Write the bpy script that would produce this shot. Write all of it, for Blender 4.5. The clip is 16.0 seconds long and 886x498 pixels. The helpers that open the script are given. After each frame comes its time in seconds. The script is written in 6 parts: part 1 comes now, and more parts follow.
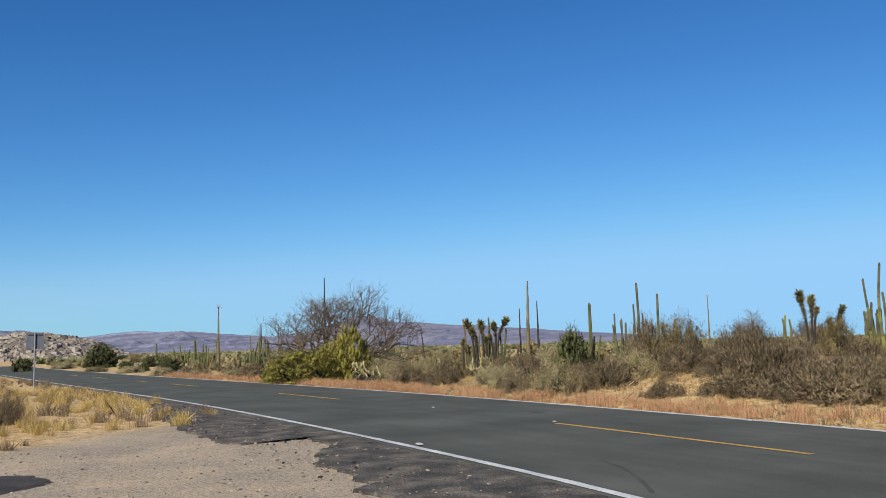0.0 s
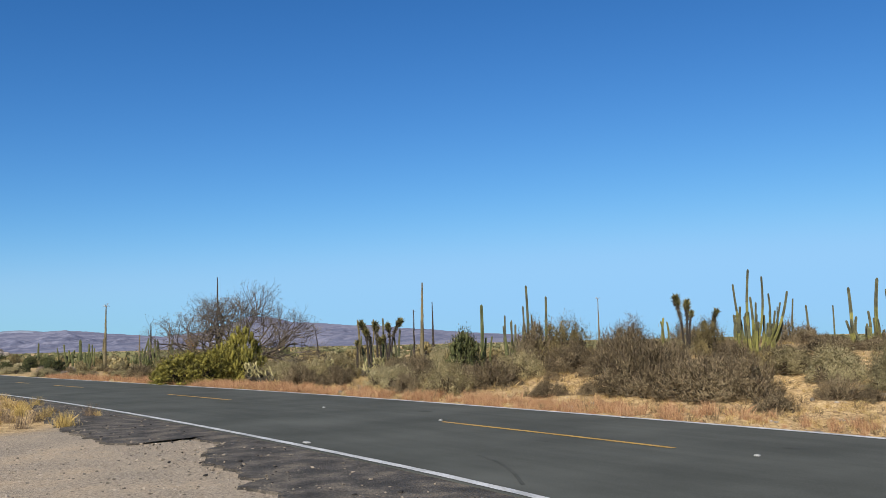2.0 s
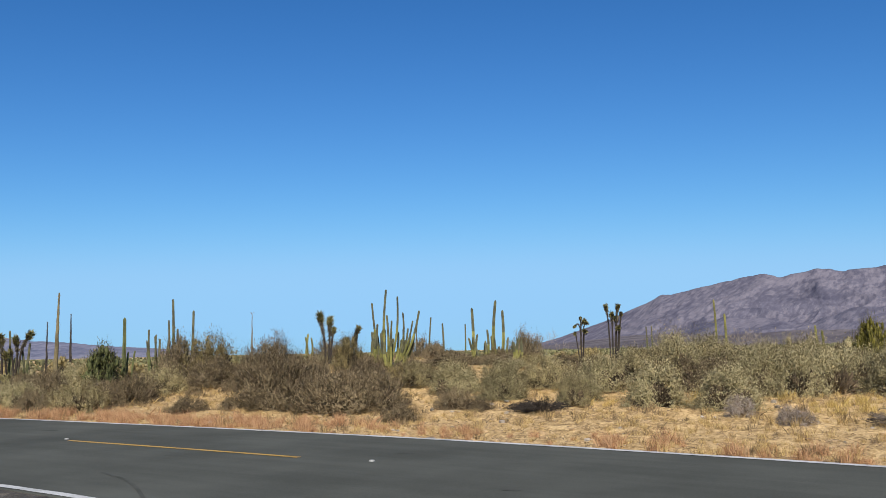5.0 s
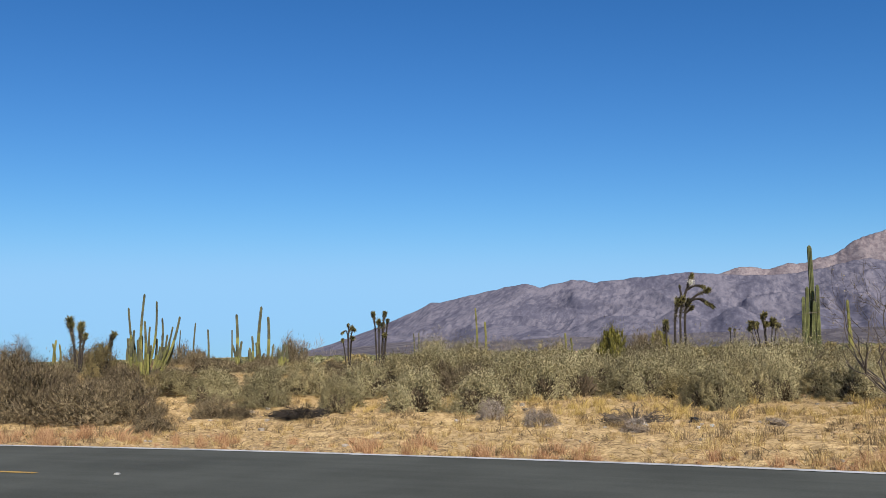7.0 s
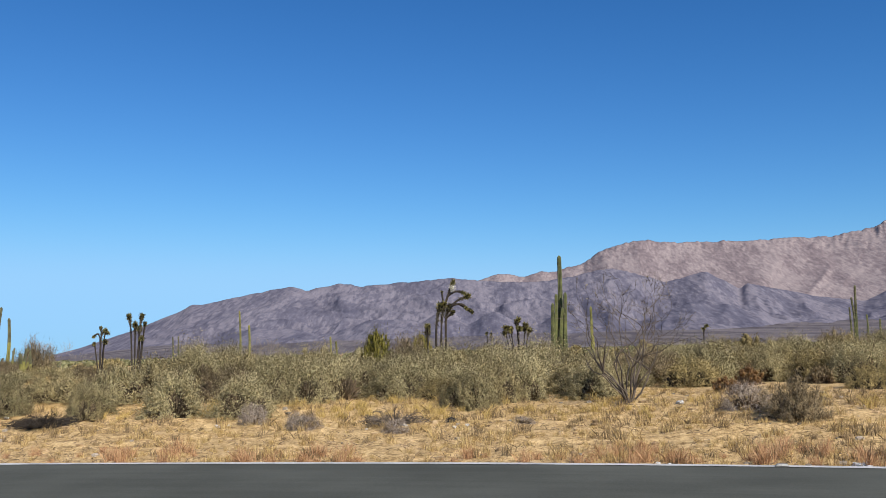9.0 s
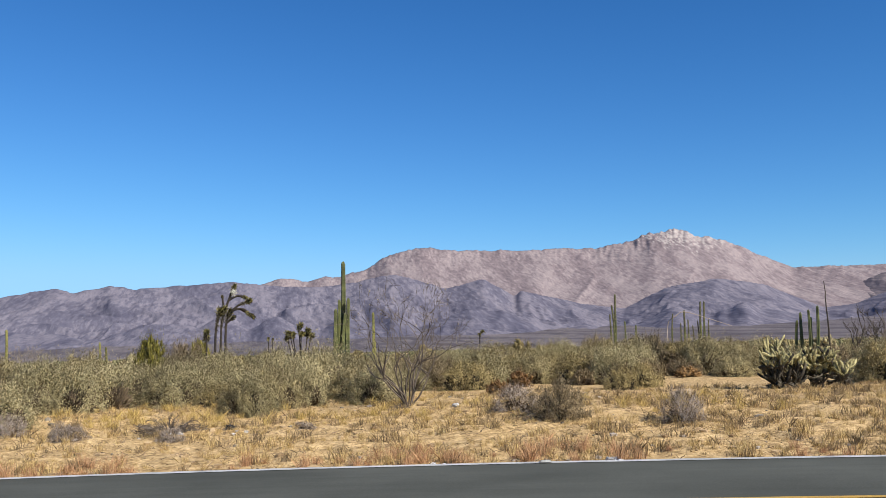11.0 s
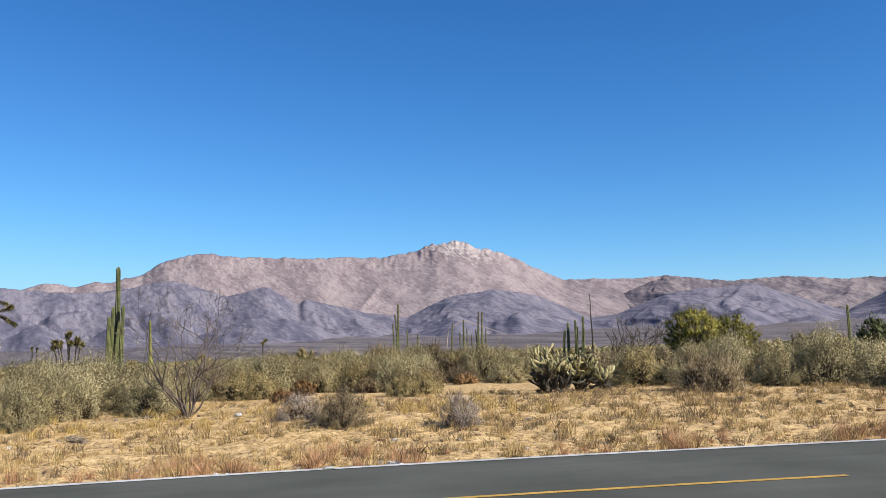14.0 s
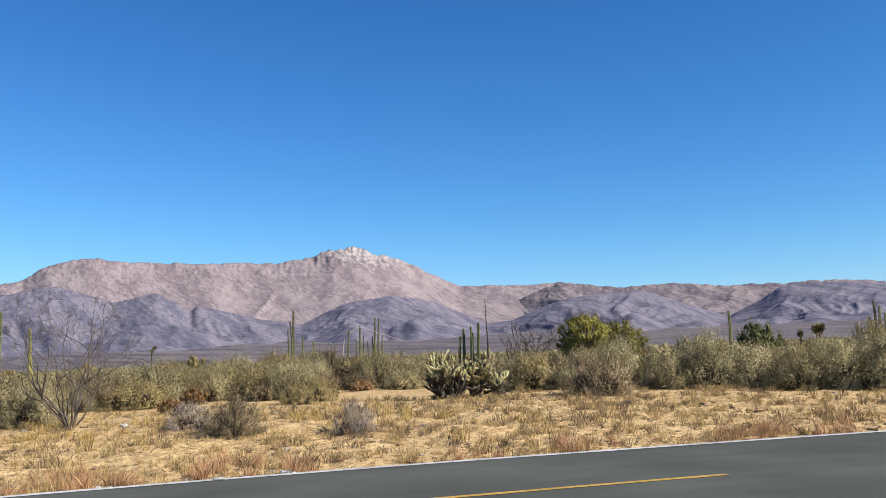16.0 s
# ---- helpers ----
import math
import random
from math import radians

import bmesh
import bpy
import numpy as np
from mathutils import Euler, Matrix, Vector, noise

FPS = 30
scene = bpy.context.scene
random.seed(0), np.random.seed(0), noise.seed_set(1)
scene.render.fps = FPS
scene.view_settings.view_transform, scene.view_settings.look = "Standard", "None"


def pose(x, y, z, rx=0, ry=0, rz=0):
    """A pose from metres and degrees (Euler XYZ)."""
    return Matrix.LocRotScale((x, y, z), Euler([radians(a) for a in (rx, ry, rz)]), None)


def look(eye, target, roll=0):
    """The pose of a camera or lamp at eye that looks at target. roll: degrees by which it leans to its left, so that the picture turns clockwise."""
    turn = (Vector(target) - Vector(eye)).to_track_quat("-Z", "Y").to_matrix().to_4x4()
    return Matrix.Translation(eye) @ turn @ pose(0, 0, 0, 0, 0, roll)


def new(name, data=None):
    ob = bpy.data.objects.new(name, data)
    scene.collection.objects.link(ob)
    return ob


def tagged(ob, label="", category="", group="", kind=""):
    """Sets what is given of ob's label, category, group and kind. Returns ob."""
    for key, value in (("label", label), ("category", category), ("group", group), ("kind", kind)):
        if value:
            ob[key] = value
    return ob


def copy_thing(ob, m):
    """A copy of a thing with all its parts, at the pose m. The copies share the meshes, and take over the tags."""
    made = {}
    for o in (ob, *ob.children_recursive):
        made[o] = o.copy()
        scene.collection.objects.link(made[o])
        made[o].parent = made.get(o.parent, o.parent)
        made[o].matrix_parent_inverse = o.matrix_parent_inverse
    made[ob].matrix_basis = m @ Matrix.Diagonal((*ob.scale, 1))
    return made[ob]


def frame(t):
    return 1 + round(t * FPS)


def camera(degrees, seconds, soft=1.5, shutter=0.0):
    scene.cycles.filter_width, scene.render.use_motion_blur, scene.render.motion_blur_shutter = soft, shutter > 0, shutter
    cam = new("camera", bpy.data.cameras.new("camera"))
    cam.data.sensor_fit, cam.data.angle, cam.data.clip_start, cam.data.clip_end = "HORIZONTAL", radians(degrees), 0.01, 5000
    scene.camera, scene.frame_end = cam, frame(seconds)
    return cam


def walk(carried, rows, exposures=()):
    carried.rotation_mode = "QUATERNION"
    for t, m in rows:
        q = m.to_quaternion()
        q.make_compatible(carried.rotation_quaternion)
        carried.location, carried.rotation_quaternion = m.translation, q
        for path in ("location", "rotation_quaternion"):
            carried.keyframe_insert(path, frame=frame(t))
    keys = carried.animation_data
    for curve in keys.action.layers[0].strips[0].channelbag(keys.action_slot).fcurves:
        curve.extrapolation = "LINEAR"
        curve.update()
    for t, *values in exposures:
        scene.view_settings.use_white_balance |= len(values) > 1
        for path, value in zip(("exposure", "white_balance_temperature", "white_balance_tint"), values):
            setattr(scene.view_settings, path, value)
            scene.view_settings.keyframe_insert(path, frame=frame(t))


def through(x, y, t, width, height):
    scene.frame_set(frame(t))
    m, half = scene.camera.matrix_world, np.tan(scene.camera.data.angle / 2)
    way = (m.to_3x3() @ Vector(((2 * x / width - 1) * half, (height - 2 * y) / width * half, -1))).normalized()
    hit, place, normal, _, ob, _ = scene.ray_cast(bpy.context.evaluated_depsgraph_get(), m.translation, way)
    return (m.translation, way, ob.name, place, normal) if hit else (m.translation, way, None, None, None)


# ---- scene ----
# ---- camera and its walk ----
FOV = 52.79
cam = camera(FOV, 16.0, soft=0.8)
# seconds, eye x y z, bearing to the right of +y, tilt up, roll
ROWS = [
    (0, -1.295, 0.382, 1.5, -59.723, 6.139, -1.478),
    (0.5, -1.182, 0.354, 1.5, -58.618, 6.115, -1.515),
    (1, -1.069, 0.326, 1.5, -57.229, 6.091, -1.473),
    (1.5, -0.956, 0.299, 1.5, -55.654, 6.066, -1.425),
    (2, -0.843, 0.271, 1.5, -53.186, 6.023, -1.34),
    (2.5, -0.724, 0.225, 1.5, -49.744, 6.109, -1.243),
    (3, -0.604, 0.179, 1.5, -45.968, 6.123, -1.203),
    (3.5, -0.485, 0.133, 1.5, -42.364, 6.242, -1.152),
    (4, -0.366, 0.087, 1.5, -38.774, 6.356, -1.173),
    (6.5, -0.063, 0.017, 1.5, -20.517, 6.585, -1.251),
    (7, -0.002, 0.003, 1.5, -16.919, 6.59, -1.339),
    (7.5, 0.007, -0.038, 1.5, -13.107, 6.55, -1.407),
    (8, 0.015, -0.079, 1.5, -9.624, 6.529, -1.463),
    (8.5, 0.024, -0.12, 1.5, -5.876, 6.494, -1.49),
    (9, 0.032, -0.161, 1.5, -1.997, 6.451, -1.487),
    (9.5, 0.041, -0.203, 1.5, 1.864, 6.466, -1.527),
    (10, 0.049, -0.244, 1.5, 5.45, 6.443, -1.589),
    (12.5, -0.1, -0.551, 1.5, 19.618, 6.407, -1.953),
    (13, -0.13, -0.613, 1.5, 21.718, 6.42, -2.016),
    (13.5, -0.123, -0.614, 1.5, 23.734, 6.461, -2.038),
    (14, -0.116, -0.615, 1.5, 25.674, 6.514, -2.003),
    (14.5, -0.109, -0.616, 1.5, 27.597, 6.545, -2.002),
    (15, -0.102, -0.616, 1.5, 29.321, 6.629, -2.061),
    (15.5, -0.095, -0.617, 1.5, 31.019, 6.646, -2.232),
    (16, -0.088, -0.618, 1.5, 32.312, 6.667, -2.398),
]
def turned(x, y, z, bearing, tilt, roll):
    b, p = radians(bearing), radians(tilt)
    eye = Vector((x, y, z))
    ahead = Vector((math.sin(b) * math.cos(p), math.cos(b) * math.cos(p), math.sin(p)))
    return look(eye, eye + ahead * 10.0, roll)
walk(cam, [(r[0], turned(*r[1:])) for r in ROWS], [(0.0, 0.42), (4.0, 0.42), (7.5, 0.43), (10.0, 0.57), (13.0, 0.75), (16.0, 0.82)])

# ---- world, sun, exposure ----
SUN_EL, SUN_AZ = 37.0, 147.0          # degrees; the azimuth runs clockwise from +y
world = bpy.data.worlds.new("desert_sky")
scene.world = world
world.use_nodes = True
wn = world.node_tree.nodes
wl = world.node_tree.links
sky = wn.new("ShaderNodeTexSky")
sky.sky_type = "NISHITA"
sky.sun_disc = False
sky.sun_elevation = radians(SUN_EL)
sky.sun_rotation = radians(SUN_AZ)
sky.altitude = 600.0
sky.air_density = 1.0
sky.dust_density = 0.0
sky.ozone_density = 4.0
wn["Background"].inputs["Strength"].default_value = 0.066
split = wn.new("ShaderNodeSeparateColor")      # the deep blue of clear dry air
join = wn.new("ShaderNodeCombineColor")
wl.new(sky.outputs["Color"], split.inputs["Color"])
for channel, level, power, gain, most in (("Red", 1.304, 1.6, 0.47, 3.55), ("Green", 2.357, 1.24, 1.97, 6.9), ("Blue", 4.27, 1.08, 5.35, 10.9)):
    part_of = wn.new("ShaderNodeMath")
    part_of.operation = "DIVIDE"
    part_of.inputs[1].default_value = level
    raised = wn.new("ShaderNodeMath")
    raised.operation = "POWER"
    raised.inputs[1].default_value = power
    scaled = wn.new("ShaderNodeMath")
    scaled.operation = "MULTIPLY"
    scaled.inputs[1].default_value = gain
    wl.new(split.outputs[channel], part_of.inputs[0])
    wl.new(part_of.outputs[0], raised.inputs[0])
    wl.new(raised.outputs[0], scaled.inputs[0])
    level_off = wn.new("ShaderNodeMath")
    level_off.operation = "SMOOTH_MIN"
    level_off.inputs[1].default_value = most
    level_off.inputs[2].default_value = most * 0.5
    wl.new(scaled.outputs[0], level_off.inputs[0])
    wl.new(level_off.outputs[0], join.inputs[channel])
wl.new(join.outputs["Color"], wn["Background"].inputs["Color"])
sun_data = bpy.data.lights.new("sun", "SUN")
sun_data.energy = 5.0
sun_data.angle = radians(0.53)
sun_data.color = (1.0, 0.93, 0.82)
sun = new("sun", sun_data)
sd = Vector((math.sin(radians(SUN_AZ)) * math.cos(radians(SUN_EL)), math.cos(radians(SUN_AZ)) * math.cos(radians(SUN_EL)), math.sin(radians(SUN_EL))))
sun.matrix_world = look(sd * 60.0, (0, 0, 0))


# ---- materials ----
def material(name, dark, light, rough=0.85, scale=6.0, fine=60.0, bump=0.3, bump_dist=0.02, metal=0.0, island=0.0, per_object=0.0, spec=0.3, mid=None, wide=0.0):
    """Two-scale procedural surface: broad blotches and fine grain, mixed from dark to light."""
    m = bpy.data.materials.new(name)
    m.use_nodes = True
    n, l = m.node_tree.nodes, m.node_tree.links
    b = n["Principled BSDF"]
    b.inputs["Roughness"].default_value = rough
    b.inputs["Metallic"].default_value = metal
    b.inputs["Specular IOR Level"].default_value = spec
    tc = n.new("ShaderNodeTexCoord")
    n1 = n.new("ShaderNodeTexNoise")
    n1.inputs["Scale"].default_value = scale
    n1.inputs["Detail"].default_value = 5
    n2 = n.new("ShaderNodeTexNoise")
    n2.inputs["Scale"].default_value = fine
    n2.inputs["Detail"].default_value = 4
    for k in (n1, n2):
        l.new(tc.outputs["Object"], k.inputs["Vector"])
    add = n.new("ShaderNodeMath")
    add.operation = "ADD"
    l.new(n1.outputs["Fac"], add.inputs[0])
    half = n.new("ShaderNodeMath")
    half.operation = "MULTIPLY_ADD"
    l.new(n2.outputs["Fac"], half.inputs[0])
    half.inputs[1].default_value = 0.7
    half.inputs[2].default_value = -0.35
    l.new(half.outputs[0], add.inputs[1])
    last = add.outputs[0]
    if island:
        geo = n.new("ShaderNodeNewGeometry")
        k = n.new("ShaderNodeMath")
        k.operation = "MULTIPLY_ADD"
        l.new(geo.outputs["Random Per Island"], k.inputs[0])
        k.inputs[1].default_value = island
        l.new(last, k.inputs[2])
        k2 = n.new("ShaderNodeMath")
        k2.operation = "SUBTRACT"
        l.new(k.outputs[0], k2.inputs[0])
        k2.inputs[1].default_value = island / 2
        last = k2.outputs[0]
    if per_object:
        oi = n.new("ShaderNodeObjectInfo")
        k = n.new("ShaderNodeMath")
        k.operation = "MULTIPLY_ADD"
        l.new(oi.outputs["Random"], k.inputs[0])
        k.inputs[1].default_value = per_object
        l.new(last, k.inputs[2])
        k2 = n.new("ShaderNodeMath")
        k2.operation = "SUBTRACT"
        l.new(k.outputs[0], k2.inputs[0])
        k2.inputs[1].default_value = per_object / 2
        last = k2.outputs[0]
    ramp = n.new("ShaderNodeValToRGB")
    ramp.color_ramp.elements[0].position = 0.3
    ramp.color_ramp.elements[0].color = (*dark, 1)
    ramp.color_ramp.elements[1].position = 0.72
    ramp.color_ramp.elements[1].color = (*light, 1)
    if mid:
        e = ramp.color_ramp.elements.new(0.5)
        e.color = (*mid, 1)
    l.new(last, ramp.inputs["Fac"])
    l.new(ramp.outputs["Color"], b.inputs["Base Color"])
    if bump:
        bp = n.new("ShaderNodeBump")
        bp.inputs["Strength"].default_value = bump
        bp.inputs["Distance"].default_value = bump_dist
        l.new(n2.outputs["Fac"], bp.inputs["Height"])
        l.new(bp.outputs["Normal"], b.inputs["Normal"])
    return m


def leafy(name, dark, light, island=0.5, per_object=0.25, through=0.12, mid=None):
    """Leaves: matt, varied leaf by leaf and plant by plant, letting a little light through."""
    m = material(name, dark, light, rough=0.7, scale=2.4, fine=14.0, bump=0.0, island=island, per_object=per_object, spec=0.25, mid=mid)
    n, l = m.node_tree.nodes, m.node_tree.links
    tr = n.new("ShaderNodeBsdfTranslucent")
    mix = n.new("ShaderNodeMixShader")
    mix.inputs[0].default_value = through
    ramp = [k for k in n if k.bl_idname == "ShaderNodeValToRGB"][0]
    l.new(ramp.outputs["Color"], tr.inputs["Color"])
    l.new(n["Principled BSDF"].outputs[0], mix.inputs[1])
    l.new(tr.outputs[0], mix.inputs[2])
    l.new(mix.outputs[0], n["Material Output"].inputs["Surface"])
    return m


def asphalt():
    """Grey asphalt: fine aggregate, faint streaks and darker wheel tracks along the road."""
    m = material("asphalt", (0.055, 0.058, 0.051), (0.087, 0.091, 0.081), rough=0.95, scale=0.5, fine=70.0, bump=0.05, bump_dist=0.003, spec=0.06)
    n, l = m.node_tree.nodes, m.node_tree.links
    at = n.new("ShaderNodeAttribute")
    at.attribute_name = "lane"          # metres along and across the road
    stretch = n.new("ShaderNodeVectorMath")
    stretch.operation = "MULTIPLY"
    stretch.inputs[1].default_value = (0.22, 2.6, 1.0)
    l.new(at.outputs["Vector"], stretch.inputs[0])
    streak = n.new("ShaderNodeTexNoise")
    streak.inputs["Scale"].default_value = 1.0
    streak.inputs["Detail"].default_value = 6
    streak.inputs["Roughness"].default_value = 0.65
    l.new(stretch.outputs["Vector"], streak.inputs["Vector"])
    tone = n.new("ShaderNodeValToRGB")
    tone.color_ramp.elements[0].position, tone.color_ramp.elements[0].color = 0.36, (0.93, 0.93, 0.92, 1)
    tone.color_ramp.elements[1].position, tone.color_ramp.elements[1].color = 0.62, (1.07, 1.07, 1.06, 1)
    l.new(streak.outputs["Fac"], tone.inputs["Fac"])
    mul = n.new("ShaderNodeMix")
    mul.data_type, mul.blend_type = "RGBA", "MULTIPLY"
    mul.inputs["Factor"].default_value = 1.0
    ramp = [k for k in n if k.bl_idname == "ShaderNodeValToRGB" and k != tone][0]
    l.new(ramp.outputs["Color"], mul.inputs["A"])
    l.new(tone.outputs["Color"], mul.inputs["B"])
    l.new(mul.outputs["Result"], n["Principled BSDF"].inputs["Base Color"])
    return m


M_ASPHALT = asphalt()
M_OLD_ASPHALT = material("old_asphalt", (0.030, 0.027, 0.023), (0.165, 0.138, 0.104), rough=0.95, scale=2.2, fine=38.0, bump=1.0, bump_dist=0.03, mid=(0.068, 0.060, 0.050))
M_WHITE = material("worn_white_paint", (0.302, 0.302, 0.288), (0.562, 0.562, 0.547), rough=0.6, scale=1.8, fine=30.0, bump=0.1)
M_YELLOW = material("worn_yellow_paint", (0.302, 0.180, 0.032), (0.518, 0.310, 0.054), rough=0.6, scale=1.5, fine=30.0, bump=0.1)
M_METAL = material("galvanised_steel", (0.216, 0.230, 0.245), (0.324, 0.338, 0.353), rough=0.45, scale=3, fine=40, bump=0.05, metal=0.6)
M_SIGN_BACK = material("grey_sign_back", (0.075, 0.085, 0.105), (0.125, 0.14, 0.165), rough=0.5, scale=3, fine=30, bump=0.03, metal=0.3)
M_DARK_STEEL = material("dark_steel", (0.036, 0.040, 0.043), (0.065, 0.068, 0.072), rough=0.6, scale=3, fine=30, bump=0.05)
M_LITTER_W = material("white_plastic", (0.432, 0.432, 0.432), (0.612, 0.612, 0.605), rough=0.4, scale=9, fine=50, bump=0.1)
M_LITTER_D = material("black_rubber", (0.011, 0.011, 0.012), (0.029, 0.029, 0.029), rough=0.6, scale=6, fine=40, bump=0.2)
M_STUD = material("grimy_stud", (0.16, 0.16, 0.15), (0.36, 0.36, 0.34), rough=0.6, scale=12.0, fine=40.0, bump=0.1)
M_STONE = material("desert_stone", (0.158, 0.137, 0.108), (0.374, 0.324, 0.266), rough=0.9, scale=9, fine=60, bump=0.4, island=0.6)
M_GRAVEL = material("mixed_gravel", (0.10, 0.085, 0.067), (0.38, 0.32, 0.25), rough=0.9, scale=9, fine=60, bump=0.4, island=0.8)
M_BOULDER = material("granite_boulder", (0.10, 0.082, 0.066), (0.33, 0.28, 0.225), rough=0.9, scale=0.35, fine=3.0, bump=0.4, bump_dist=0.3, island=0.5)
M_WOOD = material("weathered_wood", (0.101, 0.079, 0.061), (0.194, 0.158, 0.122), rough=0.9, scale=4, fine=40, bump=0.4, island=0.3)
M_DARK_WOOD = material("dark_bark", (0.016, 0.013, 0.011), (0.05, 0.040, 0.032), rough=0.95, scale=5, fine=40, bump=0.5, island=0.3)
M_TWIG = material("brown_twig", (0.080, 0.055, 0.034), (0.28, 0.200, 0.124), rough=0.9, scale=3, fine=20, bump=0.0, island=0.5, per_object=0.3)
M_GREY_TWIG = material("grey_twig", (0.19, 0.155, 0.130), (0.38, 0.322, 0.272), rough=0.9, scale=3, fine=20, bump=0.0, island=0.5, per_object=0.2)
M_CACTUS = material("cactus_skin", (0.045, 0.052, 0.020), (0.135, 0.142, 0.05), rough=0.65, scale=2.5, fine=30, bump=0.25, per_object=0.2)
M_CACTUS_YELLOW = material("yellow_cactus_skin", (0.075, 0.075, 0.022), (0.25, 0.235, 0.068), rough=0.65, scale=2.5, fine=30, bump=0.25, per_object=0.2)
M_CACTUS_GREY = material("grey_cactus_tip", (0.042, 0.042, 0.025), (0.135, 0.130, 0.068), rough=0.85, scale=4, fine=30, bump=0.3)
M_BOOJUM = material("boojum_bark", (0.085, 0.068, 0.036), (0.20, 0.163, 0.085), rough=0.85, scale=3, fine=20, bump=0.3)
M_TWIG_DARK = material("dark_twig", (0.050, 0.036, 0.022), (0.175, 0.130, 0.082), rough=0.9, scale=3, fine=20, bump=0.0, island=0.5, per_object=0.2)
M_BRANCH = material("brown_bark", (0.055, 0.043, 0.033), (0.150, 0.120, 0.094), rough=0.9, scale=4, fine=40, bump=0.3, island=0.4)
M_CHOLLA = material("cholla_joint", (0.13, 0.112, 0.045), (0.40, 0.35, 0.17), rough=0.8, scale=4, fine=50, bump=0.8, bump_dist=0.03, island=0.7)
M_CHOLLA_DEAD = material("dead_cholla_joint", (0.036, 0.030, 0.022), (0.101, 0.086, 0.061), rough=0.9, scale=4, fine=50, bump=0.8, bump_dist=0.03, island=0.5)
M_SAGE = leafy("sage_leaf", (0.172, 0.147, 0.077), (0.47, 0.404, 0.222), island=0.12, per_object=0.25, mid=(0.322, 0.277, 0.149), through=0.2)
M_SAGE_DULL = leafy("dull_sage_leaf", (0.155, 0.128, 0.063), (0.445, 0.371, 0.194), island=0.12, per_object=0.25, mid=(0.300, 0.249, 0.128), through=0.2)
M_OLIVE = leafy("olive_leaf", (0.130, 0.101, 0.043), (0.395, 0.312, 0.142), island=0.14, mid=(0.255, 0.200, 0.088), through=0.2)
M_CREOSOTE = leafy("brown_twig_leaf", (0.096, 0.072, 0.039), (0.320, 0.248, 0.146), island=0.4, per_object=0.3, mid=(0.195, 0.150, 0.086), through=0.15)
M_GREEN = leafy("green_leaf", (0.085, 0.076, 0.015), (0.300, 0.262, 0.055), island=0.3, mid=(0.180, 0.160, 0.031), through=0.2)
M_DARK_GREEN = leafy("dark_green_leaf", (0.026, 0.032, 0.012), (0.110, 0.118, 0.042), through=0.2)
M_BROWN_LEAF = leafy("brown_leaf", (0.101, 0.072, 0.036), (0.259, 0.194, 0.108))
M_RUST_LEAF = leafy("rust_leaf", (0.120, 0.062, 0.024), (0.310, 0.185, 0.075))
M_YUCCA = leafy("yucca_leaf", (0.016, 0.015, 0.007), (0.27, 0.240, 0.085), island=0.9, through=0.06)
M_YUCCA_DEAD = leafy("dead_yucca_leaf", (0.029, 0.024, 0.016), (0.122, 0.104, 0.068), island=0.7, through=0.05)
M_PETAL = leafy("cream_petal", (0.45, 0.43, 0.36), (0.70, 0.68, 0.58), island=0.5)
M_STRAW = leafy("straw", (0.25, 0.160, 0.060), (0.60, 0.450, 0.205), island=0.9, per_object=0.1)
M_WEED = leafy("dry_weed", (0.115, 0.080, 0.042), (0.36, 0.255, 0.135), island=0.8)
M_GOLD_STRAW = leafy("golden_straw", (0.26, 0.175, 0.050), (0.56, 0.41, 0.145), island=0.9)
M_RED_STRAW = leafy("russet_straw", (0.22, 0.108, 0.050), (0.52, 0.315, 0.172), island=0.9)


# ---- terrain ----
CENTRE = [(-150, 10.6), (-110, 9.6), (-90, 9.55), (-70, 9.9), (-55, 10.2), (-42, 10.6), (-30, 10.9), (-20, 10.78), (-10, 10.22), (-5, 9.62), (0, 8.75), (5, 7.42), (10, 5.75), (15, 3.9), (22, 1.1), (32, -3.4), (60, -17.0), (110, -42.0)]
NEAR_HALF, FAR_HALF = 3.68, 3.02


def catmull(pts, step):
    """A smooth line through pts, in steps of about that many metres."""
    out = []
    for i in range(len(pts) - 1):
        p0, p1, p2, p3 = (np.array(pts[min(max(k, 0), len(pts) - 1)], float) for k in (i - 1, i, i + 1, i + 2))
        m1 = (p2 - p0) / max(np.linalg.norm(p2 - p0), 1e-6) * np.linalg.norm(p2 - p1)
        m2 = (p3 - p1) / max(np.linalg.norm(p3 - p1), 1e-6) * np.linalg.norm(p2 - p1)
        n = max(2, int(np.linalg.norm(p2 - p1) / step))
        for k in range(n):
            s = k / n
            out.append((2 * s**3 - 3 * s**2 + 1) * p1 + (s**3 - 2 * s**2 + s) * m1 + (-2 * s**3 + 3 * s**2) * p2 + (s**3 - s**2) * m2)
    out.append(np.array(pts[-1], float))
    return np.array(out)


LINE = catmull(CENTRE, 1.0)
TANGENT = np.gradient(LINE, axis=0)
TANGENT /= np.linalg.norm(TANGENT, axis=1)[:, None]
NORMAL = np.stack([-TANGENT[:, 1], TANGENT[:, 0]], 1)      # to the far side of the road
ALONG = np.r_[0, np.cumsum(np.linalg.norm(np.diff(LINE, axis=0), axis=1))]


def road_offset(x, y):
    """Signed distances from the road's centre line, positive on the far side, for arrays."""
    p = np.stack([np.asarray(x, float).ravel(), np.asarray(y, float).ravel()], 1)
    d2 = ((p[:, None, :] - LINE[None, ::2]) ** 2).sum(-1)
    i = d2.argmin(1) * 2
    return ((p - LINE[i]) * NORMAL[i]).sum(1)


def smooth(v, a, b):
    s = np.clip((np.asarray(v, float) - a) / (b - a), 0, 1)
    return s * s * (3 - 2 * s)


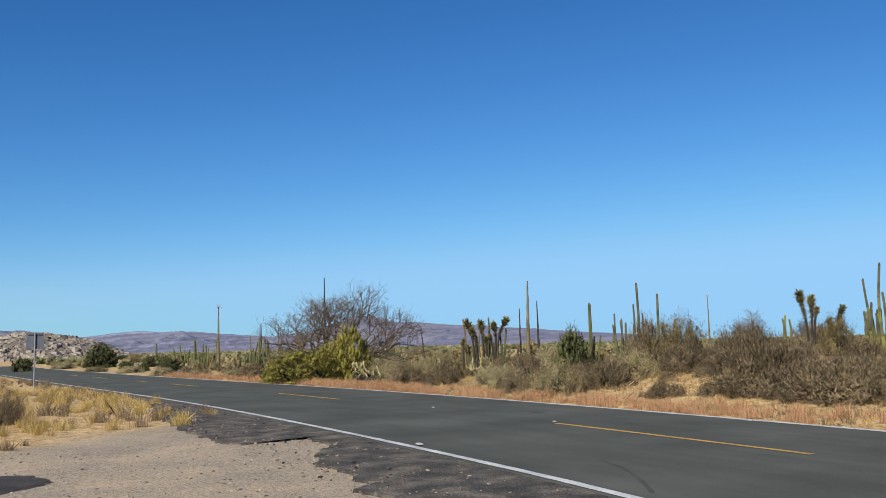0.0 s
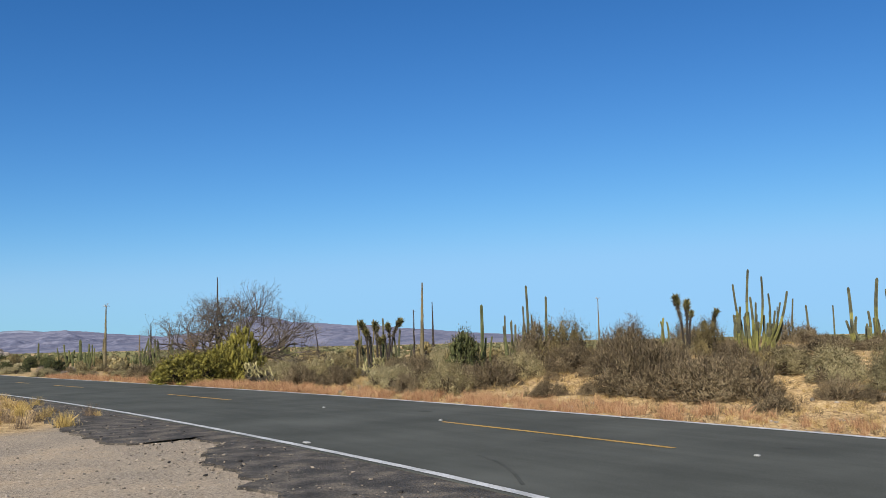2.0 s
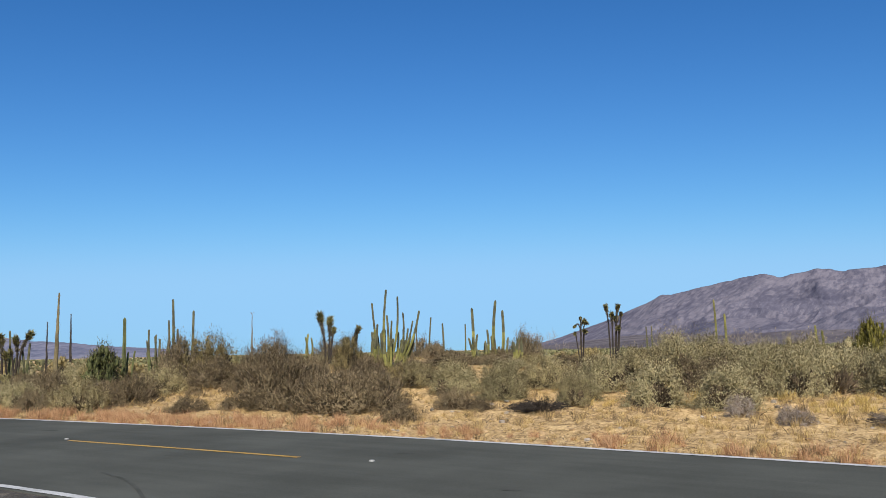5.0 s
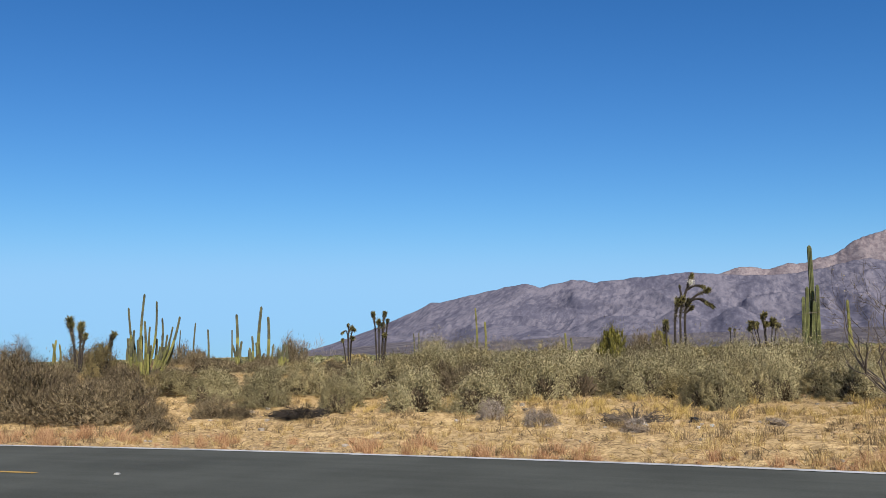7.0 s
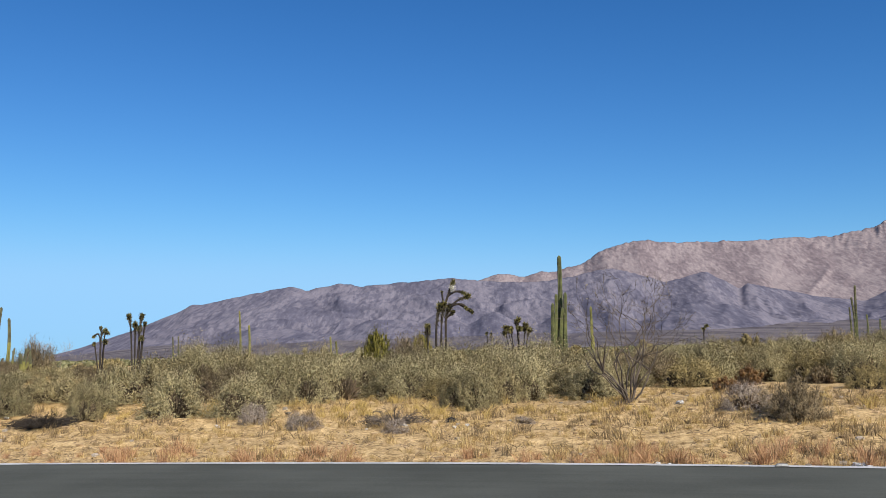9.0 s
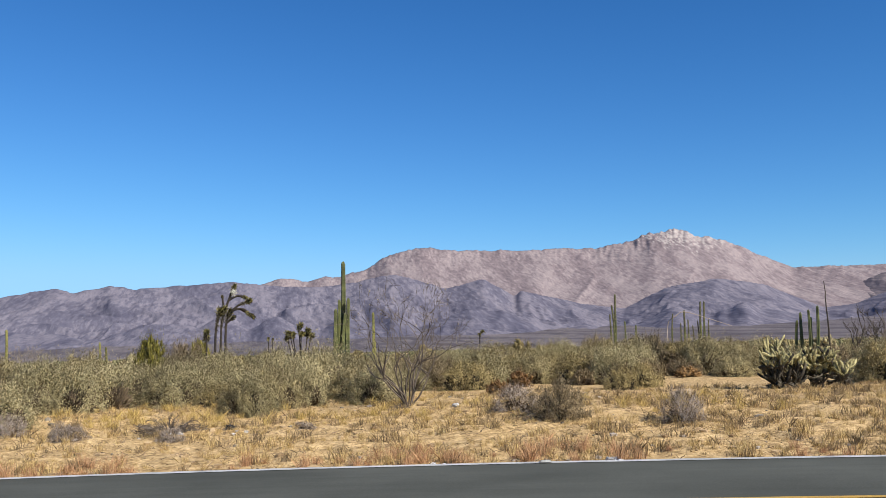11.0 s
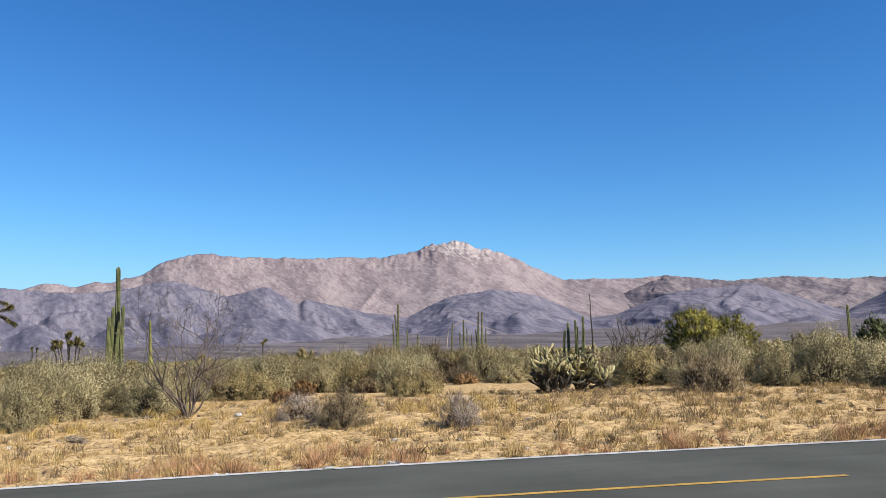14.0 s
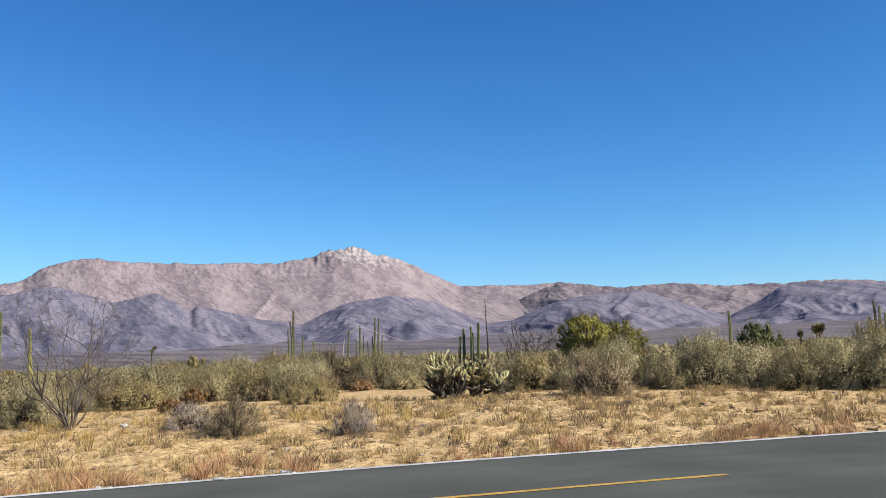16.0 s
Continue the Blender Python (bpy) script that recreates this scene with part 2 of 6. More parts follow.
def rise(x, y):
    """The lie of the land: level at the road, a low bank beyond it, a mound among the cacti."""
    x, y = np.asarray(x, float), np.asarray(y, float)
    o = road_offset(x, y)
    bank = 0.30 * smooth(o, 4.0, 12.0) * smooth(x, -32, -16)
    mound = 0.95 * np.exp(-(((x + 17) / 9.0) ** 2 + ((y - 24) / 5.5) ** 2)) * smooth(o, 4.5, 12)
    fall = -0.10 * smooth(-o, 6.5, 14.0)
    return (bank.ravel() + mound.ravel() + fall.ravel())


# ---- mesh tools ----
def mesh_of(name, verts, faces, mat=None, flat=True):
    me = bpy.data.meshes.new(name)
    me.from_pydata([tuple(v) for v in verts], [], faces)
    if mat is not None:
        for one in (mat if isinstance(mat, (list, tuple)) else [mat]):
            me.materials.append(one)
    if not flat:
        me.polygons.foreach_set("use_smooth", [True] * len(me.polygons))
    me.update()
    return me


def part(name, g, mat, parent, label="", flat=True):
    """Links a shape as one mesh object under a thing or a part."""
    ob = new(name, mesh_of(name, g.v, g.f, mat, flat))
    ob.parent = parent
    if label:
        tagged(ob, label)
    return ob


def thing(name, label, category, group="", kind=""):
    ob = new(name)
    ob.empty_display_size = 0.2
    return tagged(ob, label, category, group, kind)


class Shape:
    """Vertices and faces that grow piece by piece."""

    def __init__(self):
        self.v, self.f = [], []

    def tube(self, pts, radii, n=5, ribs=0.0, close=True):
        pts = [Vector(p) for p in pts]
        base, side = len(self.v), None
        for i, p in enumerate(pts):
            d = (pts[min(i + 1, len(pts) - 1)] - pts[max(i - 1, 0)]).normalized()
            if side is None:
                side = d.orthogonal().normalized()
            side = (side - d * side.dot(d)).normalized()
            up = d.cross(side)
            for k in range(n):
                a = 2 * math.pi * k / n
                r = radii[i] * (1 - ribs * (k % 2))
                self.v.append(p + side * (r * math.cos(a)) + up * (r * math.sin(a)))
        for i in range(len(pts) - 1):
            for k in range(n):
                a, b = base + i * n + k, base + i * n + (k + 1) % n
                self.f.append((a, b, b + n, a + n))
        if close:
            self.f.append(tuple(base + (len(pts) - 1) * n + k for k in range(n)))
            self.f.append(tuple(base + n - 1 - k for k in range(n)))

    def leaf(self, p, d, size, width, rs):
        """A pointed blade from p along d."""
        d = Vector(d).normalized()
        side = d.cross(Vector(rs.normal(size=3))).normalized() * (width / 2)
        b = len(self.v)
        m = Vector(p) + d * (size * 0.5)
        self.v += [Vector(p), m + side, Vector(p) + d * size, m - side]
        self.f.append((b, b + 1, b + 2, b + 3))

    def blade(self, p, q, width, rs):
        d = Vector(q) - Vector(p)
        side = d.cross(Vector(rs.normal(size=3))).normalized() * (width / 2)
        b = len(self.v)
        self.v += [Vector(p) - side, Vector(p) + side, Vector(q)]
        self.f.append((b, b + 1, b + 2))

    def box(self, x0, x1, y0, y1, z0, z1):
        b = len(self.v)
        self.v += [Vector(c) for c in ((x0, y0, z0), (x1, y0, z0), (x1, y1, z0), (x0, y1, z0), (x0, y0, z1), (x1, y0, z1), (x1, y1, z1), (x0, y1, z1))]
        self.f += [tuple(b + k for k in f) for f in ((0, 3, 2, 1), (4, 5, 6, 7), (0, 1, 5, 4), (1, 2, 6, 5), (2, 3, 7, 6), (3, 0, 4, 7))]

    def lump(self, centre, size, rs, rough=0.25, rings=4, n=6):
        """An uneven stone."""
        b = len(self.v)
        c = Vector(centre)
        size = size if hasattr(size, "__len__") else (size, size, size)
        turn = rs.uniform(0, 6.3)
        self.v.append(c - Vector((0, 0, size[2])))
        for i in range(1, rings):
            th = math.pi * i / rings
            for k in range(n):
                a = turn + 2 * math.pi * k / n
                r = 1 + rs.uniform(-rough, rough)
                self.v.append(c + Vector((size[0] * math.sin(th) * math.cos(a) * r, size[1] * math.sin(th) * math.sin(a) * r, -size[2] * math.cos(th) * r)))
        self.v.append(c + Vector((0, 0, size[2] * rs.uniform(0.75, 1.0))))
        top = len(self.v) - 1
        for k in range(n):
            self.f.append((b, b + 1 + (k + 1) % n, b + 1 + k))
            self.f.append((top, b + 1 + (rings - 2) * n + k, b + 1 + (rings - 2) * n + (k + 1) % n))
        for i in range(rings - 2):
            for k in range(n):
                a, d = b + 1 + i * n + k, b + 1 + i * n + (k + 1) % n
                self.f.append((a, d, d + n, a + n))


# ---- ground ----
def patch_noise(x, y, s):
    return noise.noise(Vector((x / s, y / s, 0.37)))


def ground_height(xs, ys):
    z = rise(xs, ys)
    o = np.abs(road_offset(xs, ys) - 0.0)
    keep = smooth(o, 4.0, 6.5)
    near = road_offset(xs, ys) < 0
    keep = np.where(near, smooth(o, 7.0, 10.0), keep)
    lumps = np.array([0.10 * patch_noise(x, y, 5.0) + 0.045 * patch_noise(x, y, 1.3) for x, y in zip(xs, ys)])
    hummocks = np.array([0.055 * patch_noise(x + 9.0, y, 0.55) + 0.03 * patch_noise(x, y + 5.0, 0.24) for x, y in zip(xs, ys)])
    sandy = np.where(near, 0.0, smooth(o, 3.5, 4.3) * (1 - smooth(o, 9.0, 13.0))) * (1 - smooth(np.hypot(xs, ys), 23, 27))
    return z + lumps * keep + hummocks * sandy - 0.06 * (1 - smooth(o, 3.4, 4.6)) - np.where(near, 0.05 * (1 - smooth(o, 7.0, 9.0)), 0.0)


def ground_z(x, y):
    return float(ground_height(np.array([x]), np.array([y]))[0])


def build_ground():
    angles = np.radians(np.r_[np.arange(-120, -60, 0.75), np.arange(-60, 62, 0.36), np.arange(62, 80, 0.75), np.arange(80, 240, 4.0)])
    radii = np.r_[0.0, np.geomspace(1.2, 10.4, 62), np.arange(10.5, 24, 0.11), np.geomspace(24.2, 60, 30), np.geomspace(64, 4900, 42)]
    xs = np.outer(radii, np.sin(angles)).ravel()
    ys = np.outer(radii, np.cos(angles)).ravel()
    zs = ground_height(xs, ys)
    na = len(angles)
    faces = []
    for i in range(len(radii) - 1):
        for k in range(na):
            a, b = i * na + k, i * na + (k + 1) % na
            faces.append((a + na, b + na, b, a) if i else (a + na, b + na, a))
    ob = new("ground", mesh_of("ground", np.stack([xs, ys, zs], 1), faces, None, flat=False))
    m = bpy.data.materials.new("desert_ground")
    m.use_nodes = True
    n, l = m.node_tree.nodes, m.node_tree.links
    b = n["Principled BSDF"]
    b.inputs["Roughness"].default_value = 0.95
    b.inputs["Specular IOR Level"].default_value = 0.15
    tc = n.new("ShaderNodeTexCoord")

    def grain(scale, detail=6, rough=0.6):
        k = n.new("ShaderNodeTexNoise")
        k.inputs["Scale"].default_value = scale
        k.inputs["Detail"].default_value = detail
        k.inputs["Roughness"].default_value = rough
        l.new(tc.outputs["Object"], k.inputs["Vector"])
        return k.outputs["Fac"]

    def ramp(fac, stops):
        k = n.new("ShaderNodeValToRGB")
        els = k.color_ramp.elements
        els[0].position, els[0].color = stops[0][0], (*stops[0][1], 1)
        els[1].position, els[1].color = stops[-1][0], (*stops[-1][1], 1)
        for pos, col in stops[1:-1]:
            els.new(pos).color = (*col, 1)
        l.new(fac, k.inputs["Fac"])
        return k.outputs["Color"]

    def mix(fac, a, c, mode="MIX"):
        k = n.new("ShaderNodeMix")
        k.data_type, k.blend_type = "RGBA", mode
        if isinstance(fac, float):
            k.inputs["Factor"].default_value = fac
        else:
            l.new(fac, k.inputs["Factor"])
        l.new(a, k.inputs["A"])
        l.new(c, k.inputs["B"])
        return k.outputs["Result"]

    sand = ramp(grain(0.6), [(0.32, (0.32, 0.200, 0.086)), (0.5, (0.44, 0.293, 0.135)), (0.7, (0.54, 0.385, 0.195))])
    chaff = ramp(grain(4.0, 10, 0.8), [(0.44, (0.12, 0.075, 0.030)), (0.50, (0.40, 0.265, 0.115)), (0.56, (0.66, 0.48, 0.245))])
    debris = ramp(grain(15.0, 9, 0.8), [(0.43, (0.07, 0.044, 0.02)), (0.49, (0.38, 0.26, 0.12)), (0.57, (0.66, 0.50, 0.27))])
    litterfall = mix(0.5, chaff, debris)
    desert = mix(0.85, sand, litterfall)
    grit = ramp(grain(22.0, 8, 0.85), [(0.43, (0.035, 0.029, 0.024)), (0.49, (0.25, 0.205, 0.150)), (0.55, (0.62, 0.53, 0.41))])
    tone = ramp(grain(0.55, 7, 0.65), [(0.36, (0.10, 0.080, 0.058)), (0.5, (0.24, 0.185, 0.122)), (0.64, (0.42, 0.295, 0.165))])
    pebble = ramp(grain(60.0, 6, 0.8), [(0.40, (0.04, 0.034, 0.028)), (0.49, (0.26, 0.215, 0.16)), (0.57, (0.58, 0.50, 0.39))])
    gravel = mix(0.38, mix(0.5, grit, pebble), tone)
    # the gravel pull-out lies on the camera's side of the road
    at = n.new("ShaderNodeAttribute")
    at.attribute_name = "gravel"
    colour = mix(at.outputs["Fac"], desert, gravel)
    l.new(colour, b.inputs["Base Color"])
    bp = n.new("ShaderNodeBump")
    bp.inputs["Strength"].default_value = 0.5
    bp.inputs["Distance"].default_value = 0.03
    l.new(grain(26.0, 7, 0.75), bp.inputs["Height"])
    l.new(bp.outputs["Normal"], b.inputs["Normal"])
    ob.data.materials.append(m)
    o = road_offset(xs, ys)
    edge = np.array([0.8 * patch_noise(x, y, 1.7) + 0.5 * patch_noise(x, y, 0.6) for x, y in zip(xs, ys)])
    g = smooth(-o + edge, 3.0, 4.0) * smooth(xs + 1.2 * edge + 0.9 * (ys - 3.0), -20.5, -18.0) * (1 - smooth(np.hypot(xs, ys), 60, 90))
    a = ob.data.attributes.new("gravel", "FLOAT", "POINT")
    a.data.foreach_set("value", g.astype(np.float32))
    return tagged(ob, "sandy desert ground with dry chaff and a gravel pull-out", "ground", kind="structure")


ground = build_ground()


# ---- road ----
def strip(name, o0, o1, z, mat, label, s0=0.0, s1=1e9, drop=0.0, kind="structure", category="road", parent=None, ragged=0.0):
    """A band along the road between two offsets from its centre line, with its edges turned down."""
    use = [i for i in range(len(LINE)) if s0 <= ALONG[i] <= s1]
    g = Shape()
    rs = np.random.RandomState(int(abs(o0) * 100) + 3)
    for i in use:
        c, nn = LINE[i], NORMAL[i]
        w = ragged * rs.uniform(-1, 1)
        for off, zz in ((o0, z - drop), (o0 + 0.01, z), ((o0 + o1) / 2, z + (0.012 if drop else 0)), (o1 - 0.01 + w, z), (o1 + w, z - drop)):
            p = c + nn * off
            g.v.append(Vector((p[0], p[1], zz)))
    for i in range(len(use) - 1):
        for k in range(4):
            a = i * 5 + k
            g.f.append((a, a + 5, a + 6, a + 1))
    ob = new(name, mesh_of(name, g.v, g.f, mat))
    lane = ob.data.attributes.new("lane", "FLOAT_VECTOR", "POINT")
    offs = (o0, o0 + 0.01, (o0 + o1) / 2, o1 - 0.01, o1)
    lane.data.foreach_set("vector", np.array([(ALONG[i], f, 0.0) for i in use for f in offs], np.float32).ravel())
    if parent is not None:
        ob.parent = parent
        return ob
    return tagged(ob, label, category, kind=kind)


def at_line(x):
    """Distance along the road at which its centre line passes that x."""
    return float(np.interp(x, LINE[:, 0], ALONG))


def along(s, off):
    return np.array([np.interp(s, ALONG, LINE[:, k]) for k in (0, 1)]) + off * np.array([np.interp(s, ALONG, NORMAL[:, k]) for k in (0, 1)])


def fine_strip(name, s0, s1, off, width, z, mat, parent, step=0.35, wobble=0.0, seed=1):
    """A painted stripe that follows the road."""
    g, rs = Shape(), np.random.RandomState(seed)
    n = max(2, int((s1 - s0) / step))
    for i in range(n + 1):
        s = s0 + (s1 - s0) * i / n
        for side in (-1, 1):
            p = along(s, off + side * width / 2 + wobble * rs.uniform(-1, 1))
            g.v.append(Vector((p[0], p[1], z)))
    for i in range(n):
        a = 2 * i
        g.f.append((a, a + 2, a + 3, a + 1))
    ob = new(name, mesh_of(name, g.v, g.f, mat))
    ob.parent = parent
    return ob


road = strip("road", -NEAR_HALF - 0.12, FAR_HALF + 0.14, 0.0, M_ASPHALT, "grey asphalt two-lane road with worn paint", drop=0.09)
fine_strip("edge_line", 20, ALONG[-1] - 5, -NEAR_HALF, 0.13, 0.006, M_WHITE, road, wobble=0.006, seed=4)
fine_strip("edge_line", 20, ALONG[-1] - 5, FAR_HALF, 0.16, 0.008, M_WHITE, road, wobble=0.008, seed=5)
DASHES = [(-72.59, -68.89), (-63.16, -58.71), (-51.14, -48.54), (-44.29, -39.95), (-30.55, -25.45), (-14.70, -8.88), (2.73, 8.03), (17.03, 22.03)]
for x0, x1 in DASHES:
    fine_strip("centre_dash", at_line(x0), at_line(x1), 0.0, 0.11, 0.016, M_YELLOW, road, wobble=0.004, seed=int(abs(x0)) + 9)


def blot(x, y, r, seed):
    """A dark oil stain on the asphalt."""
    g, n = Shape(), 16
    z = 0.0155 - 0.012 * min(1.0, abs(road_offset([x], [y])[0] + 0.32) / 3.47)
    for k in range(n):
        a = 6.283 * k / n
        q = r * (1 + 0.35 * noise.noise(Vector((1.7 * math.cos(a), 1.7 * math.sin(a), seed))))
        g.v.append(Vector((x + 1.6 * q * math.cos(a), y + q * math.sin(a), z)))
    g.f.append(tuple(range(n)))
    return part("oil_stain", g, M_STAIN, road, "dark oil stain")


def skid(pts, width):
    """A faint dark tyre mark across the lane."""
    line = catmull(pts, 0.15)
    way = np.gradient(line, axis=0)
    way /= np.linalg.norm(way, axis=1)[:, None]
    g = Shape()
    for p, w in zip(line, way):
        z = 0.0155 - 0.012 * min(1.0, abs(road_offset([p[0]], [p[1]])[0] + 0.32) / 3.47)
        for side in (-1, 1):
            g.v.append(Vector((p[0] - side * w[1] * width / 2, p[1] + side * w[0] * width / 2, z)))
    for i in range(len(line) - 1):
        g.f.append((2 * i, 2 * i + 1, 2 * i + 3, 2 * i + 2))
    return part("tyre_mark", g, M_STAIN, road, "faint dark tyre mark")


M_STAIN = material("oily_asphalt", (0.045, 0.047, 0.042), (0.072, 0.075, 0.067), rough=0.93, scale=2.0, fine=60.0, bump=0.05, spec=0.06)
for k, (x, y, r) in enumerate([(-7.75, 11.2, 0.10), (-4.75, 8.7, 0.08), (-10.9, 9.6, 0.09), (-17.2, 11.9, 0.13), (-22.0, 9.4, 0.15)]):
    blot(x, y, r, 3.7 * k)
skid([(-10.3, 7.85), (-9.6, 7.6), (-8.9, 7.22), (-8.06, 6.65)], 0.05)


def shoulder():
    """Crumbled old asphalt beside the near edge line, with a broken rim over the gravel."""
    RIM = [(-35.19, 7.03), (-29.68, 6.40), (-24.51, 5.69), (-21.07, 5.02), (-18.74, 4.90), (-16.59, 4.83), (-15.86, 5.08), (-16.54, 5.66), (-16.30, 6.04), (-15.46, 6.12), (-14.51, 5.92), (-13.56, 5.36), (-12.69, 5.04), (-11.64, 4.94), (-10.59, 4.78), (-9.82, 4.64), (-10.50, 4.44), (-9.76, 4.53), (-3.5, 4.6), (2.0, 3.4), (8.0, 0.6), (14.0, -2.0)]
    rim = catmull(RIM, 0.07)
    g, rs = Shape(), np.random.RandomState(7)
    n = len(rim)
    for i, p in enumerate(rim):
        s = at_line(p[0])
        o = road_offset([p[0]], [p[1]])[0]
        j = 0.20 * patch_noise(p[0], p[1], 0.6) + 0.14 * patch_noise(p[0], p[1], 0.19) + 0.06 * rs.uniform(-1, 1)
        inner = along(s, -NEAR_HALF - 0.11)
        outer = np.array(p) + j * np.array([np.interp(s, ALONG, NORMAL[:, k]) for k in (0, 1)])
        for f, z in ((0.0, -0.012), (0.35, -0.012), (0.75, -0.016), (0.985, -0.02), (1.0, -0.11)):
            q = inner * (1 - f) + outer * f
            bump = 0.012 * patch_noise(q[0], q[1], 0.5) if 0 < f < 1 else 0
            g.v.append(Vector((q[0], q[1], z + bump)))
    for i in range(n - 1):
        for k in range(4):
            a = i * 5 + k
            g.f.append((a, a + 1, a + 6, a + 5))
    return tagged(new("shoulder", mesh_of("shoulder", g.v, g.f, M_OLD_ASPHALT)), "crumbled dark asphalt shoulder with a broken edge", "shoulder", kind="structure")


def rubble():
    """Crumbs of broken asphalt and grit strewn over the shoulder and its rim."""
    rs, g = np.random.RandomState(66), Shape()
    for k in range(3200):
        s = rs.uniform(at_line(-32), at_line(-4))
        p = along(s, -NEAR_HALF - 0.25 - 1.9 * rs.uniform())
        r = 0.005 + 0.022 * rs.uniform() ** 7
        g.lump((p[0], p[1], -0.02 + r * 0.4), (r * rs.uniform(0.8, 1.5), r * rs.uniform(0.8, 1.5), r * 0.7), rs, 0.3, 3, 5)
    return tagged(new("rubble", mesh_of("rubble", g.v, g.f, M_RUBBLE)), "crumbs of broken asphalt and grit on the shoulder", "rubble", kind="stuff")


M_RUBBLE = material("asphalt_crumbs", (0.03, 0.027, 0.024), (0.26, 0.215, 0.16), rough=0.95, scale=9, fine=50, bump=0.3, island=0.9)
shoulder()
rubble()


# ---- mountains ----
def mountain_material(name, dark, mid, light, patch, outcrop=0.0):
    m = bpy.data.materials.new(name)
    m.use_nodes = True
    n, l = m.node_tree.nodes, m.node_tree.links
    b = n["Principled BSDF"]
    b.inputs["Roughness"].default_value = 1.0
    b.inputs["Specular IOR Level"].default_value = 0.05
    tc = n.new("ShaderNodeAttribute")
    tc.attribute_name = "slope"
    facs = []
    for scale, detail in ((patch, 6), (patch * 9, 8)):
        k = n.new("ShaderNodeTexNoise")
        k.inputs["Scale"].default_value = scale
        k.inputs["Detail"].default_value = detail
        k.inputs["Roughness"].default_value = 0.65
        l.new(tc.outputs["Vector"], k.inputs["Vector"])
        facs.append(k.outputs["Fac"])
    add = n.new("ShaderNodeMath")
    add.operation = "MULTIPLY_ADD"
    l.new(facs[1], add.inputs[0])
    add.inputs[1].default_value = 0.9
    l.new(facs[0], add.inputs[2])
    ramp = n.new("ShaderNodeValToRGB")
    els = ramp.color_ramp.elements
    els[0].position, els[0].color = 0.72, (*dark, 1)
    els[1].position, els[1].color = 1.2 - 0.02, (*light, 1)
    els[1].position = 1.0
    els.new(0.93).color = (*mid, 1)
    l.new(add.outputs[0], ramp.inputs["Fac"])
    colour = ramp.outputs["Color"]
    if outcrop:
        at = n.new("ShaderNodeAttribute")
        at.attribute_name = "outcrop"
        k = n.new("ShaderNodeTexNoise")
        k.inputs["Scale"].default_value = 0.085
        k.inputs["Detail"].default_value = 6
        l.new(tc.outputs["Vector"], k.inputs["Vector"])
        s = n.new("ShaderNodeMath")
        s.operation = "MULTIPLY"
        l.new(at.outputs["Fac"], s.inputs[0])
        l.new(k.outputs["Fac"], s.inputs[1])
        r2 = n.new("ShaderNodeValToRGB")
        r2.color_ramp.elements[0].position = 0.585
        r2.color_ramp.elements[1].position = 0.70
        l.new(s.outputs[0], r2.inputs["Fac"])
        mx = n.new("ShaderNodeMix")
        mx.data_type = "RGBA"
        l.new(r2.outputs["Color"], mx.inputs["Factor"])
        l.new(colour, mx.inputs["A"])
        mx.inputs["B"].default_value = (0.34, 0.305, 0.29, 1)
        colour = mx.outputs["Result"]
    # scrub and rocks, a few metres across
    speck = n.new("ShaderNodeTexNoise")
    speck.inputs["Scale"].default_value = 0.0855 if patch > 0.005 else 0.03
    speck.inputs["Detail"].default_value = 5
    speck.inputs["Roughness"].default_value = 0.75
    l.new(tc.outputs["Vector"], speck.inputs["Vector"])
    r3 = n.new("ShaderNodeValToRGB")
    r3.color_ramp.elements[0].position, r3.color_ramp.elements[0].color = 0.36, (0.74, 0.74, 0.78, 1)
    r3.color_ramp.elements[1].position, r3.color_ramp.elements[1].color = 0.66, (1.16, 1.15, 1.13, 1)
    l.new(speck.outputs["Fac"], r3.inputs["Fac"])
    mul = n.new("ShaderNodeMix")
    mul.data_type, mul.blend_type = "RGBA", "MULTIPLY"
    mul.inputs["Factor"].default_value = 1.0
    l.new(colour, mul.inputs["A"])
    l.new(r3.outputs["Color"], mul.inputs["B"])
    colour = mul.outputs["Result"]
    bp = n.new("ShaderNodeBump")
    bp.inputs["Strength"].default_value = 0.24
    bp.inputs["Distance"].default_value = 8.0
    # gullies run down the slope
    down = n.new("ShaderNodeVectorMath")
    down.operation = "MULTIPLY"
    down.inputs[1].default_value = (1.0, 0.8, 0.62)
    l.new(tc.outputs["Vector"], down.inputs[0])
    k = n.new("ShaderNodeTexNoise")
    k.inputs["Scale"].default_value = 0.034
    k.inputs["Detail"].default_value = 8
    k.inputs["Roughness"].default_value = 0.62
    l.new(down.outputs["Vector"], k.inputs["Vector"])
    l.new(k.outputs["Fac"], bp.inputs["Height"])
    l.new(bp.outputs["Normal"], b.inputs["Normal"])
    l.new(colour, b.inputs["Base Color"])
    return m


def ridge_noise(x, y, s, octaves=5):
    """Sharp-crested noise from 0 to 1."""
    v, amp, tot = 0.0, 1.0, 0.0
    for k in range(octaves):
        v += amp * (1 - abs(2 * noise.noise(Vector((x / s, y / s, 3.1 * k + 0.5)))))
        tot += amp
        amp *= 0.5
        s *= 0.5
    return v / tot


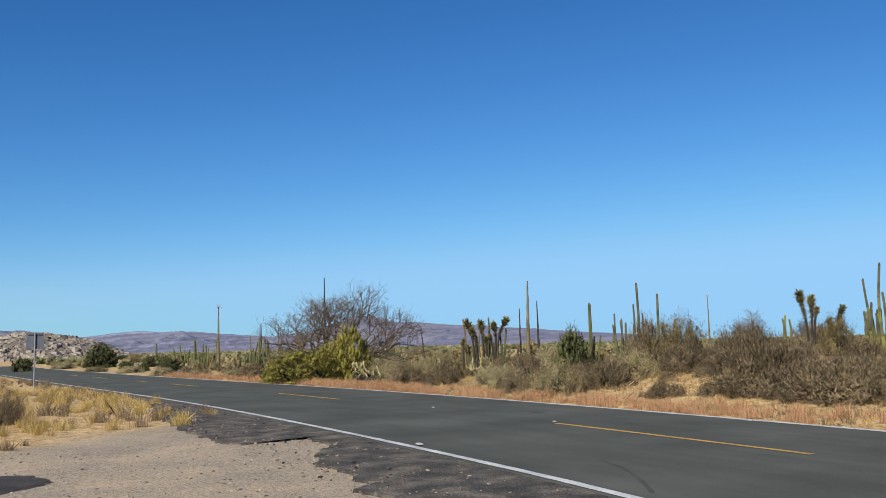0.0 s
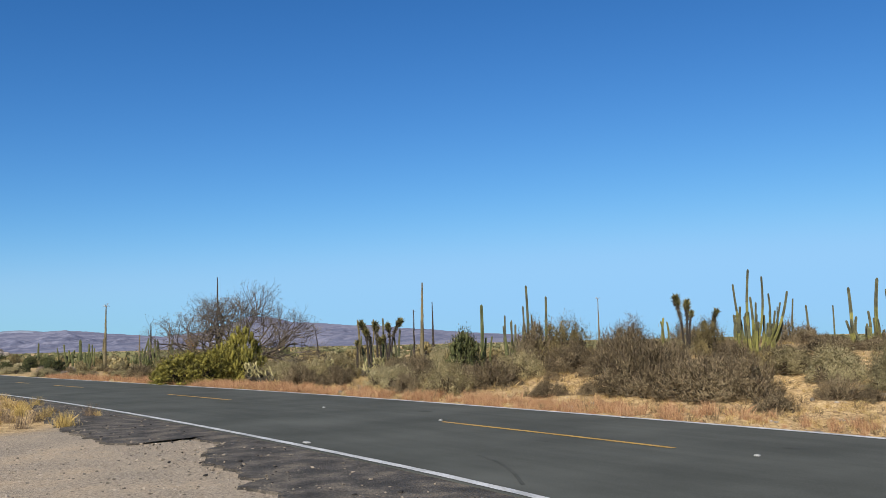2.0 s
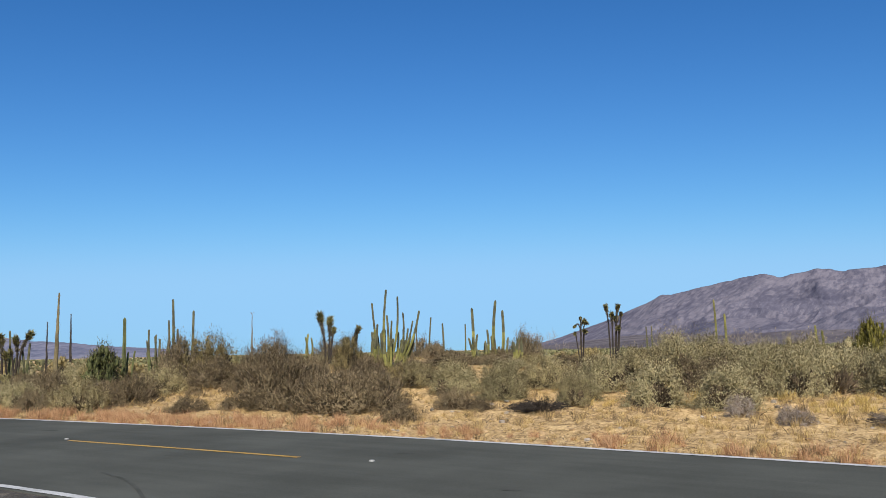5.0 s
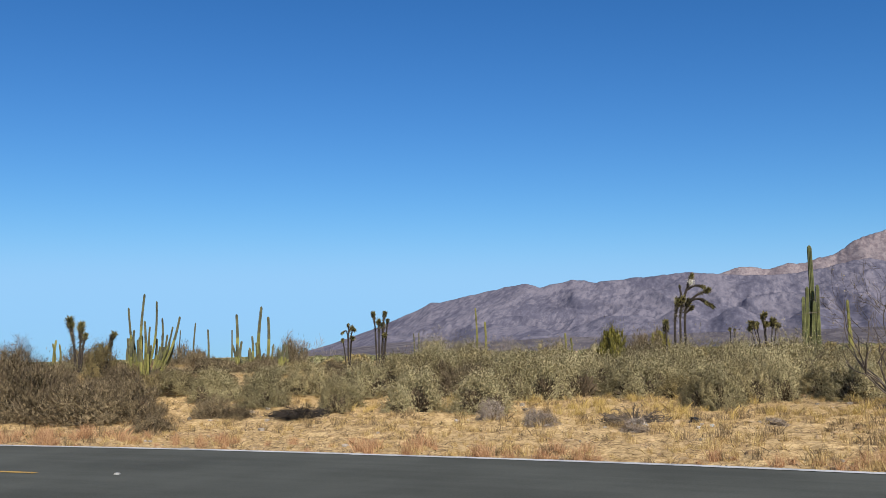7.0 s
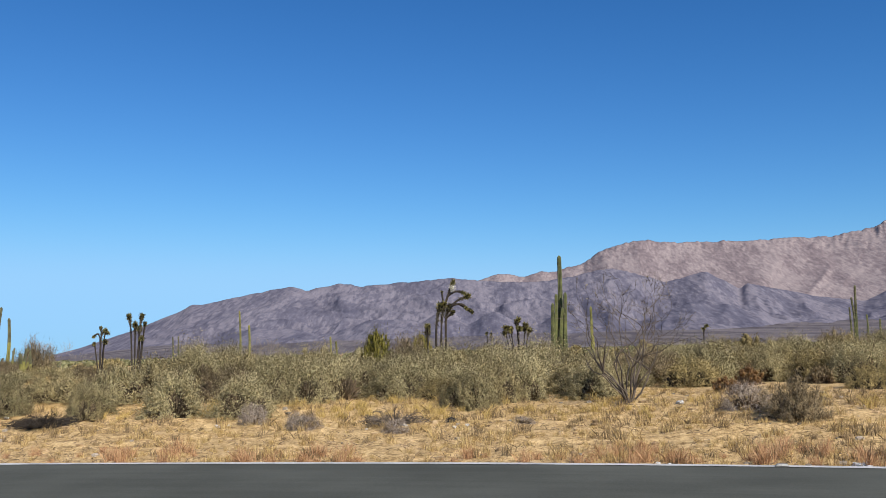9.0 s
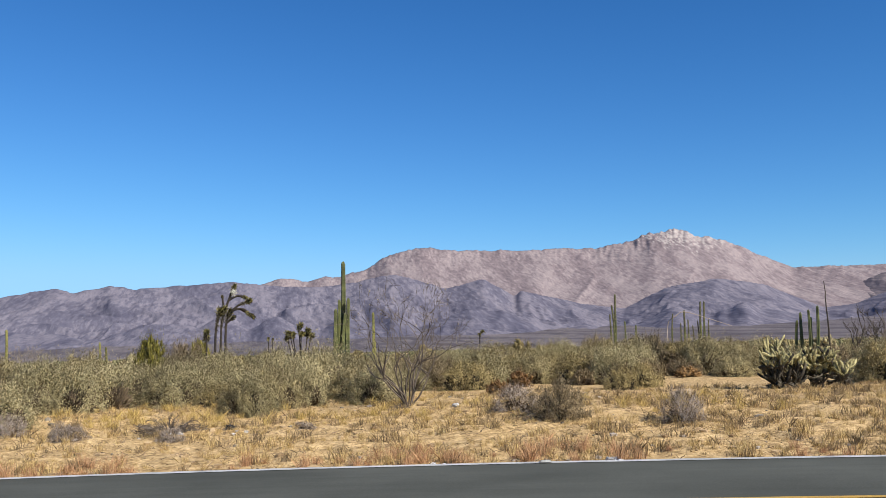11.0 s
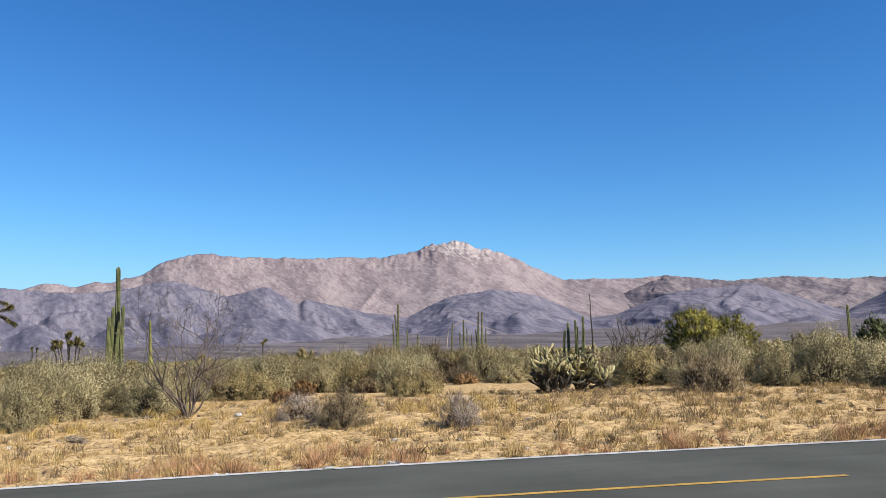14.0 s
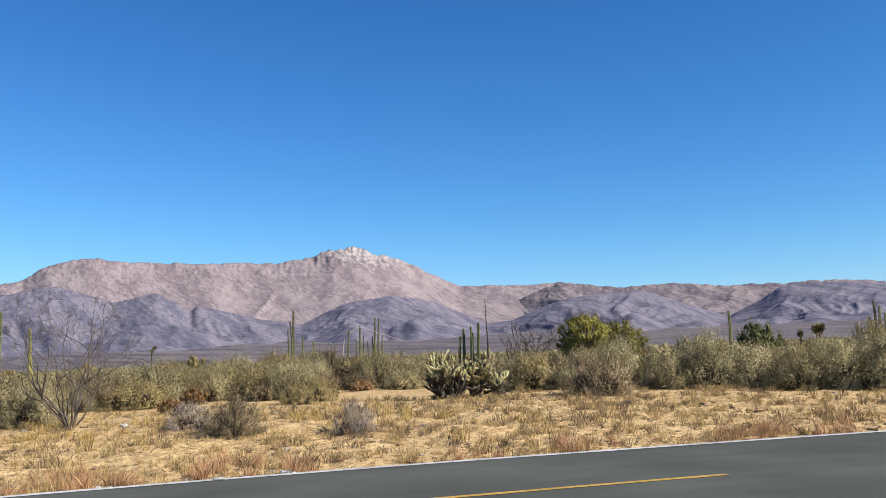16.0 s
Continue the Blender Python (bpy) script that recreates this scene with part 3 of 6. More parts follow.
def mountains(name, label, crest, d_foot, d_crest, mat, step=0.11, rows=64, relief=0.2, foot=0.0, power=1.2, spur=260.0, jag=0.012, outcrop=None):
    """A range: its crest rises over the bearings given (degrees, degrees up), spurs and gullies run down to the plain."""
    b0, b1 = crest[0][0], crest[-1][0]
    bearings = np.arange(b0, b1 + step / 2, step)
    cb, ce = np.array([c[0] for c in crest]), np.array([c[1] for c in crest])
    elev = np.interp(bearings, cb, ce)
    elev = np.convolve(np.pad(elev, 2, mode="edge"), np.ones(5) / 5, "valid")
    g, oc, sl = Shape(), [], []
    levels = np.r_[np.linspace(0, 1, rows), 1.06, 1.2]
    for j, b in enumerate(bearings):
        br = math.radians(b)
        rough = jag * (1 + (0.8 * math.exp(-(((b - 27.0) / 3.0) ** 2)) if outcrop else 0.0))
        for s in levels:
            q = 26 * s
            rag = rough * (noise.noise(Vector((b * 1.7, q * 0.4, 0))) + 0.6 * noise.noise(Vector((b * 4.1, q, 5.0))) + 0.35 * noise.noise(Vector((b * 9.0, q * 2, 9.0))))
            top = math.tan(math.radians(elev[j])) * (1 + rag * math.exp(-(((s - 1) / 0.16) ** 2)))
            r = d_foot + (d_crest - d_foot) * s
            x, y = r * math.sin(br), r * math.cos(br)
            # spurs slant and branch on their way down
            wx = br * d_crest + 0.9 * spur * noise.noise(Vector((x / (2.2 * spur), y / (2.2 * spur), 7)))
            wy = 0.42 * r + 0.9 * spur * noise.noise(Vector((x / (2.2 * spur), y / (2.2 * spur), 9)))
            if s <= 1:
                shape = foot * min(s / 0.25, 1.0) + (1 - foot) * max(0.0, (s - 0.15) / 0.85) ** power
                rn = ridge_noise(wx, wy, spur, 5) - 0.58
                env = math.sin(math.pi * s) ** 0.9 * min(1.0, max(0.0, s - 0.05) * 4)
                ang = top * min(shape + relief * rn * env, 0.25 + 0.75 * s if s < 1 else 1.0)
                z = max(ang, -0.001) * r + 1.5 - 3.0 * (1 - s)
            else:
                z = (top * r) * (1 - (s - 1) * 4)
            g.v.append(Vector((x, y, z)))
            sl.append((br * r, 0.12 * r, 0.75 * z))
            if outcrop:
                oc.append(max(0.0, min(1.4, outcrop(b, s))))
    n = len(levels)
    for j in range(len(bearings) - 1):
        for i in range(n - 1):
            a = j * n + i
            g.f.append((a, a + n, a + n + 1, a + 1))
    ob = new(name, mesh_of(name, g.v, g.f, mat, flat=False))
    at = ob.data.attributes.new("slope", "FLOAT_VECTOR", "POINT")      # across, back and up the slope
    at.data.foreach_set("vector", np.array(sl, np.float32).ravel())
    if outcrop:
        at = ob.data.attributes.new("outcrop", "FLOAT", "POINT")
        at.data.foreach_set("value", np.array(oc, np.float32))
    return tagged(ob, label, "mountain", kind="structure")


# Haze is painted in: purple and blue of distant air tint these rock colours.
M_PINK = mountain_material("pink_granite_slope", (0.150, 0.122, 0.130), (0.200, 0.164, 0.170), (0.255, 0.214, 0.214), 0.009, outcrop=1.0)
M_PURPLE_HAZE = mountain_material("hazed_volcanic_slope", (0.086, 0.084, 0.116), (0.120, 0.115, 0.148), (0.166, 0.155, 0.186), 0.009)
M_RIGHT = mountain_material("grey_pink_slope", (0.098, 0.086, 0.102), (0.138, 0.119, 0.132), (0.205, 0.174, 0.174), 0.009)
M_FAR_HAZE = mountain_material("far_purple_haze_slope", (0.112, 0.122, 0.172), (0.152, 0.160, 0.218), (0.205, 0.208, 0.262), 0.006)
M_PALE_HAZE = mountain_material("pale_blue_haze_slope", (0.187, 0.209, 0.266), (0.223, 0.245, 0.302), (0.259, 0.281, 0.331), 0.002)
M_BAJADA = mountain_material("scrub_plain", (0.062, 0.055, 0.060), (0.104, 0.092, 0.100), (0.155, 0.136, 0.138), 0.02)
FOOTHILLS = [(-26.1, 0.15), (-24.1, 0.69), (-21.2, 1.66), (-18.6, 2.73), (-17.8, 3.16), (-17.1, 3.16), (-14.4, 3.75), (-11.8, 4.25), (-10.7, 3.95), (-8.7, 4.38), (-7.3, 4.18), (-3.6, 4.42), (-1.5, 4.59), (0.3, 4.36), (2.3, 4.19), (4.3, 4.19), (6.1, 4.42), (8.6, 4.89), (10.3, 4.43), (12.0, 3.82), (14.4, 4.41), (16.4, 3.19), (16.7, 3.61), (20.7, 2.58), (23.2, 2.20), (25.8, 3.40), (28.9, 3.82), (31.5, 3.34), (34.9, 1.77), (36.6, 1.94), (39.7, 3.10), (42.1, 3.34), (42.6, 3.28), (44.6, 3.49), (46.6, 2.74), (49.8, 1.53), (51.5, 2.29), (52.9, 3.13), (53.5, 3.25), (54.8, 3.27), (56.6, 3.17), (58.6, 3.00)]
PINK_CREST = [(-0.8, 4.10), (0.3, 4.39), (1.6, 4.79), (3.1, 4.52), (4.3, 4.84), (5.2, 4.77), (6.1, 5.10), (6.9, 5.18), (8.3, 6.12), (10.5, 6.58), (12.2, 6.28), (14.9, 6.20), (15.7, 6.16), (18.6, 6.19), (21.7, 6.06), (24.1, 6.51), (25.2, 6.90), (26.4, 6.96), (27.2, 6.81), (27.8, 6.53), (29.5, 6.12), (31.6, 5.01), (33.3, 4.25), (35.1, 4.23), (37.5, 4.10), (39.8, 4.20), (42.4, 3.81), (43.5, 3.69), (47.0, 3.77), (49.6, 3.40), (51.9, 3.39), (53.5, 3.29), (54.8, 3.37), (56.6, 3.31), (58.6, 3.09)]
FAR_CREST = [(-87.0, 1.47), (-85.3, 1.47), (-83.2, 1.17), (-81.6, 0.98), (-79.1, 1.13), (-77.2, 1.19), (-76.0, 1.27), (-74.5, 1.10), (-72.8, 0.96), (-70.7, 0.80), (-68.6, 0.97), (-66.8, 1.50), (-65.4, 1.93), (-64.0, 1.90), (-62.9, 1.55), (-60.7, 1.42), (-59.3, 1.28), (-57.1, 1.22), (-56.1, 1.00), (-55.0, 0.98), (-53.3, 0.81), (-53.2, 0.79), (-50.5, 0.58), (-46.2, 0.28)]
PALE_CREST = [(-82.6, 0.93), (-81.3, 1.04), (-80.1, 1.21), (-78.5, 1.32), (-77.5, 1.23), (-75.8, 0.99), (-74.1, 0.81)]
mountains("mountain_range", "dark volcanic foothills with painted purple-grey haze", FOOTHILLS, 1900, 3000, M_PURPLE_HAZE, relief=0.24, foot=0.12, power=1.1, spur=150.0, jag=0.014, step=0.08, rows=90)
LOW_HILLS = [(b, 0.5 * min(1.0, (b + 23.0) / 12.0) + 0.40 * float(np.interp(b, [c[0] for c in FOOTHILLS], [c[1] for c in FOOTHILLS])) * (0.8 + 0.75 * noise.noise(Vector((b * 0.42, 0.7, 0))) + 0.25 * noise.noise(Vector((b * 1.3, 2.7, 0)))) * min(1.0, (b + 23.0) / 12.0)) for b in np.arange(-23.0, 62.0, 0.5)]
mountains("mountain_range", "low dark hills with painted purple-grey haze before the foothills", LOW_HILLS, 1500, 2100, M_PURPLE_HAZE, relief=0.2, foot=0.1, power=1.0, spur=100.0, jag=0.02, rows=50, step=0.09)
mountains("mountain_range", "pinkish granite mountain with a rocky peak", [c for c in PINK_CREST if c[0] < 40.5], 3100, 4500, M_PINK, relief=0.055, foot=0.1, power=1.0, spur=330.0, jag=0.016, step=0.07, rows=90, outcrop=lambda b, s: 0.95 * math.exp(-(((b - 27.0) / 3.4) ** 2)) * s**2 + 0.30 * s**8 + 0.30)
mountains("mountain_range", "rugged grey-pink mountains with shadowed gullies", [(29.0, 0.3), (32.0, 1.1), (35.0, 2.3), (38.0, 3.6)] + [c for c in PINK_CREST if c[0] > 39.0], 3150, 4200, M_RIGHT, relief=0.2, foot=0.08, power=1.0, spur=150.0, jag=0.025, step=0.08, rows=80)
mountains("mountain_range", "distant mountains over the valley, tinted with painted purple haze", FAR_CREST, 2900, 4300, M_FAR_HAZE, relief=0.3, foot=0.1, power=1.1, spur=120.0, jag=0.05, step=0.1)
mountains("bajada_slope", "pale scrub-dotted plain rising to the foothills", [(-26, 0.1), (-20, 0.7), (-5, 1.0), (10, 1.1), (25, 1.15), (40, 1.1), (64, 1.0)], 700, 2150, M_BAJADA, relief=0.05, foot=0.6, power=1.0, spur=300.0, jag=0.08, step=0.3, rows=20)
mountains("mountain_range", "mountains farthest off, tinted with painted pale blue haze", PALE_CREST, 4400, 4700, M_PALE_HAZE, relief=0.1, power=1.0, step=0.25, rows=24)


def boulder_hill():
    """A low hill heaped with granite boulders."""
    hill, rs = Shape(), np.random.RandomState(11)
    cx, cy = -329.7, 32.7
    n = 0
    for k in range(3600):
        a, q = rs.uniform(0, 6.283), math.sqrt(rs.uniform(0, 1))
        u, v = q * math.cos(a), q * math.sin(a)
        x, y = cx + 62 * u, cy + 30 * v
        z = 8.6 * (1 - q**2.2) * (0.85 + 0.3 * patch_noise(x, y, 22))
        r = rs.uniform(0.3, 1.0) ** 3 * 1.7 + 0.3
        hill.lump((x, y, z - r * 0.25), (r * rs.uniform(0.8, 1.3), r * rs.uniform(0.8, 1.3), r * rs.uniform(0.6, 1.0)), rs, 0.22, 4, 6)
        n += 1
    core = Shape()
    for i in range(9):
        q = 1 - i / 8
        for k in range(28):
            a = 6.283 * k / 28
            core.v.append(Vector((cx + 62 * q * math.cos(a), cy + 30 * q * math.sin(a), 8.6 * (1 - q**2.2) * 0.9 - 0.6)))
    for i in range(8):
        for k in range(28):
            a, b = i * 28 + k, i * 28 + (k + 1) % 28
            core.f.append((a, b, b + 28, a + 28))
    top = thing("boulder_hill", "low hill heaped with pale granite boulders", "hill", kind="stuff")
    part("boulders", hill, M_BOULDER, top)
    part("core", core, M_BOULDER, top)


boulder_hill()


# ---- plants ----
def put(ob, x, y, size=1.0, turn=0.0, lean=0.0, sink=0.02, tall=1.0):
    """A copy of a plant on the ground at x, y."""
    m = Matrix.Translation((x, y, ground_z(x, y) - sink)) @ Euler((radians(lean), 0, radians(turn))).to_matrix().to_4x4() @ Matrix.Diagonal((size, size, size * tall, 1))
    return copy_thing(ob, m)


def settle(ob, x, y, turn=0.0, sink=0.02):
    ob.matrix_basis = Matrix.Translation((x, y, ground_z(x, y) - sink)) @ pose(0, 0, 0, 0, 0, turn)
    return ob


def away(first):
    """A first plant of its kind, taken out again once its copies stand."""
    for o in (*first.children_recursive, first):
        bpy.data.objects.remove(o)


ICO_V = np.array([(0, 0, 1)] + [(0.894 * math.cos(1.2566 * k), 0.894 * math.sin(1.2566 * k), 0.447) for k in range(5)] + [(0.894 * math.cos(1.2566 * (k + 0.5)), 0.894 * math.sin(1.2566 * (k + 0.5)), -0.447) for k in range(5)] + [(0, 0, -1)])
ICO_F = np.array([(0, 1 + k, 1 + (k + 1) % 5) for k in range(5)] + [(1 + k, 6 + k, 1 + (k + 1) % 5) for k in range(5)] + [(6 + k, 6 + (k + 1) % 5, 1 + (k + 1) % 5) for k in range(5)] + [(11, 6 + (k + 1) % 5, 6 + k) for k in range(5)])


def unit(v):
    return v / np.maximum(np.linalg.norm(v, axis=-1, keepdims=True), 1e-9)


def soft_mesh(name, tris, normals, mat):
    """Small leaves, (n, 3, 3), turned and shaded to follow the rounded tufts that they make up; normals: (n, 3, 3)."""
    face = np.cross(tris[:, 1] - tris[:, 0], tris[:, 2] - tris[:, 0])
    wrong = (face * normals.mean(1)).sum(1) < 0
    tris[wrong], normals[wrong] = tris[wrong][:, ::-1], normals[wrong][:, ::-1]
    n = len(tris)
    me = bpy.data.meshes.new(name)
    me.vertices.add(3 * n)
    me.loops.add(3 * n)
    me.polygons.add(n)
    me.vertices.foreach_set("co", tris.astype(np.float32).ravel())
    me.loops.foreach_set("vertex_index", np.arange(3 * n, dtype=np.int32))
    me.polygons.foreach_set("loop_start", np.arange(0, 3 * n, 3, dtype=np.int32))
    me.polygons.foreach_set("use_smooth", np.ones(n, bool))
    me.materials.append(mat)
    me.update(calc_edges=True)
    me.normals_split_custom_set_from_vertices(unit(normals).reshape(-1, 3).tolist())
    return me


def tufted(centres, axes, outs, sizes, rs, per, leaf, slim, tall, core, wild):
    """Leaves round each tuft's centre, standing along its axis, over a small dense heart."""
    n = len(centres)
    q = unit(rs.normal(size=(n, per, 3)))
    ax, out, s = axes[:, None, :], outs[:, None, :], sizes[:, None, None]
    reach = np.minimum(np.abs(rs.normal(0.0, 0.62, (n, per, 1))), 1.2)
    p = centres[:, None, :] + s * reach * (q + ax * (q * ax).sum(-1, keepdims=True) * (tall - 1))
    p[..., 2] = np.maximum(p[..., 2], 0.01)
    d = unit(q * 0.7 + ax * 0.8 + rs.normal(size=q.shape) * wild)
    ln = leaf * rs.uniform(0.6, 1.45, (n, per, 1))
    face = unit(q * 0.8 + out * 0.5 + rs.normal(size=q.shape) * 0.22)
    side = unit(np.cross(d, face + rs.normal(size=q.shape) * 0.35)) * ln * slim * 0.5
    tris = np.stack([p - side, p + side, p + d * ln], 2).reshape(-1, 3, 3)
    nor = np.repeat(face.reshape(-1, 1, 3), 3, 1)
    if core:
        v = ICO_V[None] * (1 + rs.uniform(-0.25, 0.25, (n, 12, 1)))
        v = centres[:, None, :] + core * sizes[:, None, None] * (v + axes[:, None, :] * (v * axes[:, None, :]).sum(-1, keepdims=True) * (tall - 1))
        hearts, hn = v[:, ICO_F].reshape(-1, 3, 3), np.repeat(ICO_V[ICO_F][None], n, 0).reshape(-1, 3, 3)
        tris, nor = np.concatenate([tris, hearts]), np.concatenate([nor, hn])
    return tris, nor


def leafy_shrub(name, label, seed, leaf_mat, twig_mat, height=1.3, width=1.0, leaves=7000, tufts=100, leaf=0.06, slim=0.34, tuft=0.15, tall=1.35, lobes=4, up=0.6, core=0.62, wild=0.35, heart=0.55, whips=90):
    """A lumpy shrub of several merged domes, set all over with leafy tufts down to the ground, dark wood within that
    colours the gaps as shade.
    """
    rs = np.random.RandomState(seed)
    top = thing(name, label, "shrub", "desert shrubs")
    domes = [(0.0, 0.0, 0.74, 0.92)]
    for k in range(lobes):
        a = 6.283 * (k + rs.uniform(-0.3, 0.3)) / lobes
        far = rs.uniform(0.38, 0.62)
        domes.append((far * math.cos(a), far * math.sin(a), rs.uniform(0.36, 0.52), rs.uniform(0.5, 1.0)))
    cen, out = [], []
    while len(cen) < tufts:
        k = rs.randint(len(domes)) if rs.uniform() < 0.65 else 0
        x, y, r, h = domes[k]
        a, cz = rs.uniform(0, 6.283), rs.uniform(0.0, 1.0) ** 1.1 * (0.14 if rs.uniform() < 0.1 else 1.0)
        sz = math.sqrt(1 - cz * cz)
        f = rs.uniform(0.8, 1.04)
        p = (x + r * f * sz * math.cos(a), y + r * f * sz * math.sin(a), h * f * cz)
        if any(j != k and ((p[0] - u) / w) ** 2 + ((p[1] - v) / w) ** 2 + (p[2] / g) ** 2 < 0.72 for j, (u, v, w, g) in enumerate(domes)):
            continue
        cen.append((p[0] * width, p[1] * width, max(0.05, p[2] * height)))
        out.append((sz * math.cos(a), sz * math.sin(a), cz + 0.15))
    cen, out = np.array(cen), unit(np.array(out))
    axes = unit(out * 0.75 + np.array([0, 0, up]) + rs.normal(size=out.shape) * 0.18)
    sizes = tuft * height * rs.uniform(0.62, 1.35, tufts)
    tris, nor = tufted(cen, axes, out, sizes, rs, leaves * 3 // (4 * tufts), leaf, slim, tall, core, wild)
    # loose leaves that fill the gaps between the tufts
    k = rs.randint(tufts, size=leaves // 4)
    p = cen[k] * rs.uniform(0.72, 0.98, (len(k), 1)) + rs.normal(size=(len(k), 3)) * sizes[k][:, None] * 0.8
    p[:, 2] = np.maximum(p[:, 2], 0.015)
    d = unit(out[k] + rs.normal(size=p.shape) * 0.7 + np.array([0, 0, 0.4]))
    face = unit(out[k] + rs.normal(size=p.shape) * 0.35)
    side = unit(np.cross(d, face + rs.normal(size=p.shape) * 0.35)) * leaf * slim * 0.7
    tris = np.concatenate([tris, np.stack([p - side, p + side, p + d * leaf * 1.3], 1)])
    nor = np.concatenate([nor, np.repeat(face[:, None, :], 3, 1)])
    tw = Shape()
    for j in range(tufts):
        root = Vector((rs.uniform(-0.2, 0.2) * width, rs.uniform(-0.2, 0.2) * width, 0))
        c = Vector(cen[j])
        if j % 2:
            tw.tube([root, root.lerp(c, 0.55) + Vector((0, 0, 0.06 * height)), c], [0.018, 0.012, 0.005], 3, close=False)
    for j in range(whips):
        k = rs.randint(tufts)
        c = Vector(cen[k])
        e = c + (Vector(axes[k]) + Vector(rs.normal(size=3)) * 0.3).normalized() * sizes[k] * rs.uniform(1.1, 2.3)
        tw.blade(c, e, 0.008, rs)
    for x, y, r, h in domes:
        # the close inner wood of each dome; a dark twig_mat paints shade into its gaps
        for k in range(int(420 * r)):
            v = Vector(rs.normal(size=3)).normalized()
            f = heart * rs.uniform(0.5, 1.15)
            e = Vector(((x + r * f * v.x) * width, (y + r * f * v.y) * width, 0.02 + h * height * f * abs(v.z)))
            tw.blade(e, Vector((x * width * 0.5, y * width * 0.5, 0.0)).lerp(e, rs.uniform(0.1, 0.5)), 0.055, rs)
    part("branchwork", tw, twig_mat, top)
    leaf_ob = new("foliage", soft_mesh("foliage", tris, nor, leaf_mat))
    leaf_ob.parent = top
    return top


def twiggy_shrub(name, label, seed, twig_mat, leaf_mat=None, height=1.1, width=1.0, stems=70, forks=5, leaves=500, leaf=0.04, thick=0.012):
    """A bare shrub: stems fan out from the root and fork into fine twigs."""
    rs = np.random.RandomState(seed)
    top = thing(name, label, "shrub", "desert shrubs")
    tw, fine, lf = Shape(), Shape(), Shape()
    for k in range(stems):
        a = rs.uniform(0, 6.283)
        th = math.acos(rs.uniform(0.02, 1.0) ** 1.25)
        out = math.sin(th)
        length = height * rs.uniform(0.72, 1.08)
        root = Vector((0.22 * width * out * math.cos(a), 0.22 * width * out * math.sin(a), 0))
        far = width * rs.uniform(0.8, 1.2)
        end = Vector((far * out * math.cos(a), far * out * math.sin(a), length * math.cos(th) + 0.05))
        pts = [root, root.lerp(end, 0.35) + Vector((0, 0, 0.12 * length)) + Vector(rs.normal(size=3)) * 0.03, root.lerp(end, 0.7) + Vector((0, 0, 0.09 * length)) + Vector(rs.normal(size=3)) * 0.05, end]
        tw.tube(pts, [thick, thick * 0.75, thick * 0.5, thick * 0.2], 3, close=False)
        for j in range(forks):
            f = rs.uniform(0.3, 1.0)
            i = min(2, int(f * 3))
            p = pts[i].lerp(pts[i + 1], f * 3 - i)
            d = (end - root).normalized() + Vector(rs.normal(size=3)) * 0.55
            q = p + d.normalized() * length * rs.uniform(0.18, 0.38)
            fine.blade(p, q, thick * 0.9, rs)
            for u in range(3):
                p2 = p.lerp(q, rs.uniform(0.3, 0.9))
                q2 = p2 + (d.normalized() + Vector(rs.normal(size=3)) * 0.7).normalized() * length * rs.uniform(0.08, 0.2)
                fine.blade(p2, q2, thick * 0.65, rs)
                if leaf_mat and rs.uniform() < leaves / (stems * forks * 3.0):
                    s = leaf * rs.uniform(0.6, 1.3)
                    lf.leaf(q2, rs.normal(size=3), s, s * 0.5, rs)
    part("branchwork", tw, twig_mat, top)
    part("fine_branchwork", fine, twig_mat, top)
    if lf.v:
        part("foliage", lf, leaf_mat, top)
    return top


def column(g, tip, base, top_pt, r, ribs=9, bend=None, swell=1.0):
    """A ribbed cactus stem from base to top; its dry tip goes into its own shape."""
    base, top_pt = Vector(base), Vector(top_pt)
    n, pts, rad = 14, [], []
    size = (top_pt - base).length
    for i in range(n + 1):
        f = i / (n - 3) * (1 - 1.6 * r / size) if i < n - 2 else 1 - (n - i) / 3 * 1.6 * r / size
        p = base.lerp(top_pt, f)
        if bend is not None:
            p = p + Vector(bend) * math.sin(math.pi * f)
        pts.append(p)
        rad.append(r * (0.82 + 0.18 * math.sin(math.pi * min(1, f * 1.2)) * swell) * max(0.12, math.sqrt(max(0.0, 1 - max(0.0, 1 - (1 - f) * size / (1.6 * r)) ** 2))))
    k = n + 1 if tip is None else n - 7
    g.tube(pts[: k + 1], rad[: k + 1], ribs * 2, 0.26)
    if tip is not None:
        tip.tube(pts[k:], [q * 1.04 for q in rad[k:]], ribs * 2, 0.26)


def organ_cactus(name, label, x, y, stems, mat, seed, tipped=True, ribs=7, sway=0.22, sprouts=0, spread=0.5, low=0.9):
    """A clump of ribbed stems, each (foot dx, dy, top dx, dy, height, radius), one mesh a stem."""
    rs = np.random.RandomState(seed)
    top = thing(name, label, "cactus", "columnar cacti")
    more = []
    for k in range(sprouts):
        # short young stems round the foot of the clump
        a, f = rs.uniform(0, 6.283), spread * math.sqrt(rs.uniform())
        g = f + rs.uniform(0.0, 0.35) * spread
        more.append((f * math.cos(a), f * math.sin(a), g * math.cos(a), g * math.sin(a), low * rs.uniform(0.55, 1.1), rs.uniform(0.03, 0.042)))
    stems = list(stems) + more
    for k, (fx, fy, tx, ty, h, r) in enumerate(stems):
        g, tip = Shape(), Shape()
        bend = (sway * (tx - fx) + rs.normal() * 0.25 * sway, sway * (ty - fy) + rs.normal() * 0.25 * sway, 0)
        column(g, tip if tipped else None, (fx, fy, -0.1), (tx, ty, h), r, ribs, bend)
        stem = part("stem", g, mat, top)
        if tipped:
            part("dry_tip", tip, M_CACTUS_GREY, stem, "dark dry stem tip")
    return settle(top, x, y)


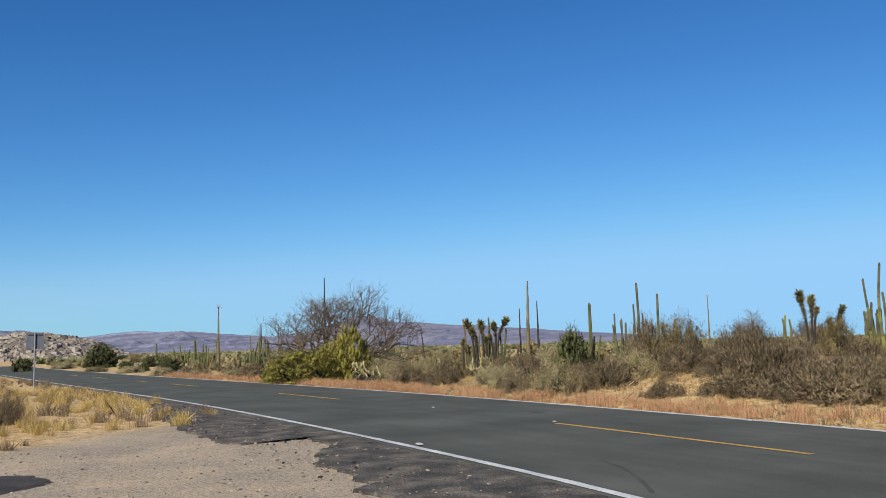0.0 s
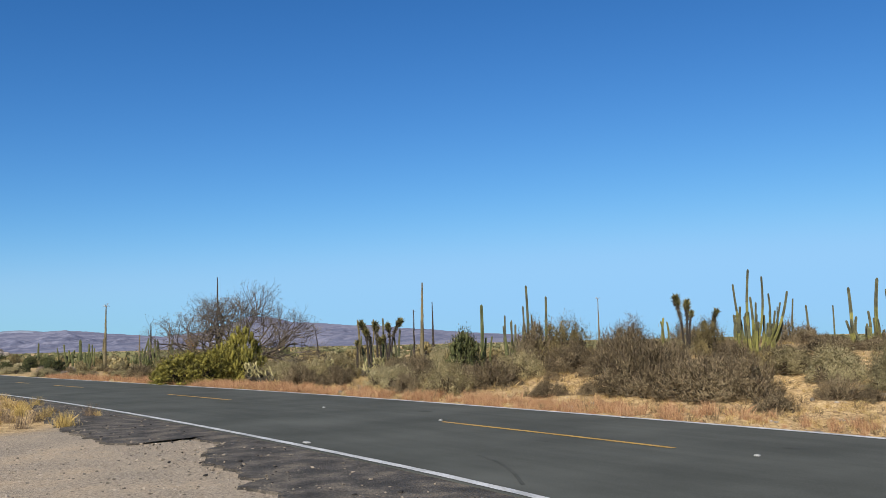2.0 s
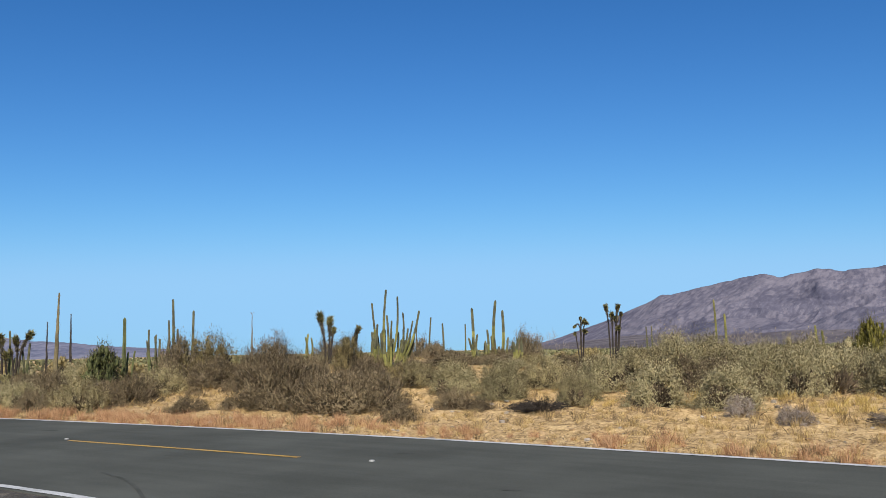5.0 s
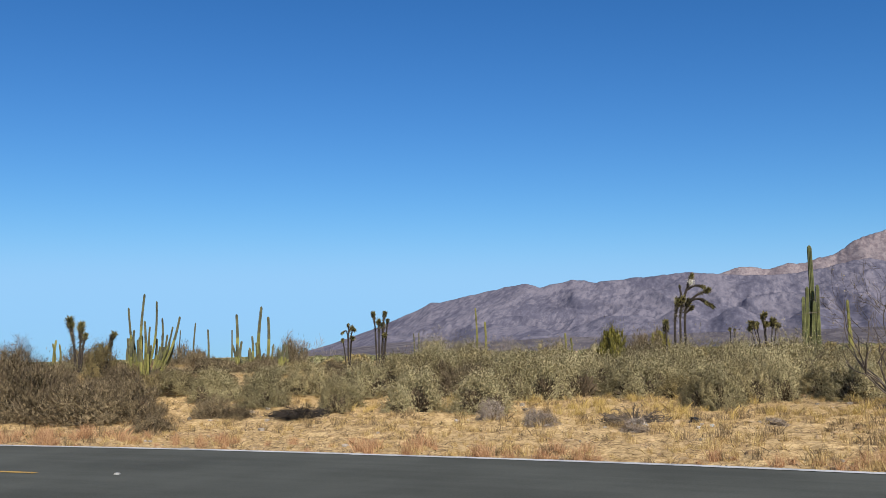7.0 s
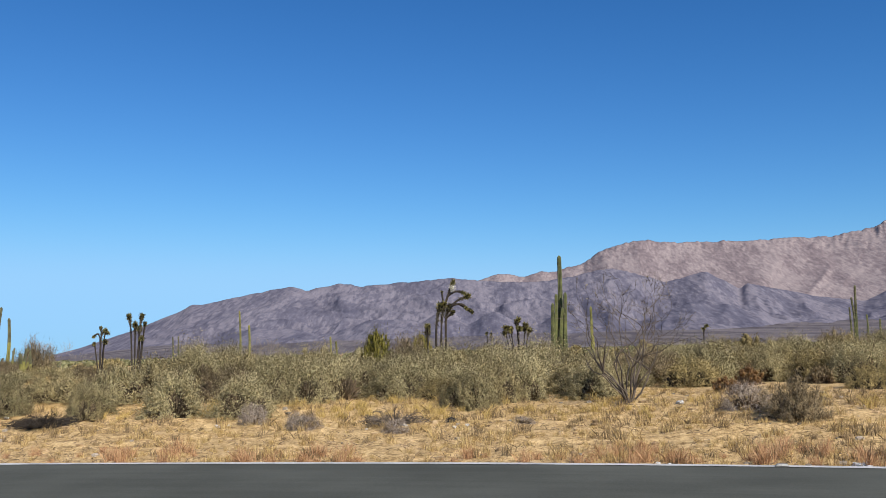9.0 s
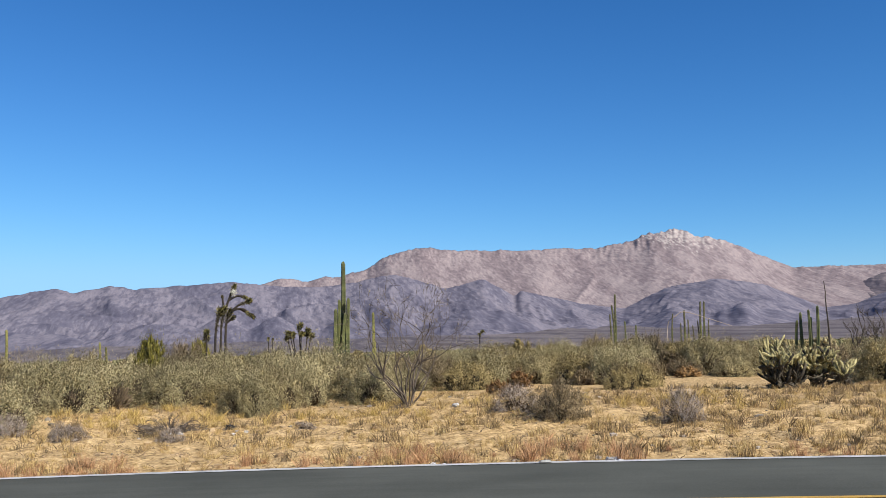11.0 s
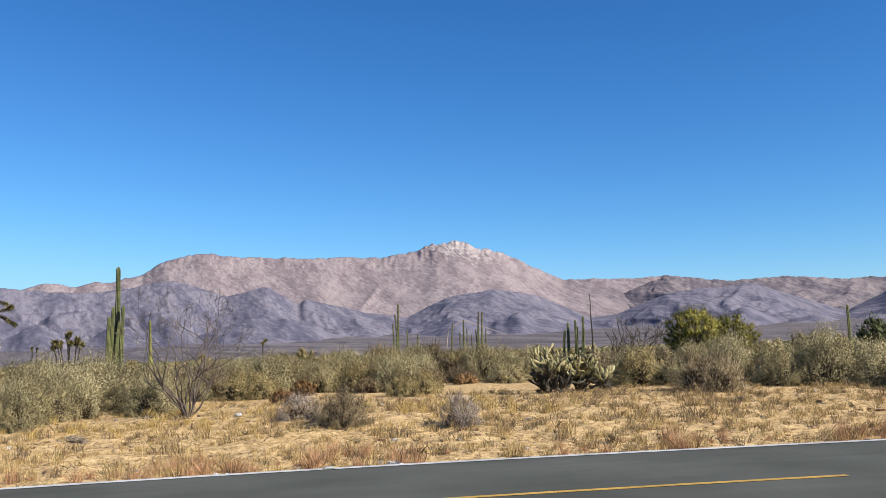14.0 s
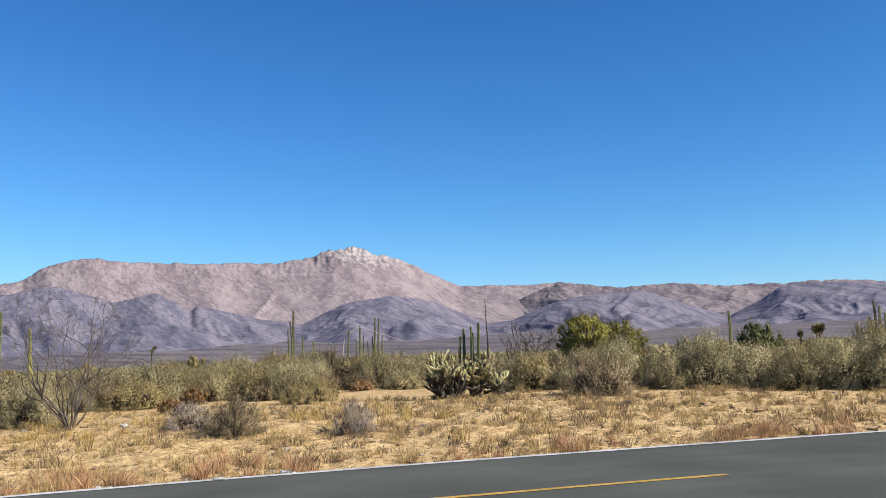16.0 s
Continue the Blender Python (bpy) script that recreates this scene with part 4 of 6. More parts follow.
def boojum(x, y, height, radius=0.16, lean=(0.0, 0.0), seed=1, crown=False, mat=None):
    """A boojum tree: one tapering pole set with short thin twigs."""
    rs = np.random.RandomState(seed)
    top = thing("boojum_tree", "tall slender tapering boojum pole with tiny twigs" if not crown else "tall slender boojum pole with a dry flower tuft on top", "boojum tree", "boojum trees")
    g, tw = Shape(), Shape()
    n = 14
    pts = [Vector((lean[0] * (i / n) ** 1.3 + rs.normal() * 0.012, lean[1] * i / n, height * i / n - 0.05)) for i in range(n + 1)]
    g.tube(pts, [radius * (1.05 - 0.80 * (i / n) ** 0.9) for i in range(n + 1)], 8)
    for k in range(int(height * 55)):
        f = rs.uniform(0.12, 1.0)
        i = min(n - 1, int(f * n))
        p = pts[i].lerp(pts[i + 1], f * n - i)
        a = rs.uniform(0, 6.283)
        d = Vector((math.cos(a), math.sin(a), rs.uniform(-0.1, 0.5)))
        tw.blade(p, p + d * rs.uniform(0.08, 0.24) * (1.15 - 0.5 * f), 0.012, rs)
    if crown:
        for k in range(10):
            a = rs.uniform(0, 6.283)
            e = pts[-1] + Vector((math.cos(a) * 0.35, math.sin(a) * 0.35, rs.uniform(0.0, 0.35)))
            tw.tube([pts[-1], pts[-1].lerp(e, 0.5) + Vector((0, 0, 0.1)), e], [0.014, 0.01, 0.006], 3, close=False)
    part("trunk", g, mat or M_BOOJUM, top)
    part("fine_branchwork", tw, M_GREY_TWIG, top)
    return settle(top, x, y)


def rosette(green, dry, line, r, rs, n=420):
    """A head of stiff pointed leaves, with old leaves folded down along the shaggy stem."""
    c, d = Vector(line[-1]), (Vector(line[-1]) - Vector(line[-2])).normalized()
    for k in range(n):
        v = Vector(rs.normal(size=3)).normalized()
        p = c - d * (r * 0.95 * rs.uniform())
        if v.dot(d) > -0.45:
            green.blade(p, p + (v + d * 0.75).normalized() * r * rs.uniform(0.45, 0.85), r * 0.17, rs)
    low = len(line) // 2
    for k in range(n):
        f = low + (len(line) - 1 - low) * rs.uniform() ** 0.5
        i = min(int(f), len(line) - 2)
        p = line[i].lerp(line[i + 1], f - i)
        v = Vector(rs.normal(size=3)).normalized()
        e = (line[i + 1] - line[i]).normalized()
        dry.blade(p, p + (v * 0.6 - e * 0.7).normalized() * r * rs.uniform(0.3, 0.62), r * 0.15, rs)


def yucca(name, label, x, y, limbs, seed, thick=0.13, flower=None):
    """A tree yucca: each limb is a list of points with a leaf head of the given radius at its end (0: none)."""
    rs = np.random.RandomState(seed)
    top = thing(name, label, "yucca", "tree yuccas")
    for pts, r in limbs:
        wood = Shape()
        line = catmull3(pts, 4)
        wood.tube(line, [thick * 0.56 * (1.0 - 0.35 * i / (len(line) - 1)) * (0.8 + 0.2 * rs.uniform()) for i in range(len(line))], 7)
        limb = part("limb", wood, M_DARK_WOOD, top)
        if r > 0:
            green, dry = Shape(), Shape()
            rosette(green, dry, line, r * 1.42, rs)
            head = part("leaf_head", green, M_YUCCA, limb)
            if dry.v:
                dd = new("dead_leaves", mesh_of("dead_leaves", dry.v, dry.f, M_YUCCA_DEAD))
                dd.parent = limb
    if flower:
        g = Shape()
        for k in range(260):
            p = Vector(flower) + Vector(rs.normal(size=3)) * 0.07
            g.leaf(p, rs.normal(size=3), 0.06, 0.04, rs)
        part("flower_cluster", g, M_PETAL, top, "cream-white flower cluster")
    return settle(top, x, y)


def catmull3(pts, n):
    pts = [Vector(p) for p in pts]
    if len(pts) == 2:
        return [pts[0].lerp(pts[1], k / n) for k in range(n + 1)]
    out = []
    for i in range(len(pts) - 1):
        p0, p1, p2, p3 = pts[max(i - 1, 0)], pts[i], pts[i + 1], pts[min(i + 2, len(pts) - 1)]
        for k in range(n):
            t = k / n
            out.append(0.5 * ((2 * p1) + (p2 - p0) * t + (2 * p0 - 5 * p1 + 4 * p2 - p3) * t * t + (-p0 + 3 * p1 - 3 * p2 + p3) * t**3))
    out.append(pts[-1])
    return out


def cholla(x, y, height, width, seed, joints=120, dead=0.35, name="cholla_cactus", label="spiny cholla cactus with pale yellow joints"):
    """A cholla: short fuzzy joints branching from one another."""
    rs = np.random.RandomState(seed)
    top = thing(name, label, "cactus", "cholla cacti")
    live, old, wood = Shape(), Shape(), Shape()
    tips = []
    for k in range(7):
        a = 6.283 * k / 7 + rs.uniform(-0.3, 0.3)
        tips.append((Vector((rs.uniform(-0.5, 0.5) * width, rs.uniform(-0.4, 0.4) * width, 0.0)), Vector((math.cos(a) * 0.6, math.sin(a) * 0.6, 1.0)).normalized()))
    for k in range(joints):
        p, d = tips[rs.randint(len(tips))]
        d2 = (d + Vector(rs.normal(size=3)) * 0.5 + Vector((0, 0, 0.25))).normalized()
        ln = rs.uniform(0.13, 0.25)
        q = p + d2 * ln
        if q.z > height or math.hypot(q.x, q.y) > width or q.z < 0.02:
            continue
        r = rs.uniform(0.022, 0.034)
        g = old if (q.z < height * 0.45 or rs.uniform() < dead * 0.4) else live
        g.tube([p, p.lerp(q, 0.3), p.lerp(q, 0.75), q], [r * 0.7, r, r, r * 0.5], 6)
        for j in range(16):
            pp = p.lerp(q, rs.uniform(0, 1))
            v = Vector(rs.normal(size=3)).normalized()
            g.blade(pp + v * r * 0.8, pp + v * (r + 0.028), 0.007, rs)
        tips.append((q, d2))
        if rs.uniform() < 0.6:
            tips.append((q, d2))
    part("old_growth", old, M_CHOLLA_DEAD, top, "dark dead joints")
    part("live_growth", live, M_CHOLLA, top)
    return settle(top, x, y)


def branching(g, fine, ends, p, d, length, r, depth, rs, spread=0.55, up=0.15, splits=2, crook=0.14):
    """Limbs that fork again and again into fine twigs."""
    p, d = Vector(p), Vector(d).normalized()
    pts = [p]
    for k in range(3):
        d = (d + Vector(rs.normal(size=3)) * crook + Vector((0, 0, up * 0.3))).normalized()
        pts.append(pts[-1] + d * length / 3)
    (g if depth > 1 else fine).tube(pts, [r, r * 0.85, r * 0.72, r * 0.58], 5 if depth > 2 else 3, close=False)
    if depth == 0:
        ends.append((pts[-1], d))
        return
    for k in range(splits + (1 if rs.uniform() < 0.5 else 0)):
        nd = (d + Vector(rs.normal(size=3)) * spread + Vector((0, 0, up))).normalized()
        start = pts[3] if k < 2 else pts[2]
        branching(g, fine, ends, start, nd, length * rs.uniform(0.62, 0.85), r * 0.64, depth - 1, rs, spread, up, splits, crook)


def grass_field(name, label, spots, mat, seed, blades=16, height=0.28, width=0.0045, lean=0.5):
    """Tufts of dry grass, all one sheet of stuff. spots: x, y, size."""
    rs = np.random.RandomState(seed)
    xs, ys = np.array([s[0] for s in spots]), np.array([s[1] for s in spots])
    zs = ground_height(xs, ys)
    sz = np.array([s[2] for s in spots])
    n = len(spots)
    root = np.stack([xs, ys, zs], 1)[:, None, :] + np.concatenate([rs.normal(0, 0.075, (n, blades, 2)) * sz[:, None, None], np.zeros((n, blades, 1)) - 0.02], 2)
    a = rs.uniform(0, 6.283, (n, blades))
    out = np.abs(rs.normal(0, lean, (n, blades)))
    hgt = height * sz[:, None] * rs.uniform(0.45, 1.15, (n, blades))
    tip = root + np.stack([np.cos(a) * out * hgt, np.sin(a) * out * hgt, hgt], 2)
    b = rs.uniform(0, 3.1416, (n, blades))
    side = np.stack([np.cos(b), np.sin(b), 0 * b], 2) * (width * sz[:, None, None] ** 0.5)
    mid = root * 0.5 + tip * 0.5 + np.stack([0 * a, 0 * a, 0.12 * hgt], 2)
    v = np.stack([root - side, root + side, mid + side * 0.7, tip, mid - side * 0.7], 2).reshape(-1, 3)
    m = n * blades
    f = (np.arange(m) * 5)[:, None] + np.array([[0, 1, 2, 3, 4]])
    me = bpy.data.meshes.new(name)
    me.from_pydata(v.tolist(), [], f.tolist())
    me.materials.append(mat)
    return tagged(new(name, me), label, "grass", kind="stuff")


# ---- the standing plants, far side of the road ----
organ_cactus("pitaya_cactus", "clump of sprawling yellow-green ribbed stems with dark tips", -15.49, 21.86, [(-0.16, -0.14, -0.39, -0.32, 1.92, 0.033), (-0.13, -0.02, -0.13, 0.05, 2.32, 0.038), (0.05, -0.12, 0.35, -0.06, 2.09, 0.033), (0.09, -0.00, 0.40, 0.14, 1.62, 0.031), (0.28, 0.08, 0.85, 0.34, 1.66, 0.037), (0.20, 0.01, 0.70, 0.22, 1.37, 0.029), (-0.10, -0.16, -0.19, -0.32, 1.29, 0.038), (-0.04, -0.07, -0.01, -0.10, 1.55, 0.037), (0.13, 0.06, 0.38, 0.19, 1.15, 0.037), (-0.26, -0.17, -0.38, -0.24, 1.08, 0.037), (0.04, -0.00, 0.09, 0.01, 1.39, 0.031), (0.16, 0.16, 0.47, 0.42, 0.95, 0.031), (-0.17, -0.20, -0.11, -0.26, 1.02, 0.041), (0.04, 0.14, 0.12, 0.30, 1.05, 0.038), (-0.17, -0.26, -0.27, -0.48, 0.80, 0.037), (-0.12, -0.03, -0.21, -0.04, 0.87, 0.037), (0.18, 0.09, 0.42, 0.23, 0.80, 0.037), (0.23, 0.17, 0.60, 0.43, 0.91, 0.032), (0.05, -0.07, 0.20, -0.08, 0.86, 0.04), (-0.10, -0.16, -0.17, -0.30, 0.72, 0.037)], M_CACTUS_YELLOW, 21, sway=0.14, sprouts=16, spread=0.55, low=1.1)
organ_cactus("columnar_cactus", "clump of green ribbed columns with dark tips and short stems", -14.06, 25.76, [(-0.67, -0.28, -0.70, -0.21, 1.84, 0.05), (-0.06, 0.10, -0.05, 0.24, 2.08, 0.053), (0.20, 0.05, 0.29, 0.05, 1.74, 0.05), (-0.28, -0.10, -0.25, -0.02, 1.13, 0.041), (-0.48, -0.15, -0.57, -0.10, 0.98, 0.044), (-0.20, 0.01, -0.18, 0.13, 0.92, 0.041), (-0.51, -0.39, -0.63, -0.58, 0.86, 0.041), (0.70, 0.23, 0.82, 0.16, 0.86, 0.044), (0.57, 0.20, 0.60, 0.13, 0.72, 0.041), (0.73, 0.48, 0.70, 0.57, 0.68, 0.035)], M_CACTUS_YELLOW, 22, sprouts=18, spread=0.8, low=0.85)
organ_cactus("columnar_cactus", "group of thin dark-tipped ribbed columns among brush", -26.88, 23.66, [(0.12, -0.02, 0.20, -0.08, 3.35, 0.053), (-0.06, -0.09, -0.01, -0.08, 2.56, 0.041), (0.43, 0.64, 0.40, 0.77, 2.93, 0.053), (0.11, 0.14, 0.16, 0.20, 2.22, 0.041), (-0.40, -0.38, -0.59, -0.52, 2.22, 0.041), (-0.37, -0.49, -0.28, -0.45, 2.02, 0.041), (-0.25, -0.21, -0.45, -0.36, 1.95, 0.035), (0.16, 0.30, 0.14, 0.40, 1.97, 0.035), (-0.17, -0.37, -0.07, -0.44, 1.86, 0.048), (-0.52, -0.50, -0.66, -0.56, 1.81, 0.035), (-0.24, -0.08, -0.23, 0.11, 1.81, 0.041), (0.32, 0.44, 0.32, 0.53, 1.79, 0.035)], M_CACTUS, 23, sprouts=10, spread=0.8, low=1.6)
organ_cactus("columnar_cactus", "single stout green ribbed column with short offshoots", -32.21, 25.77, [(0.06, -0.02, 0.12, -0.03, 3.22, 0.083), (0.05, 0.18, 0.03, 0.27, 1.75, 0.053), (0.37, 0.30, 0.47, 0.26, 1.79, 0.048), (-0.11, -0.16, -0.12, -0.19, 1.61, 0.048)], M_CACTUS, 24, tipped=False, ribs=9)
organ_cactus("cardon_cactus", "tall green cardon cactus with upright arms", 3.94, 42.66, [(0.01, 0.10, 0.18, 0.19, 5.66, 0.128), (-0.27, -0.03, -0.23, -0.08, 3.36, 0.098), (0.29, -0.08, 0.37, -0.14, 3.86, 0.105), (-0.14, -0.08, -0.06, -0.18, 3.79, 0.095), (0.15, -0.13, 0.20, -0.26, 3.13, 0.09)], M_CACTUS, 25, tipped=False, ribs=10)
organ_cactus("columnar_cactus", "single yellow-green ribbed column", 5.79, 45.48, [(0.00, 0.00, 0.07, -0.01, 3.25, 0.077), (0.14, -0.02, 0.12, -0.02, 1.85, 0.059)], M_CACTUS_YELLOW, 26, tipped=False)
organ_cactus("columnar_cactus", "pair of yellow-green ribbed columns", -10.69, 40.62, [(-0.20, -0.05, -0.14, -0.04, 3.24, 0.05), (0.23, 0.06, 0.28, 0.07, 2.59, 0.059)], M_CACTUS_YELLOW, 27, tipped=False)
organ_cactus("columnar_cactus", "short bright yellow-green cactus stems", -19.54, 22.92, [(0.02, -0.13, 0.10, -0.21, 0.88, 0.035), (-0.01, 0.01, 0.01, 0.05, 0.99, 0.041), (0.12, -0.02, 0.22, -0.05, 0.85, 0.035)], M_CACTUS_YELLOW, 28, tipped=False)
organ_cactus("columnar_cactus", "dark slender ribbed columns on the skyline", 26.77, 64.01, [(0.01, 0.02, 0.12, -0.00, 5.02, 0.094), (-0.18, 0.13, -0.13, 0.16, 4.19, 0.083), (-0.32, 0.03, -0.39, -0.05, 3.49, 0.071)], M_CACTUS, 29)
organ_cactus("columnar_cactus", "row of dark ribbed columns with a pale arching stalk", 38.62, 75.04, [(0.88, -0.48, 0.90, -0.52, 4.90, 0.1), (1.10, -0.52, 1.25, -0.54, 4.89, 0.094), (-0.48, 0.22, -0.40, 0.16, 4.16, 0.1), (-1.43, 0.59, -1.40, 0.45, 3.88, 0.077), (-0.23, 0.13, -0.12, 0.08, 3.30, 0.071), (0.58, -0.26, 0.65, -0.25, 3.16, 0.071), (1.31, -0.68, 1.47, -0.76, 3.23, 0.071), (0.29, -0.02, 0.32, 0.08, 2.75, 0.059), (-0.70, 0.38, -0.69, 0.40, 3.00, 0.071)], M_CACTUS, 30)
organ_cactus("columnar_cactus", "clump of dark green ribbed columns", 24.30, 35.98, [(-0.12, 0.20, -0.06, 0.28, 2.42, 0.077), (-0.01, -0.10, 0.02, -0.23, 2.51, 0.071), (0.21, -0.25, 0.34, -0.44, 2.68, 0.077), (-0.27, 0.27, -0.21, 0.33, 2.07, 0.071), (0.12, -0.11, 0.16, -0.17, 2.18, 0.065)], M_CACTUS, 31, tipped=False)
organ_cactus("columnar_cactus", "small distant ribbed column", 36.33, 81.67, [(-0.05, 0.02, -0.02, 0.01, 2.98, 0.089), (-1.04, 0.45, -0.99, 0.43, 3.41, 0.083)], M_CACTUS, 32, tipped=False)
organ_cactus("columnar_cactus", "dark ribbed column over the brush", 45.67, 38.19, [(0.00, 0.00, 0.09, -0.10, 3.20, 0.1)], M_CACTUS, 33, tipped=False)
organ_cactus("cardon_cactus", "dark green cardon with leaning arms behind brush", 40.53, 24.96, [(0.03, 0.07, 0.13, 0.03, 2.94, 0.071), (0.07, -0.01, 0.25, -0.19, 2.65, 0.066), (0.16, -0.07, 0.43, -0.33, 2.31, 0.066), (-0.07, 0.16, -0.05, 0.20, 2.13, 0.061)], M_CACTUS, 34, tipped=False)
organ_cactus("columnar_cactus", "slim dark column on the skyline", -29.79, 46.67, [(0.00, 0.00, 0.06, 0.04, 3.56, 0.053), (-0.68, -0.43, -0.66, -0.43, 3.14, 0.035)], M_CACTUS, 35)
organ_cactus("columnar_cactus", "slim dark column on the skyline", -31.81, 51.31, [(0.00, 0.00, 0.05, 0.03, 3.37, 0.071)], M_CACTUS, 36)
organ_cactus("columnar_cactus", "slim dark column on the skyline", -30.50, 52.09, [(0.00, 0.00, 0.06, 0.03, 3.29, 0.053)], M_CACTUS, 37)
organ_cactus("columnar_cactus", "pair of small distant dark columns", -25.81, 75.73, [(-0.14, -0.05, -0.13, -0.05, 3.19, 0.065), (0.29, 0.10, 0.30, 0.10, 3.23, 0.065)], M_CACTUS, 38)
organ_cactus("columnar_cactus", "tall grey-green column with low arms", -74.84, 19.55, [(-0.03, 0.05, -0.06, 0.11, 2.52, 0.13), (0.05, 0.31, 0.06, 0.45, 1.50, 0.1), (0.25, 0.58, 0.38, 0.69, 1.50, 0.089), (-0.16, -0.19, -0.29, -0.24, 1.71, 0.089), (-0.09, -0.39, -0.10, -0.47, 1.35, 0.083)], M_CACTUS, 39, tipped=False)
organ_cactus("columnar_cactus", "small green column in far brush", -108.72, 24.05, [(0.00, 0.00, 0.00, 0.00, 2.62, 0.118), (0.14, 0.61, 0.15, 0.69, 1.42, 0.107)], M_CACTUS, 40, tipped=False)
organ_cactus("pitaya_cactus", "low spreading clump of olive ribbed stems", -67.86, 22.03, [(-0.03, -0.30, -0.12, -0.80, 1.08, 0.074), (-0.13, -0.09, -0.31, -0.30, 1.20, 0.074), (-0.02, 0.01, -0.04, 0.01, 1.15, 0.074), (0.16, 0.08, 0.39, 0.40, 1.22, 0.074), (0.05, 0.25, 0.21, 0.81, 0.95, 0.074), (0.02, -0.09, -0.09, -0.55, 0.91, 0.074)], M_CACTUS, 41, tipped=False)
organ_cactus("columnar_cactus", "yellow-green pair of low columns over sage", -6.47, 39.48, [(0.00, 0.00, 0.01, 0.00, 1.96, 0.053), (0.20, 0.03, 0.25, 0.04, 1.75, 0.053)], M_CACTUS_YELLOW, 42, tipped=False)

organ_cactus("columnar_cactus", "thicket of dark ribbed stems among yuccas", -36.4, 23.1, [(-0.5, -0.3, -0.7, -0.6, 1.5, 0.06), (-0.3, -0.2, -0.4, -0.3, 1.9, 0.055), (0.0, 0.0, 0.05, 0.1, 2.75, 0.05), (0.2, 0.2, 0.25, 0.25, 1.6, 0.06), (0.4, 0.3, 0.5, 0.4, 1.9, 0.055), (0.6, 0.5, 0.75, 0.6, 2.2, 0.055), (0.9, 0.8, 1.1, 1.0, 1.5, 0.06)], M_CACTUS, 43, sprouts=10, spread=0.9, low=1.3)
organ_cactus("pitaya_cactus", "pale arching cactus arm beside yuccas", -37.1, 22.2, [(0.0, 0.0, -0.05, 0.1, 2.75, 0.055), (0.05, 0.05, 0.55, 0.6, 2.75, 0.035)], M_BOOJUM, 44, tipped=False, sway=0.5)
rs_far = np.random.RandomState(88)
for k in range(16):
    b, r = math.radians(rs_far.uniform(-77, -56)), rs_far.uniform(65, 120)
    far_stems = [(0.3 * rs_far.normal(), 0.3 * rs_far.normal(), 0.4 * rs_far.normal(), 0.4 * rs_far.normal(), rs_far.uniform(1.2, 2.6), rs_far.uniform(0.07, 0.1)) for q in range(rs_far.randint(1, 5))]
    organ_cactus("columnar_cactus", "small far green ribbed columns in the brush", r * math.sin(b), r * math.cos(b), far_stems, M_CACTUS, 400 + k, tipped=False, ribs=5)

boojum(-70.48, 20.30, 4.84, 0.15, (0.12, 0), 51, crown=True)
boojum(-39.55, 27.69, 4.80, 0.14, (0.10, 0.03), 52)
boojum(-54.81, 22.73, 6.05, 0.12, (-0.1, 0), 53, mat=M_DARK_WOOD)
boojum(-57.78, 41.73, 4.77, 0.12, (-0.05, 0), 54, mat=M_DARK_WOOD)
boojum(-91.30, 30.79, 4.32, 0.16, (0, 0), 55, mat=M_DARK_WOOD)
boojum(-86.00, 30.79, 4.14, 0.10, (0, 0), 56)
boojum(-101.15, 32.85, 3.29, 0.15, (0, 0), 57)
boojum(-83.62, 87.69, 6.91, 0.15, (0, 0), 58, crown=True)
boojum(-36.96, 25.41, 3.18, 0.07, (0, 0), 59, mat=M_DARK_WOOD)
boojum(34.26, 48.56, 4.78, 0.07, (-0.1, 0), 60, mat=M_DARK_WOOD)
boojum(32.65, 30.22, 1.44, 0.09, (0, 0), 61, mat=M_DARK_WOOD)
boojum(-38.10, 23.68, 1.24, 0.06, (0, 0), 62)
boojum(-126.29, 36.12, 3.17, 0.2, (0, 0), 63)
boojum(-46.77, 25.60, 2.44, 0.08, (-0.55, 0), 64, mat=M_DARK_WOOD)

yucca("yucca_tree", "pair of dark tree yuccas with shaggy leaf heads", -17.82, 21.73, [([(0.02, 0.01, -0.10), (0.02, -0.04, 0.77), (-0.07, -0.16, 1.61)], 0.19), ([(0.08, 0.06, -0.10), (0.04, 0.18, 0.84), (-0.03, 0.29, 1.47)], 0.19), ([(0.12, 0.09, -0.10), (0.15, 0.16, 0.84), (0.18, 0.23, 1.18)], 0.13)], 71, 0.07)
yucca("yucca_tree", "small dark tree yucca with shaggy heads", -20.23, 26.18, [([(0.02, 0.02, -0.10), (0.17, -0.06, 0.87), (0.41, -0.06, 1.40)], 0.17), ([(-0.03, -0.02, -0.10), (-0.12, 0.07, 0.69), (-0.26, 0.13, 1.00)], 0.15), ([(0.11, 0.08, -0.10), (0.11, 0.15, 0.77), (0.08, 0.20, 1.10)], 0.13)], 72, 0.06)
yucca("yucca_tree", "tree yucca with several upright limbs and leaf heads", -13.72, 35.44, [([(-0.05, -0.02, -0.10), (-0.18, 0.09, 2.29), (-0.31, 0.20, 2.96)], 0.16), ([(0.04, 0.02, -0.10), (0.22, -0.02, 2.28), (0.33, -0.08, 2.95)], 0.16), ([(-0.00, -0.00, -0.10), (0.06, -0.09, 2.05), (0.09, -0.20, 2.62)], 0.16), ([(0.11, 0.04, -0.10), (0.13, 0.19, 2.04), (0.07, 0.31, 2.47)], 0.18), ([(0.13, 0.05, -0.10), (0.30, 0.18, 2.16), (0.33, 0.25, 2.64)], 0.12), ([(0.11, 0.04, -0.10), (0.31, -0.02, 1.85), (0.32, -0.16, 2.00)], 0.16)], 73, 0.075)
